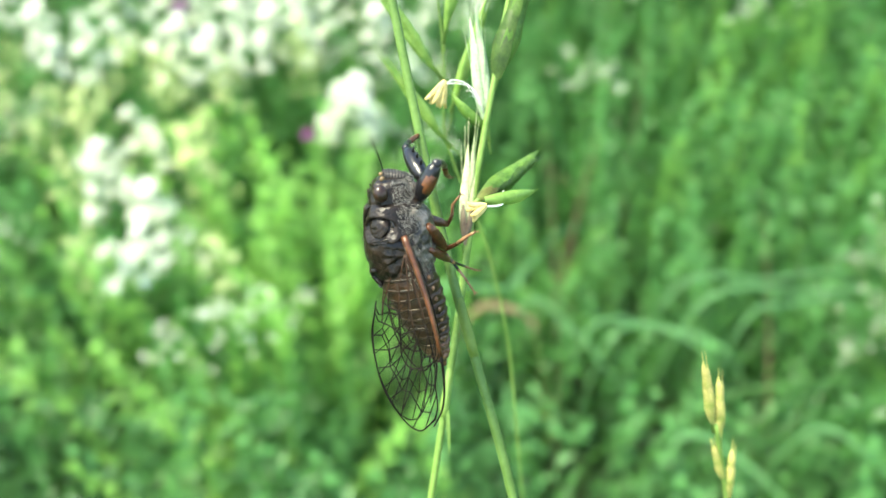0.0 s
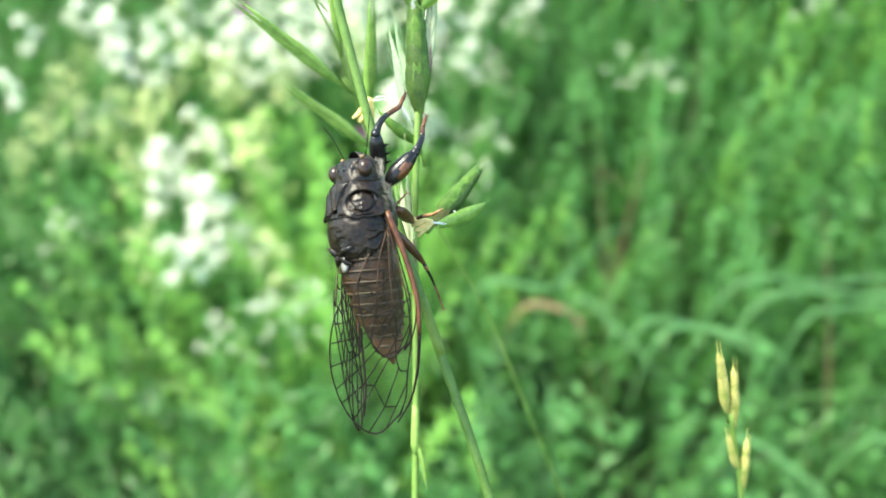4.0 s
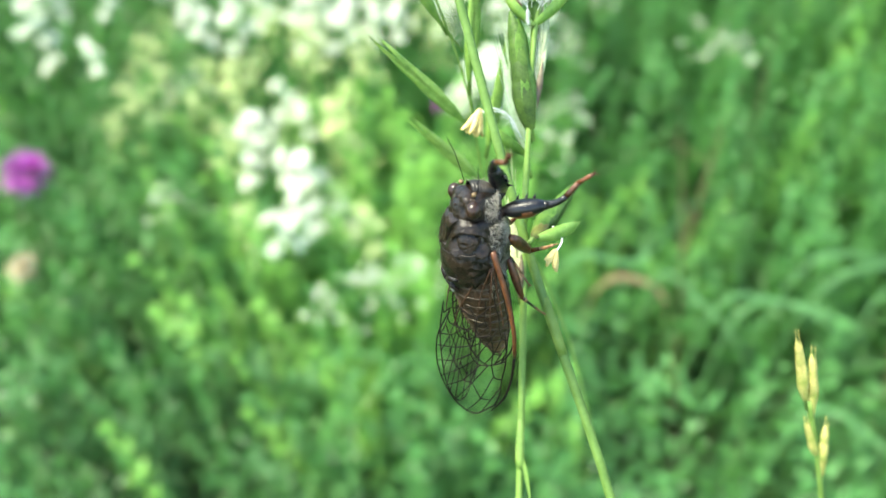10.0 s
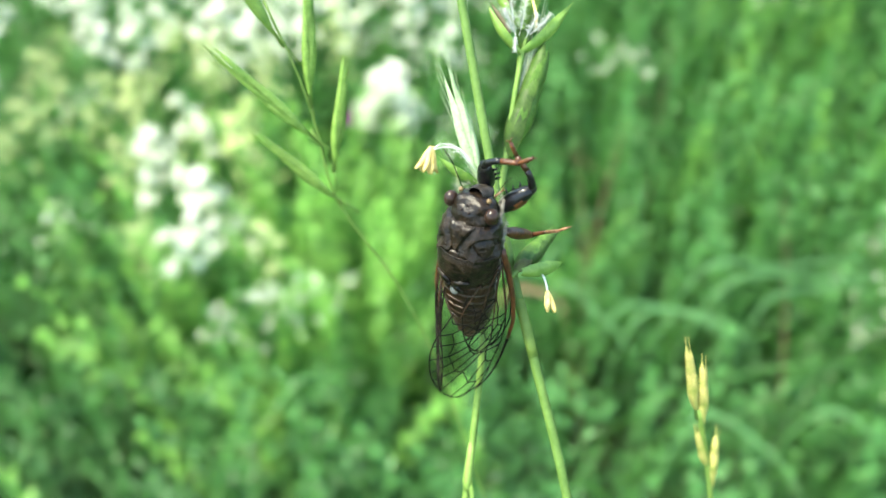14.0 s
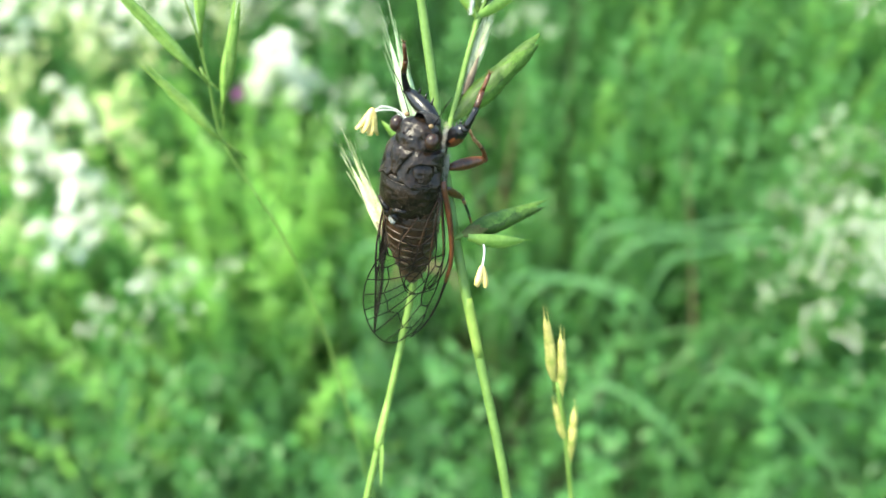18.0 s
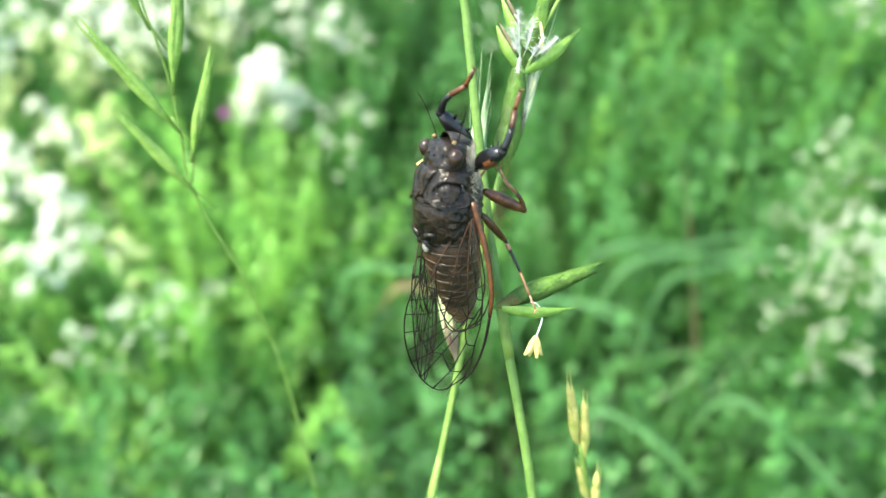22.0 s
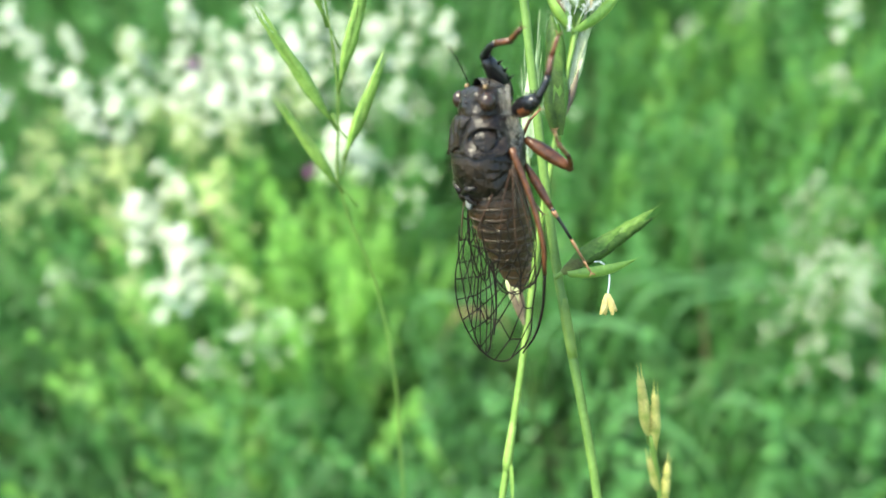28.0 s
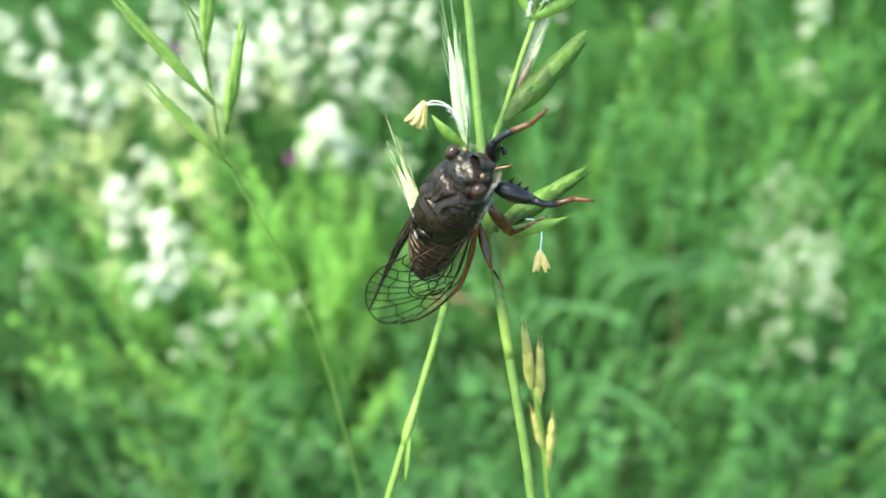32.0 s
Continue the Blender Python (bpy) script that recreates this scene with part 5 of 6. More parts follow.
# rows of seconds, place and turn for each moving thing
STEM_ROWS = [
    (0, 0.00190, 0.10194, 0.93519, -27.13, -11.06, 7.01), (0.5, 0.02353, 0.10503, 0.93410, -26.70, -10.52, 8.67),
    (1, 0.01625, 0.10420, 0.93044, -27.12, -9.83, 9.66), (1.5, 0.01635, 0.10559, 0.93715, -27.39, -10.23, 10.00),
    (2, -0.00038, 0.10152, 0.93379, -27.38, -10.91, 9.66), (2.5, -0.00173, 0.10073, 0.93096, -27.76, -10.70, 9.70),
    (3, 0.00437, 0.10057, 0.93513, -27.61, -10.45, 9.82), (3.5, 0.00199, 0.09615, 0.92979, -27.04, -11.57, 11.98),
    (4, 0.00412, 0.09557, 0.93119, -26.75, -11.76, 13.32), (4.5, 0.00661, 0.09361, 0.93158, -26.44, -11.69, 14.45),
    (5, 0.00813, 0.09125, 0.93251, -26.25, -11.81, 15.42), (5.5, 0.00710, 0.08845, 0.93404, -26.29, -12.55, 16.25),
    (6, -0.05918, 0.09050, 0.96868, -31.52, -19.52, 20.50), (6.5, -0.07615, 0.09303, 0.97756, -31.70, -19.13, 18.38),
    (7, -0.08567, 0.07397, 0.97563, -31.67, -16.55, 17.99), (7.5, -0.07344, 0.07265, 0.96713, -31.93, -14.82, 19.12),
    (8, -0.07185, 0.06483, 0.96981, -31.87, -14.51, 18.49), (8.5, -0.07154, 0.06653, 0.96213, -32.46, -13.38, 17.82),
    (9, -0.05734, 0.07615, 0.97329, -32.36, -12.62, 17.41), (9.5, -0.05699, 0.07434, 0.96986, -32.28, -11.91, 16.72),
    (10, -0.06062, 0.07554, 0.97671, -31.82, -11.65, 15.24), (10.5, -0.05164, 0.07690, 0.97768, -31.60, -11.08, 14.44),
    (11, -0.05262, 0.08150, 0.97988, -31.96, -11.42, 12.49), (11.5, -0.04670, 0.08827, 0.99270, -32.31, -13.68, 12.94),
    (12, -0.05454, 0.08147, 0.98609, -32.76, -15.24, 13.60), (12.5, -0.03836, 0.08959, 0.98950, -31.67, -14.06, 12.10),
    (13, -0.02548, 0.08564, 0.98473, -31.39, -11.73, 10.44), (13.5, -0.01798, 0.08133, 0.98347, -31.16, -10.16, 8.96),
    (14, -0.00680, 0.08239, 0.98384, -30.94, -9.03, 8.37), (14.5, 0.00903, 0.08390, 0.98301, -30.69, -7.85, 8.06),
    (15, 0.02597, 0.08608, 0.98177, -30.47, -6.87, 7.93), (15.5, 0.04101, 0.08747, 0.97857, -30.38, -6.35, 7.82),
    (16, 0.05109, 0.10201, 0.98332, -30.48, -6.07, 6.61), (16.5, 0.06650, 0.10925, 0.97641, -31.03, -4.90, 5.76),
    (17, 0.08104, 0.11075, 0.96560, -31.59, -4.78, 5.10), (17.5, 0.07970, 0.10751, 0.95996, -32.49, -4.97, 4.97),
    (18, 0.08759, 0.10825, 0.96748, -33.21, -4.79, 5.12), (18.5, 0.09830, 0.10960, 0.96959, -33.43, -4.92, 5.39),
    (19, 0.08822, 0.11217, 0.96419, -33.14, -4.97, 5.57), (19.5, 0.09570, 0.11575, 0.96336, -32.98, -4.51, 4.97),
    (20, 0.09567, 0.11235, 0.96213, -33.00, -3.84, 4.10), (20.5, 0.10077, 0.11660, 0.96093, -32.63, -3.15, 3.76),
    (21, 0.10354, 0.12159, 0.95764, -32.53, -2.78, 3.40), (21.5, 0.10286, 0.12519, 0.95745, -32.67, -2.94, 3.49),
    (22, 0.10236, 0.13149, 0.95651, -31.78, -2.91, 3.61), (22.5, 0.10140, 0.10241, 0.98477, -30.79, -2.78, 3.33),
    (23, 0.09122, 0.06202, 1.02360, -28.82, -2.32, 2.72), (23.5, 0.08924, 0.06455, 1.02387, -27.70, -1.93, 3.70),
    (24, 0.09035, 0.06614, 1.02166, -27.02, -1.68, 4.48), (24.5, 0.08734, 0.06642, 1.01843, -26.93, -1.90, 5.03),
    (25, 0.08223, 0.06510, 1.01673, -26.98, -2.31, 5.45), (25.5, 0.08304, 0.06500, 1.01473, -27.59, -2.31, 5.45),
    (26, 0.07708, 0.06570, 1.01245, -27.82, -2.44, 5.22), (26.5, 0.06512, 0.06665, 1.00949, -28.00, -2.67, 4.84),
    (27, 0.05366, 0.06743, 1.00683, -28.15, -2.90, 4.46), (27.5, 0.04944, 0.06731, 1.00502, -28.32, -3.06, 4.20),
    (28, 0.06185, -0.00034, 1.05394, -28.49, -3.12, 4.08), (28.5, 0.05739, -0.01639, 1.05538, -27.01, -2.73, 3.97),
    (29, 0.06270, -0.01848, 1.05717, -25.82, -2.75, 4.36), (29.5, 0.06142, -0.01988, 1.05917, -25.80, -3.91, 4.70),
    (30, 0.05531, -0.02157, 1.05644, -26.13, -4.51, 5.16), (30.5, 0.06608, -0.02415, 1.05155, -26.46, -3.23, 4.24),
    (31, 0.05782, -0.01958, 1.05513, -27.19, -2.45, 2.99), (31.5, 0.05612, -0.02032, 1.05261, -28.12, -2.57, 2.20),
    (32, 0.04794, -0.02047, 1.05790, -29.17, -3.14, 1.70),
]
SPIKELET_ROWS = [
    (0, 0.00641, 0.10384, 0.94483, -82.15, 41.98, -33.70), (0.5, 0.02722, 0.10704, 0.94381, -83.12, 43.04, -33.85),
    (1, 0.01976, 0.10647, 0.94030, -88.65, 43.08, -33.49), (1.5, 0.01883, 0.10898, 0.94880, -76.52, 39.89, -28.33),
    (2, 0.00136, 0.10598, 0.94729, -68.13, 36.17, -24.13), (2.5, -0.00054, 0.10527, 0.94443, -70.83, 36.76, -25.28),
    (3, 0.00488, 0.10482, 0.94825, -68.72, 37.17, -25.40), (3.5, 0.00608, 0.09665, 0.93669, -74.63, 34.77, -20.58),
    (4, 0.00793, 0.09558, 0.93728, -77.50, 33.78, -17.58), (4.5, 0.00996, 0.09338, 0.93726, -80.84, 33.25, -15.22),
    (5, 0.01080, 0.09073, 0.93782, -83.87, 32.32, -12.77), (5.5, 0.00883, 0.08737, 0.93864, -86.46, 29.66, -9.31),
    (6, -0.05214, 0.08479, 0.96538, -97.35, 21.61, 0.50), (6.5, -0.07206, 0.08889, 0.97728, -89.02, 23.29, -9.51),
    (7, -0.08460, 0.07313, 0.98037, -92.98, 23.86, -8.33), (7.5, -0.07471, 0.07422, 0.97551, -89.23, 25.83, -9.64),
    (8, -0.07483, 0.06759, 0.98012, -82.56, 29.34, -16.44), (8.5, -0.07420, 0.06950, 0.97242, -91.65, 33.41, -25.36),
    (9, -0.05954, 0.07846, 0.98262, -87.77, 33.38, -24.01), (9.5, -0.05814, 0.07492, 0.97668, -90.15, 32.97, -23.90),
    (10, -0.06083, 0.07459, 0.98136, -90.88, 33.13, -24.63), (10.5, -0.05169, 0.07730, 0.98413, -90.04, 32.66, -24.23),
    (11, -0.05259, 0.08333, 0.98821, -90.86, 31.32, -25.79), (11.5, -0.04289, 0.08539, 0.99446, -95.75, 36.43, -32.16),
    (12, -0.04751, 0.07420, 0.98185, -118.45, 43.57, -50.93), (12.5, -0.03404, 0.08320, 0.98646, -105.00, 38.65, -36.10),
    (13, -0.02407, 0.08098, 0.98421, -102.55, 34.31, -31.52), (13.5, -0.01782, 0.07780, 0.98455, -100.05, 33.43, -30.62),
    (14, -0.00637, 0.07835, 0.98421, -99.55, 35.13, -32.59), (14.5, 0.01037, 0.07864, 0.98164, -105.51, 42.82, -44.79),
    (15, 0.02828, 0.07923, 0.97811, -117.25, 49.71, -63.68), (15.5, 0.04373, 0.07903, 0.97265, -128.23, 51.84, -79.94),
    (16, 0.05488, 0.09154, 0.97462, -128.25, 51.63, -81.39), (16.5, 0.06981, 0.10191, 0.97222, -123.01, 51.25, -75.11),
    (17, 0.08301, 0.10759, 0.96716, -115.43, 50.23, -66.07), (17.5, 0.08094, 0.10622, 0.96397, -110.44, 48.78, -62.46),
    (18, 0.08799, 0.10779, 0.97248, -98.73, 47.98, -61.18), (18.5, 0.09813, 0.10826, 0.97351, -90.32, 48.45, -64.58),
    (19, 0.08853, 0.10949, 0.96644, -84.48, 48.59, -63.22), (19.5, 0.09556, 0.11222, 0.96455, -76.94, 48.22, -61.34),
    (20, 0.09511, 0.10842, 0.96283, -68.56, 47.99, -61.11), (20.5, 0.10033, 0.11249, 0.96138, -67.30, 47.90, -59.31),
    (21, 0.10339, 0.11726, 0.95780, -65.64, 47.33, -57.16), (21.5, 0.10291, 0.11974, 0.95619, -66.64, 47.58, -58.50),
    (22, 0.10234, 0.12421, 0.95275, -68.59, 49.31, -61.28), (22.5, 0.10218, 0.09221, 0.97682, -67.44, 50.02, -60.26),
    (23, 0.09264, 0.05017, 1.01247, -65.30, 51.49, -58.42), (23.5, 0.08986, 0.05353, 1.01346, -62.43, 51.68, -53.93),
    (24, 0.09035, 0.05608, 1.01248, -60.05, 51.48, -50.22), (24.5, 0.08779, 0.05673, 1.00972, -60.41, 51.78, -50.32),
    (25, 0.08310, 0.05577, 1.00857, -61.06, 52.02, -50.97), (25.5, 0.08504, 0.05772, 1.00982, -65.52, 53.02, -56.39),
    (26, 0.07912, 0.05794, 1.00687, -65.69, 52.82, -56.84), (26.5, 0.06712, 0.05783, 1.00239, -64.88, 52.34, -56.29),
    (27, 0.05563, 0.05754, 0.99822, -64.11, 51.88, -55.81), (27.5, 0.05145, 0.05693, 0.99575, -64.28, 51.76, -56.34),
    (28, 0.06224, -0.00442, 1.05413, -54.85, 46.75, -44.00), (28.5, 0.05712, -0.02389, 1.05018, -50.26, 45.51, -38.41),
    (29, 0.06214, -0.02926, 1.04630, -46.71, 44.26, -33.85), (29.5, 0.06193, -0.02872, 1.05136, -49.92, 47.18, -38.76),
    (30, 0.05655, -0.02798, 1.05262, -55.04, 50.22, -45.33), (30.5, 0.06675, -0.02969, 1.04926, -54.66, 49.44, -44.76),
    (31, 0.05842, -0.02440, 1.05410, -53.74, 47.78, -43.86), (31.5, 0.05652, -0.02314, 1.05468, -54.27, 46.83, -44.92),
    (32, 0.04787, -0.02077, 1.06361, -54.24, 45.35, -45.13),
]
PANICLE_ROWS = [
    (0, 0.00907, 0.12005, 0.95851, -27.52, 7.20, -4.53), (0.5, 0.02945, 0.12341, 0.95784, -27.07, 5.91, -1.56),
    (1, 0.02134, 0.12312, 0.95438, -27.55, 5.36, 0.03), (1.5, 0.01939, 0.12515, 0.96209, -27.80, 4.76, 0.41),
    (2, 0.00046, 0.12127, 0.95938, -27.71, 3.96, 0.18), (2.5, -0.00115, 0.12060, 0.95633, -28.11, 3.93, 0.21),
    (3, 0.00482, 0.12045, 0.96062, -28.00, 4.05, 0.47), (3.5, 0.00310, 0.11147, 0.94857, -26.62, 2.60, 3.08),
    (4, 0.00445, 0.11053, 0.94970, -26.25, 2.62, 4.39), (4.5, 0.00632, 0.10833, 0.94997, -25.95, 2.96, 5.47),
    (5, 0.00711, 0.10571, 0.95079, -25.72, 3.20, 6.30), (5.5, 0.00501, 0.10252, 0.95200, -25.58, 2.91, 6.86),
    (6, -0.05883, 0.10119, 0.97891, -28.22, -3.22, 8.74), (6.5, -0.07650, 0.10562, 0.99056, -28.84, -3.07, 6.69),
    (7, -0.08832, 0.08915, 0.99224, -29.85, -0.82, 6.48), (7.5, -0.07770, 0.09008, 0.98674, -30.78, 1.25, 7.21),
    (8, -0.07632, 0.08355, 0.99120, -30.98, 2.14, 6.17), (8.5, -0.07479, 0.08525, 0.98263, -31.82, 3.63, 4.92),
    (9, -0.05967, 0.09458, 0.99320, -31.86, 4.73, 4.27), (9.5, -0.05885, 0.09084, 0.98706, -31.63, 3.96, 4.69),
    (10, -0.06192, 0.09036, 0.99183, -30.97, 2.72, 4.50), (10.5, -0.05255, 0.09258, 0.99398, -31.04, 3.89, 3.32),
    (11, -0.05309, 0.09809, 0.99718, -31.48, 4.01, 0.88), (11.5, -0.04406, 0.10042, 1.00390, -30.64, 3.09, 0.26),
    (12, -0.04893, 0.08880, 0.99066, -29.77, 3.18, -0.43), (12.5, -0.03395, 0.09900, 0.99724, -29.50, 3.87, -1.10),
    (13, -0.02327, 0.09773, 0.99616, -30.24, 4.22, -1.31), (13.5, -0.01838, 0.09433, 0.99624, -30.42, 3.90, -1.38),
    (14, -0.00777, 0.09456, 0.99552, -30.37, 5.74, -2.45), (14.5, 0.00866, 0.09405, 0.99193, -30.34, 9.47, -4.59),
    (15, 0.02655, 0.09375, 0.98723, -30.55, 13.97, -7.39), (15.5, 0.04209, 0.09282, 0.98077, -30.94, 17.75, -10.09),
    (16, 0.05336, 0.10532, 0.98265, -30.91, 18.93, -12.16), (16.5, 0.06754, 0.11612, 0.98059, -32.12, 17.76, -11.60),
    (17, 0.08035, 0.12271, 0.97647, -33.02, 15.39, -10.52), (17.5, 0.07863, 0.12247, 0.97429, -33.90, 13.44, -9.66),
    (18, 0.08682, 0.12490, 0.98349, -34.62, 12.49, -8.95), (18.5, 0.09877, 0.12540, 0.98440, -34.70, 12.45, -8.84),
    (19, 0.08920, 0.12702, 0.97796, -34.26, 12.46, -8.56), (19.5, 0.09734, 0.13064, 0.97722, -34.21, 12.79, -9.01),
    (20, 0.09796, 0.12715, 0.97585, -34.38, 13.21, -9.74), (20.5, 0.10285, 0.13096, 0.97426, -33.91, 12.84, -9.06),
    (21, 0.10524, 0.13517, 0.97003, -33.63, 12.45, -8.77), (21.5, 0.10416, 0.13762, 0.96832, -33.56, 12.31, -8.74),
    (22, 0.10380, 0.14208, 0.96538, -32.34, 12.30, -8.21), (22.5, 0.10353, 0.10991, 0.98982, -30.71, 12.11, -7.83),
    (23, 0.09389, 0.06737, 1.02601, -28.23, 12.34, -7.51), (23.5, 0.09200, 0.07082, 1.02776, -27.43, 13.07, -6.36),
    (24, 0.09310, 0.07349, 1.02729, -27.11, 13.74, -5.61), (24.5, 0.08966, 0.07400, 1.02446, -26.96, 13.31, -4.87),
    (25, 0.08414, 0.07295, 1.02320, -26.94, 12.68, -4.29), (25.5, 0.08552, 0.07486, 1.02403, -27.98, 12.64, -4.50),
    (26, 0.07938, 0.07519, 1.02113, -28.05, 12.09, -4.51), (26.5, 0.06700, 0.07525, 1.01685, -27.94, 11.50, -4.69),
    (27, 0.05513, 0.07515, 1.01289, -27.80, 10.88, -4.85), (27.5, 0.05075, 0.07464, 1.01046, -27.78, 10.23, -4.82),
    (28, 0.06316, 0.01339, 1.06881, -29.24, 10.52, -5.24), (28.5, 0.05951, -0.00685, 1.06457, -27.08, 10.76, -4.76),
    (29, 0.06575, -0.01275, 1.06055, -25.11, 11.86, -4.69), (29.5, 0.06504, -0.01212, 1.06589, -25.76, 13.00, -5.77),
    (30, 0.05930, -0.01143, 1.06690, -26.59, 13.16, -5.91), (30.5, 0.07004, -0.01376, 1.06223, -27.29, 14.36, -7.00),
    (31, 0.06126, -0.00876, 1.06625, -28.29, 14.94, -8.49), (31.5, 0.05921, -0.00772, 1.06604, -29.69, 15.54, -10.22),
    (32, 0.05023, -0.00504, 1.07489, -31.33, 16.14, -12.07),
]
CICADA_ROWS = [
    (0, -0.00778, 0.09584, 0.95157, 7.64, -18.28, -83.21), (0.5, 0.01299, 0.09829, 0.95090, 1.88, -18.93, -67.40),
    (1, 0.00637, 0.09795, 0.94783, -4.79, -20.37, -52.96), (1.5, 0.00698, 0.10133, 0.95542, -11.70, -18.06, -40.09),
    (2, -0.00830, 0.09976, 0.95386, -15.15, -15.08, -34.36), (2.5, -0.01006, 0.10025, 0.95187, -17.92, -17.92, -33.27),
    (3, -0.00473, 0.09969, 0.95619, -18.23, -18.57, -32.68), (3.5, -0.00453, 0.09227, 0.94854, -23.27, -22.45, -31.87),
    (4, -0.00263, 0.09087, 0.94947, -20.82, -24.30, -35.73), (4.5, -0.00036, 0.08844, 0.94973, -16.91, -26.73, -42.92),
    (5, 0.00074, 0.08563, 0.95053, -11.39, -29.16, -52.62), (5.5, -0.00107, 0.08219, 0.95170, -8.75, -29.91, -54.52),
    (6, -0.05987, 0.07540, 0.97926, 3.78, -17.84, -61.06), (6.5, -0.08235, 0.07918, 0.98904, 2.20, -17.51, -61.26),
    (7, -0.09263, 0.06491, 0.99202, -1.60, -15.87, -58.16), (7.5, -0.08193, 0.06577, 0.98671, -0.80, -11.24, -61.20),
    (8, -0.08352, 0.05922, 0.99119, 0.93, -9.19, -64.13), (8.5, -0.08395, 0.06282, 0.98628, 0.75, -11.70, -66.08),
    (9, -0.06986, 0.07140, 0.99691, 0.87, -12.43, -68.11), (9.5, -0.06790, 0.06763, 0.99049, -0.16, -9.27, -65.17),
    (10, -0.07038, 0.06722, 0.99362, -0.63, -6.58, -64.49), (10.5, -0.06166, 0.07105, 0.99636, 0.50, -2.64, -64.91),
    (11, -0.06318, 0.07829, 1.00083, 2.59, 0.88, -66.46), (11.5, -0.05416, 0.07821, 1.00642, 2.86, 4.22, -57.68),
    (12, -0.05784, 0.06666, 0.99537, 3.08, 6.96, -47.79), (12.5, -0.04277, 0.07710, 0.99962, 3.79, 5.15, -45.18),
    (13, -0.03153, 0.07808, 0.99864, 1.87, 1.81, -43.18), (13.5, -0.02518, 0.07589, 0.99922, -1.61, 0.99, -39.85),
    (14, -0.01320, 0.07566, 0.99879, -2.03, 4.37, -35.17), (14.5, 0.00426, 0.07430, 0.99618, -0.92, 9.26, -30.06),
    (15, 0.02304, 0.07340, 0.99227, 0.08, 14.39, -27.32), (15.5, 0.03897, 0.07235, 0.98683, 0.96, 17.32, -25.53),
    (16, 0.05046, 0.08502, 0.98894, -1.68, 17.90, -26.94), (16.5, 0.06615, 0.09765, 0.98707, -7.34, 18.69, -29.16),
    (17, 0.07961, 0.10653, 0.98323, -13.25, 15.70, -32.24), (17.5, 0.07677, 0.10725, 0.98168, -13.29, 8.93, -38.57),
    (18, 0.08200, 0.10974, 0.99075, -11.91, 3.67, -43.94), (18.5, 0.09128, 0.11044, 0.99279, -10.00, 3.85, -46.80),
    (19, 0.08322, 0.11209, 0.98700, -8.65, 5.01, -49.25), (19.5, 0.09006, 0.11484, 0.98665, -8.10, 3.63, -50.94),
    (20, 0.08957, 0.11180, 0.98704, -7.40, 1.13, -51.60), (20.5, 0.09391, 0.11663, 0.98636, -8.17, -2.96, -54.01),
    (21, 0.09662, 0.12236, 0.98304, -10.35, -8.41, -56.97), (21.5, 0.09668, 0.12459, 0.98187, -11.63, -10.32, -55.70),
    (22, 0.09519, 0.12815, 0.97920, -11.83, -10.04, -54.04), (22.5, 0.09464, 0.09556, 1.00379, -10.45, -7.57, -52.49),
    (23, 0.08533, 0.05229, 1.04002, -8.11, -3.49, -51.29), (23.5, 0.08262, 0.05586, 1.04140, -8.88, -4.76, -51.00),
    (24, 0.08369, 0.06004, 1.04060, -13.03, -10.52, -50.86), (24.5, 0.08072, 0.05865, 1.03912, -11.34, -10.20, -52.31),
    (25, 0.07548, 0.05586, 1.03886, -10.10, -10.95, -53.56), (25.5, 0.07677, 0.05720, 1.03922, -12.12, -13.25, -53.06),
    (26, 0.07031, 0.05722, 1.03697, -13.95, -15.57, -52.06), (26.5, 0.05762, 0.05627, 1.03433, -13.62, -15.30, -51.67),
    (27, 0.04542, 0.05518, 1.03199, -13.27, -15.02, -51.36), (27.5, 0.04064, 0.05385, 1.03056, -13.01, -14.70, -51.26),
    (28, 0.04992, -0.00571, 1.08493, -5.36, -15.44, -60.05), (28.5, 0.04227, -0.02474, 1.08163, 0.30, -17.30, -70.76),
    (29, 0.05285, -0.03003, 1.07726, 0.89, -17.05, -78.37), (29.5, 0.05312, -0.03210, 1.08004, -4.05, -12.43, -69.82),
    (30, 0.05148, -0.03619, 1.07538, -8.80, 9.55, -55.96), (30.5, 0.06198, -0.03728, 1.06989, -9.47, 13.71, -58.51),
    (31, 0.05347, -0.03105, 1.07245, -8.44, 16.62, -60.27), (31.5, 0.05298, -0.03021, 1.07029, -9.17, 21.79, -60.49),
    (32, 0.04380, -0.02688, 1.07799, -11.91, 27.16, -60.56),
]
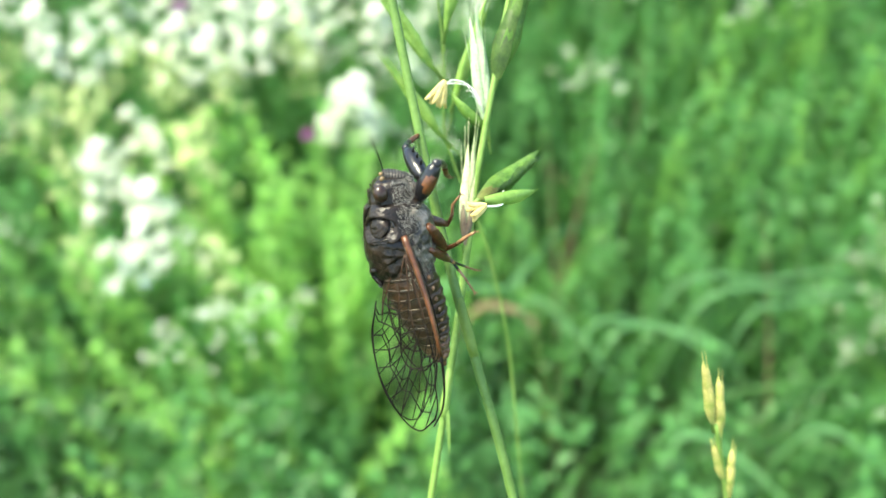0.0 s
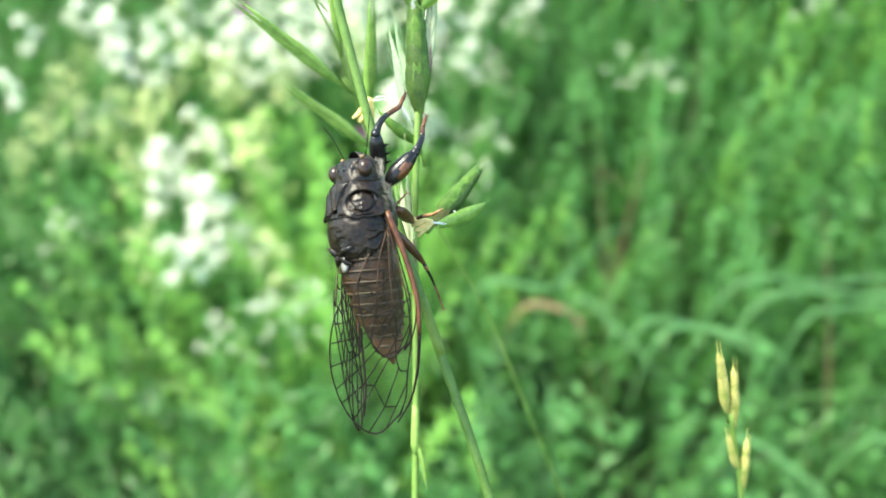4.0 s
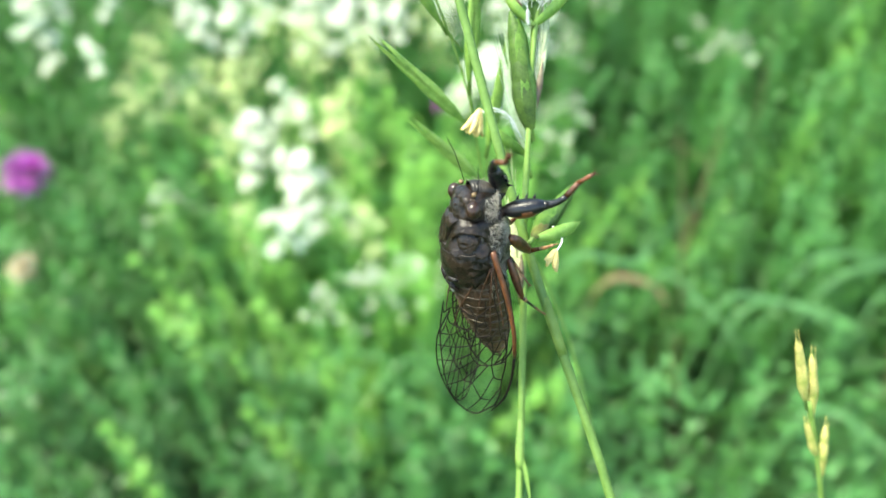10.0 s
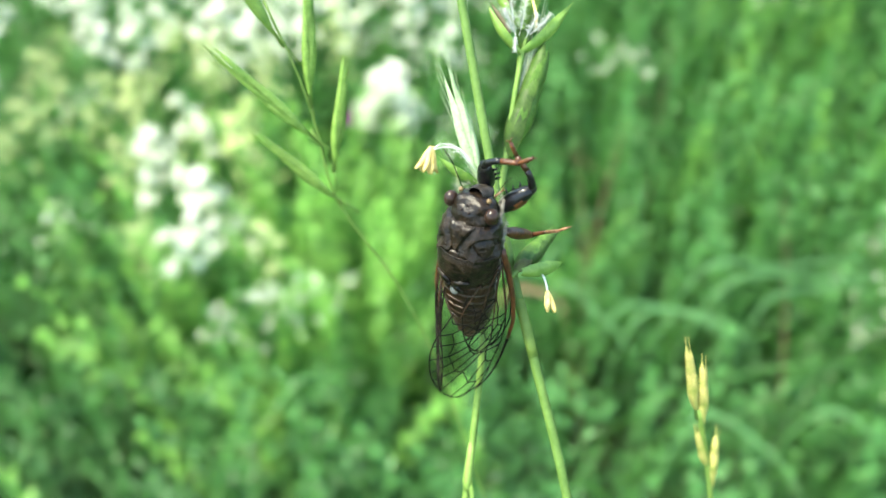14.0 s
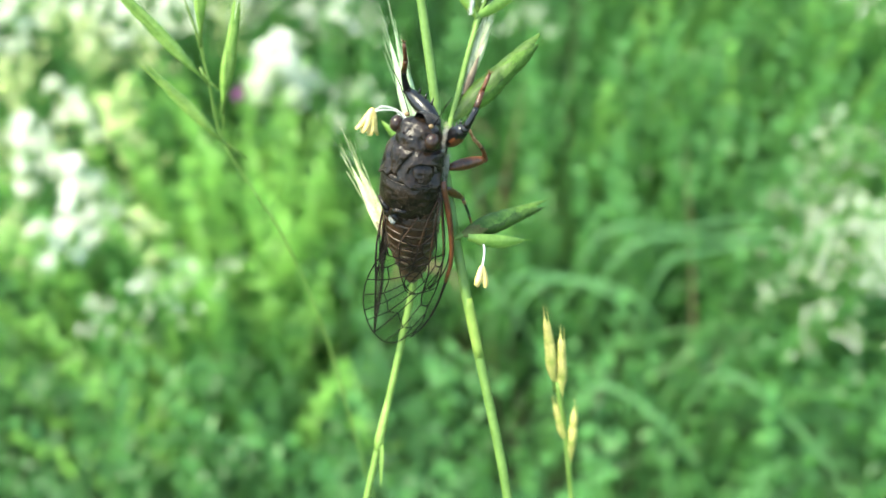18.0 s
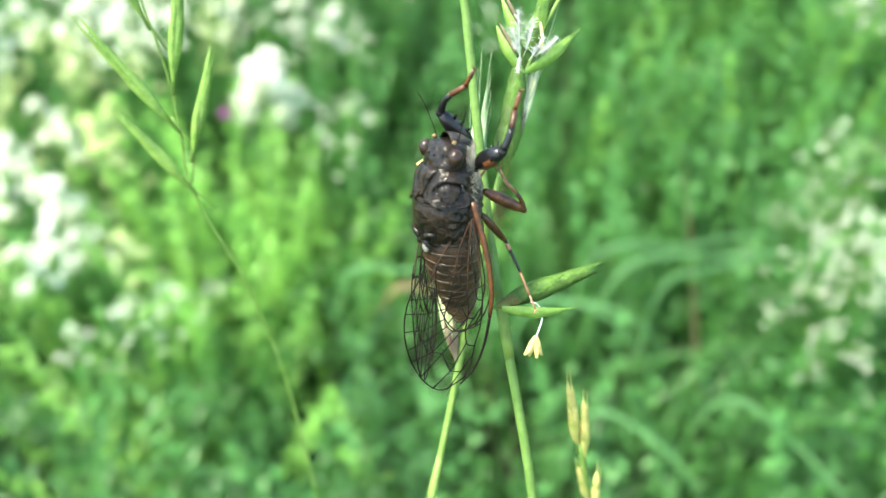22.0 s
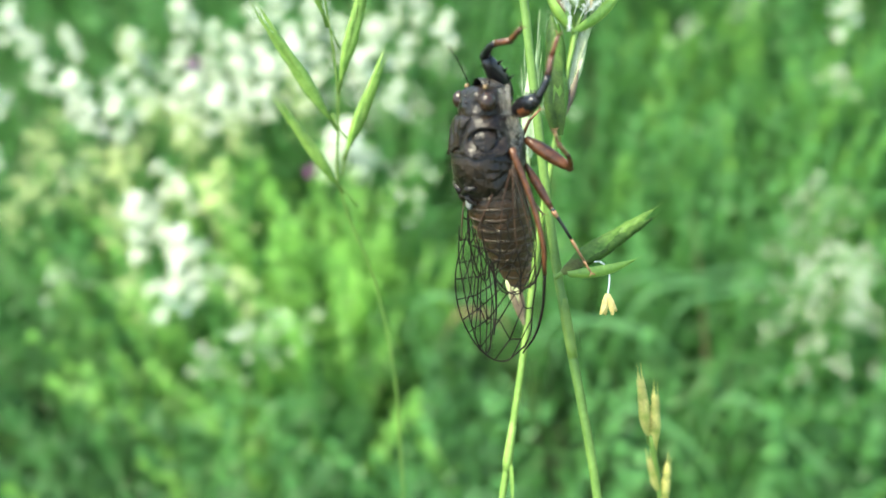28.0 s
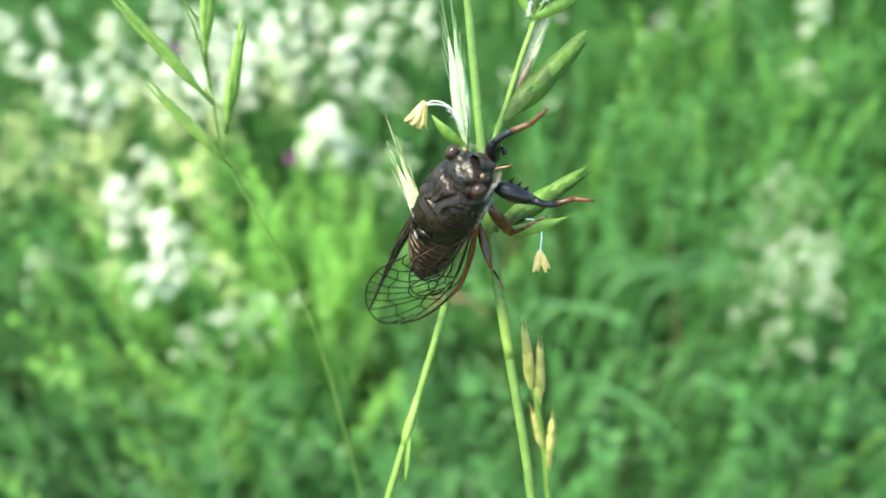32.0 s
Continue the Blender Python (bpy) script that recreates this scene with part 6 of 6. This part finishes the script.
FARGRASS_ROWS = [
    (0, 0.00124, 0.13357, 0.94146, -8.67, -5.60, 3.51), (0.5, 0.01387, 0.13486, 0.93825, -7.38, -7.72, 6.89),
    (1, -0.00014, 0.13599, 0.93834, -7.05, -10.68, 10.21), (1.5, -0.00656, 0.13542, 0.94242, -8.23, -17.79, 15.15),
    (2, -0.01846, 0.13448, 0.94327, -9.09, -22.01, 17.46), (2.5, -0.01512, 0.13704, 0.94499, -7.65, -20.42, 16.54),
    (3, -0.01830, 0.13399, 0.94564, -6.37, -19.27, 15.95), (3.5, -0.01374, 0.12913, 0.94028, -5.58, -18.46, 16.63),
    (4, -0.00665, 0.12565, 0.93691, -5.17, -16.96, 16.75), (4.5, 0.00482, 0.12193, 0.93298, -4.68, -14.61, 16.33),
    (5, 0.01548, 0.11849, 0.93002, -4.33, -12.44, 15.82), (5.5, 0.02017, 0.11553, 0.92976, -4.22, -11.51, 15.59),
    (6, -0.02476, 0.11974, 0.96383, -7.66, -12.23, 15.03), (6.5, -0.07004, 0.11542, 0.96784, -9.80, -18.12, 17.59),
    (7, -0.09890, 0.10269, 0.97731, -11.85, -21.03, 21.62), (7.5, -0.08068, 0.10585, 0.97392, -10.80, -17.86, 21.55),
    (8, -0.07740, 0.09735, 0.97533, -9.99, -16.63, 20.17), (8.5, -0.07231, 0.10602, 0.97551, -12.12, -18.12, 21.72),
    (9, -0.06555, 0.10520, 0.97409, -12.71, -18.99, 22.67), (9.5, -0.06021, 0.10489, 0.97167, -8.97, -16.32, 20.29),
    (10, -0.06949, 0.10204, 0.97419, -4.71, -12.84, 16.17), (10.5, -0.05827, 0.10432, 0.97607, -6.82, -11.53, 14.79),
    (11, -0.06604, 0.10956, 0.97938, -9.28, -11.39, 12.47), (11.5, -0.06381, 0.10831, 0.98126, -9.99, -11.36, 11.10),
    (12, -0.05474, 0.10574, 0.97934, -10.71, -10.59, 9.91), (12.5, -0.05028, 0.10891, 0.97658, -9.23, -12.16, 10.63),
    (13, -0.04400, 0.11078, 0.98011, -8.55, -13.29, 11.64), (13.5, -0.04513, 0.10702, 0.97978, -7.86, -11.05, 9.63),
    (14, -0.03920, 0.10714, 0.97926, -8.55, -12.87, 11.30), (14.5, -0.02847, 0.10770, 0.97790, -9.75, -15.24, 13.71),
    (15, -0.01583, 0.10865, 0.97583, -11.01, -17.11, 15.76), (15.5, -0.00420, 0.11000, 0.97314, -11.80, -17.70, 16.50),
    (16, 0.00722, 0.12174, 0.97281, -12.03, -17.16, 15.10), (16.5, 0.02328, 0.13351, 0.97182, -10.04, -11.82, 11.03),
    (17, 0.03816, 0.14143, 0.96868, -8.46, -6.69, 6.57), (17.5, 0.03968, 0.14139, 0.96614, -8.84, -5.86, 5.67),
    (18, 0.04274, 0.14098, 0.97198, -9.72, -5.37, 5.58), (18.5, 0.04608, 0.14254, 0.97459, -10.63, -4.53, 5.07),
    (19, 0.04449, 0.14500, 0.96918, -10.62, -4.13, 4.89), (19.5, 0.04848, 0.14612, 0.96524, -10.83, -1.27, 2.39),
    (20, 0.05009, 0.14455, 0.96587, -11.40, 1.67, -0.29), (20.5, 0.04931, 0.14790, 0.96415, -11.05, 1.68, -0.04),
    (21, 0.05349, 0.15401, 0.96222, -10.95, 1.36, 0.15), (21.5, 0.05036, 0.15686, 0.96100, -11.96, -0.91, 1.89),
    (22, 0.04582, 0.15891, 0.95546, -12.03, -2.85, 3.56), (22.5, 0.04843, 0.12722, 0.98042, -10.26, -0.97, 1.99),
    (23, 0.04465, 0.08515, 1.01710, -7.54, 1.59, 0.04), (23.5, 0.04353, 0.08867, 1.02069, -6.76, 0.88, 1.85),
    (24, 0.04320, 0.09103, 1.02124, -6.44, -0.05, 3.44), (24.5, 0.04010, 0.08975, 1.01614, -6.69, -2.01, 5.10),
    (25, 0.03344, 0.08689, 1.01241, -7.19, -4.10, 6.60), (25.5, 0.03317, 0.08767, 1.01162, -7.34, -4.24, 6.72),
    (26, 0.02641, 0.08861, 1.00926, -7.02, -2.86, 5.49), (26.5, 0.01359, 0.08990, 1.00614, -6.35, 0.52, 2.72),
    (27, 0.00128, 0.09106, 1.00332, -5.91, 4.12, -0.23), (27.5, -0.00395, 0.09155, 1.00189, -5.77, 5.76, -1.74),
    (28, 0.02353, 0.02713, 1.05453, -6.51, 3.14, -0.16), (28.5, 0.00982, 0.00860, 1.05368, -5.64, -0.71, 2.67),
    (29, 0.00978, 0.00212, 1.04982, -5.31, -4.32, 5.33), (29.5, 0.00985, 0.00170, 1.05283, -5.02, -7.19, 6.72),
    (30, 0.01302, 0.00249, 1.05350, -4.69, -8.68, 7.77), (30.5, 0.01191, 0.00304, 1.05402, -4.14, -6.01, 6.00),
    (31, 0.00707, 0.00792, 1.05634, -4.69, -5.19, 4.77), (31.5, 0.00423, 0.01007, 1.05645, -6.28, -4.91, 3.77),
    (32, -0.00121, 0.01125, 1.06179, -8.23, -4.93, 2.95),
]
SPIKE_ROWS = [
    (0, 0.04504, 0.09882, 0.91792, -7.69, -11.66, 7.41), (0.5, 0.06622, 0.10314, 0.91609, -7.36, -12.52, 9.97),
    (1, 0.05925, 0.10555, 0.91630, -7.85, -12.67, 11.53), (1.5, 0.05144, 0.10428, 0.91963, -7.69, -11.28, 10.69),
    (2, 0.03711, 0.10217, 0.91986, -7.29, -10.13, 9.16), (2.5, 0.04444, 0.10438, 0.92117, -7.83, -10.79, 9.75),
    (3, 0.04605, 0.10179, 0.92147, -7.86, -11.39, 10.45), (3.5, 0.05085, 0.09870, 0.91509, -7.16, -10.58, 11.34),
    (4, 0.05545, 0.09778, 0.91357, -6.87, -10.20, 12.32), (4.5, 0.06121, 0.09668, 0.91263, -6.66, -10.08, 13.43),
    (5, 0.06612, 0.09517, 0.91251, -6.54, -10.10, 14.35), (5.5, 0.06821, 0.09296, 0.91354, -6.50, -10.15, 14.74),
    (6, 0.02542, 0.09564, 0.95044, -9.46, -9.24, 12.90), (6.5, -0.00666, 0.08949, 0.95293, -9.95, -10.52, 11.92),
    (7, -0.02247, 0.07705, 0.95949, -10.65, -10.55, 13.44), (7.5, -0.01130, 0.08112, 0.95550, -11.26, -11.02, 16.19),
    (8, -0.01807, 0.07205, 0.95861, -11.57, -12.94, 17.27), (8.5, -0.01282, 0.08156, 0.96078, -12.83, -13.97, 18.29),
    (9, -0.00411, 0.08273, 0.96146, -13.11, -14.40, 18.83), (9.5, -0.00307, 0.08157, 0.95897, -12.88, -12.90, 17.51),
    (10, -0.01550, 0.07738, 0.96129, -12.29, -11.88, 15.42), (10.5, -0.00304, 0.07880, 0.96213, -12.27, -12.28, 15.38),
    (11, -0.00871, 0.08212, 0.96584, -12.85, -13.59, 14.20), (11.5, -0.00543, 0.08148, 0.97011, -12.92, -14.02, 13.21),
    (12, 0.00303, 0.07982, 0.97032, -12.99, -13.64, 12.31), (12.5, 0.00804, 0.08215, 0.96619, -11.91, -12.72, 11.06),
    (13, 0.01457, 0.08308, 0.96845, -11.73, -11.30, 10.11), (13.5, 0.01598, 0.07984, 0.96918, -11.52, -10.83, 9.46),
    (14, 0.02350, 0.08026, 0.96857, -11.35, -10.21, 9.26), (14.5, 0.03565, 0.08156, 0.96719, -11.15, -9.47, 9.28),
    (15, 0.04943, 0.08336, 0.96522, -10.98, -8.72, 9.29), (15.5, 0.06185, 0.08530, 0.96280, -10.90, -8.06, 9.08),
    (16, 0.07320, 0.09588, 0.96258, -11.29, -7.65, 7.77), (16.5, 0.08522, 0.10432, 0.95789, -11.42, -6.10, 6.66),
    (17, 0.09642, 0.10873, 0.95162, -11.43, -5.14, 5.38), (17.5, 0.09838, 0.10832, 0.94999, -12.07, -4.68, 4.75),
    (18, 0.10146, 0.10775, 0.95606, -12.66, -4.06, 4.52), (18.5, 0.10509, 0.10869, 0.95791, -12.89, -3.63, 4.34),
    (19, 0.10450, 0.11070, 0.95136, -12.64, -3.41, 4.31), (19.5, 0.10816, 0.11196, 0.94775, -12.55, -3.50, 4.17),
    (20, 0.10931, 0.11065, 0.94925, -12.67, -3.80, 4.07), (20.5, 0.10913, 0.11354, 0.94630, -12.48, -4.03, 4.46),
    (21, 0.11330, 0.11792, 0.94217, -12.61, -4.17, 4.49), (21.5, 0.11518, 0.12085, 0.94112, -12.95, -4.17, 4.46),
    (22, 0.11403, 0.12452, 0.93630, -12.31, -4.00, 4.44), (22.5, 0.11239, 0.09238, 0.95988, -11.80, -3.90, 4.15),
    (23, 0.10259, 0.05008, 0.99438, -10.15, -3.50, 3.53), (23.5, 0.10075, 0.05366, 0.99475, -9.04, -3.41, 4.67),
    (24, 0.10211, 0.05613, 0.99293, -8.34, -3.48, 5.64), (24.5, 0.10157, 0.05733, 0.99064, -8.08, -2.87, 5.65),
    (25, 0.09753, 0.05673, 0.98994, -7.97, -2.46, 5.55), (25.5, 0.09814, 0.05694, 0.98899, -8.52, -2.62, 5.65),
    (26, 0.09175, 0.05741, 0.98671, -8.76, -2.75, 5.42), (26.5, 0.07981, 0.05803, 0.98359, -8.96, -2.95, 5.03),
    (27, 0.06837, 0.05848, 0.98077, -9.13, -3.16, 4.63), (27.5, 0.06350, 0.05847, 0.97943, -9.30, -3.31, 4.36),
    (28, 0.07524, -0.00536, 1.03423, -9.14, -5.46, 5.67), (28.5, 0.06968, -0.02218, 1.03351, -7.85, -4.24, 4.94),
    (29, 0.07733, -0.02700, 1.02965, -6.87, -2.90, 4.46), (29.5, 0.07558, -0.02783, 1.03269, -6.68, -3.37, 4.37),
    (30, 0.07579, -0.02771, 1.03269, -6.77, -3.84, 4.75), (30.5, 0.07297, -0.02770, 1.03320, -7.00, -3.75, 4.57),
    (31, 0.06590, -0.02388, 1.03616, -7.58, -3.95, 3.96), (31.5, 0.06067, -0.02223, 1.03800, -8.15, -3.59, 2.88),
    (32, 0.05237, -0.02106, 1.04571, -8.79, -3.58, 2.00),
]
LEG_ROWS = {
    "fl": [
        (0, -0.7, -23.8, -6.7, -55.8, -52.5, 93.4), (1, -11.1, -24.7, -8.8, -16.2, -26.2, 42.4),
        (2, -17.8, -15.4, -7.9, 7.5, -37.4, 29.4), (3, 21.3, 27.2, 17.0, -66.4, -25.9, 67.5),
        (6, -51.3, 62.6, -44.4, -12.7, -44.7, 20.2), (7, -0.9, 75.0, -7.1, 8.3, -49.9, 1.3),
        (8, 16.1, 57.3, 17.6, 29.6, -38.1, -22.6), (9, 54.8, 59.9, 61.2, 37.4, -43.3, -26.3),
        (10, 22.7, 49.3, 28.3, 33.0, -31.9, -27.1), (11, 16.0, 42.2, 20.8, 11.6, -38.4, -5.2),
        (12, 8.5, 24.7, 10.6, -1.9, -23.2, 2.2), (13, 21.8, 27.2, 19.7, 8.8, -11.3, -15.8),
        (16, 3.9, 20.2, 12.7, 29.0, -10.4, -33.8), (17, 3.6, -9.4, -3.2, 25.8, -17.4, -37.6),
        (18, 0.2, -45.7, -21.2, 9.7, 23.8, -36.2), (19, -54.8, -34.9, -13.1, -0.9, 12.9, 22.2),
        (20, 18.1, -21.2, -5.6, 2.2, -2.6, -11.2), (21, 24.7, 5.1, 10.7, 7.8, 10.4, -18.7),
        (22, 23.6, 10.1, 13.0, -1.6, -8.4, -9.7), (23, 23.7, 15.4, 15.8, 24.4, -7.2, -8.7),
        (24, 17.1, 6.7, 9.6, 8.2, 13.0, -24.9), (25, 19.9, 20.2, 21.6, 23.1, -3.2, -21.0),
        (28, 21.4, 26.2, 24.0, 5.0, -3.6, -35.0), (29, -9.6, -7.9, -11.5, -13.2, 24.6, -7.6),
        (30, 47.9, -12.9, 31.6, -5.3, -11.0, 13.4), (31, 15.5, 19.2, 34.8, 18.4, -20.7, -15.9),
        (32, 21.0, 14.8, 38.0, -1.6, -25.9, 10.4),
    ],
    "fr": [
        (0, -21.5, -36.2, 38.0, -47.5, -35.1, 27.4), (1, 4.9, -2.2, -14.3, -7.0, 7.7, -11.3),
        (2, -14.2, -42.9, 24.9, -17.2, 66.3, -44.4), (3, -11.0, -33.0, 21.9, -22.1, 40.5, -35.6),
        (6, -32.6, -12.8, 57.0, -11.6, 5.1, -11.1), (7, -16.4, 2.3, 26.4, -42.2, 3.8, -16.4),
        (8, -10.3, -3.0, 20.1, -27.8, 12.1, -21.1), (9, 3.6, -0.0, -10.8, -63.3, 35.9, -59.3),
        (10, -16.8, 4.6, 48.1, 4.1, 49.3, -34.3), (11, -6.2, 4.7, 19.5, -4.9, 44.3, -30.3),
        (12, -34.1, -23.3, 64.4, 4.8, 46.4, -16.5), (13, -8.9, -35.6, 13.4, 27.4, 34.0, -12.8),
        (16, -8.3, -11.2, 20.4, 57.3, -24.6, -16.3), (17, -14.6, -22.2, 24.7, 81.1, 6.9, -5.6),
        (17.5, -2.1, -26.0, -0.1, 35.2, 14.5, -9.0), (18, 6.0, -24.5, -20.1, -9.7, 13.7, -16.1),
        (19, 7.2, -22.7, -21.4, -5.2, 4.8, -10.8), (20, 6.4, -19.5, -19.9, -14.2, -4.2, -7.3),
        (21, 9.6, -13.7, -18.2, -37.5, -18.9, 19.7), (22, -2.3, -11.3, -4.4, 4.0, 12.5, -12.4),
        (23, -0.1, -20.0, -10.6, 0.1, 25.4, -13.9), (24, 1.0, -14.6, -12.6, -1.4, 29.6, -19.9),
        (25, -2.9, -11.0, -11.2, 21.2, 53.8, 0.8), (28, -7.3, 1.2, -10.2, 7.0, 11.8, 2.4),
        (29, -28.1, -38.3, 35.8, 4.9, 68.2, -19.6), (30, -8.8, -42.8, 26.3, -10.2, 30.6, -27.6),
        (31, -8.6, -29.7, 29.5, -3.9, 12.9, -20.3), (32, -5.8, 6.4, 31.1, -11.1, 48.6, -27.6),
    ],
    "mr": [
        (0, 10.9, 60.4, 57.3, 29.9, 9.6, 2.8), (1, 43.4, 8.3, 78.4, 55.9, 19.1, 9.6),
        (2, 45.0, -3.7, 72.0, 55.0, 2.3, 5.7), (3, 40.0, 2.0, 65.2, 69.2, 18.7, 13.2),
        (7, 56.4, 63.1, 90.8, 24.7, 1.2, 2.3), (8, 41.4, 42.7, 81.8, 44.7, 24.8, 7.4),
        (9, 20.4, 48.6, 63.2, 99.6, 7.8, 15.5), (10, 10.7, 39.4, 45.8, 41.0, 12.9, 5.1),
        (11, -6.6, 34.3, 22.4, 52.6, 38.1, 12.5), (13, 0.5, 21.5, 21.0, 35.9, 49.8, 6.0),
        (17, 53.6, -34.5, 0.1, 39.0, -5.2, 3.3), (18, 32.8, -13.2, 25.4, 19.7, -0.2, 1.9),
        (19, 18.7, 3.6, 25.0, 17.7, -23.9, 4.4), (20, 10.1, 10.0, 20.3, 18.1, -24.9, 4.4),
        (21, 9.9, 5.1, 20.0, 40.5, -6.8, 3.2), (22, 9.8, 4.1, 18.1, 38.4, -12.3, 2.8),
        (23, 1.3, 6.1, 11.4, 46.5, -7.0, 3.4), (24, 1.3, -3.4, 4.1, 49.5, 11.4, 6.6),
        (25, -5.3, -9.6, 0.3, 56.0, 24.5, 10.9), (28, -10.9, -5.6, 3.9, 69.2, 29.5, 17.0),
        (29, -2.8, 7.6, 13.0, 45.6, 38.6, 9.5), (29.5, -15.1, 9.8, 4.5, -19.5, 55.3, -27.5),
        (30, -18.0, -18.4, -8.1, -84.4, 38.5, -64.4), (31, -8.6, -3.8, 13.8, -59.5, 49.2, -52.6),
        (32, -9.1, -2.4, 16.3, 29.7, 28.2, 2.7),
    ],
    "hr": [
        (0, 53.4, 51.9, 74.3, 10.4, -23.3, -10.7), (2, 41.6, 17.3, 46.9, -4.0, -22.6, -8.3),
        (3, 31.9, 16.3, 36.0, -2.3, -7.0, -2.7), (8, 11.7, 48.4, 21.4, 21.0, -30.2, -17.0),
        (9, 5.1, 36.6, 19.2, 17.7, -13.6, -6.1), (11, -19.3, 14.5, -8.0, 35.3, 13.2, 14.3),
        (13, -13.4, 17.9, -2.6, 17.7, 2.5, 3.2), (18, 35.8, 16.6, 34.8, -21.2, -26.7, -7.0),
        (19, 23.6, 23.1, 26.2, -15.6, -35.2, -10.1), (20, 16.7, 25.6, 21.5, -11.5, -41.7, -13.2),
        (21, 20.2, 11.0, 23.9, -38.0, -37.1, -4.7), (22, 19.5, 20.0, 24.5, -36.8, -56.4, -6.1),
        (24, -6.1, -2.8, -4.3, -21.2, -57.0, -13.8), (25, -11.6, 1.5, -1.3, 3.5, -28.9, -12.2),
        (28, -11.5, 5.9, 0.8, 14.2, -11.8, -4.9), (29, -9.1, 14.5, -4.2, 6.6, 19.2, 9.2),
        (30, -10.2, 3.8, 17.4, 32.7, 2.3, 5.3), (31, 1.0, 2.6, 25.7, 21.7, -5.3, -1.1),
        (32, -23.8, -30.6, -3.3, 47.4, 13.3, 18.5),
    ],
}


# ---------------------------------------------------------------- what moves
def rows_of(table):
    return [(t, pose(x, y, z, rx, ry, rz)) for t, x, y, z, rx, ry, rz in table]


SWING = [(0, 7), (3, 2), (7, -18), (9, -10), (11, -12), (13, -20), (15, 60), (16, 72), (17, 52), (18, 34), (20, -5), (22, -3), (24, -11), (28, -11), (29, -19), (30, 5), (31, 20), (32, 28)]
UNIT = 0.1214 / 1331
SLIM_SWING = [(0, -8, -300, -5), (13, -10, -300, -8), (16, -44, -262, -40), (18, -44, -262, -38), (19.5, -10, -345, -22), (29, -10, -345, -22), (31, -30, -300, -30), (32, -44, -270, -38)]
PALE_SWING = [(0, 3, -91, -16), (2, 0, -62, -14), (9, 2, -46, -13), (12, -16, -44, -17), (15.5, -41, -71, -27), (18, -41, -71, -27), (19.5, -38, -71, -6), (28, -38, -71, -6),
              (30, -41, -71, -14), (31, -41, -71, -20), (32, -41, -71, -25)]
HANG = [(0, 15, 1), (3, 40, 1), (6, 10, 1), (9, -5, 1), (11, -20, 1), (13, -30, 1), (15.5, -70, 0), (17, -72, 0), (18, -66, 0.2), (20, -60, 1), (24, -60, 1), (32, -62, 1)]


def motions():
    walk(stem, rows_of(STEM_ROWS))
    walk(spike_thing, rows_of(SPIKELET_ROWS))
    walk(panicle, rows_of(PANICLE_ROWS))
    walk(far_grass, rows_of(FARGRASS_ROWS))
    walk(gold_spike, rows_of(SPIKE_ROWS))
    walk(cicada, rows_of(CICADA_ROWS))
    # the loose spikelet of the panicle swings aside as the legs push it
    walk(swinging, [(t, tilted(0.0004, 0.0, a)) for t, a in SWING])
    walk(slim_spikelet, [(t, tilted(x * UNIT, z * UNIT, a)) for t, x, z, a in SLIM_SWING])
    walk(pale_spikelet, [(t, tilted(x * UNIT, z * UNIT, a, 0.0024)) for t, x, z, a in PALE_SWING])
    walk(hanging, [(t, pose(0.0012 * k, -0.0004, 0.0045 * k, 0, a, 0)) for t, a, k in HANG])
    # turns of each leg about its hip, and of its shin about the knee
    for key, table in LEG_ROWS.items():
        femur, shin = legs[key]
        hip, knee = femur.matrix_basis.translation.copy(), shin[0].matrix_basis.translation.copy()
        walk(femur, [(t, pose(*hip, *turn[:3])) for t, *turn in table])
        for piece in shin:
            walk(piece, [(t, pose(*knee, *turn[3:])) for t, *turn in table])


motions()
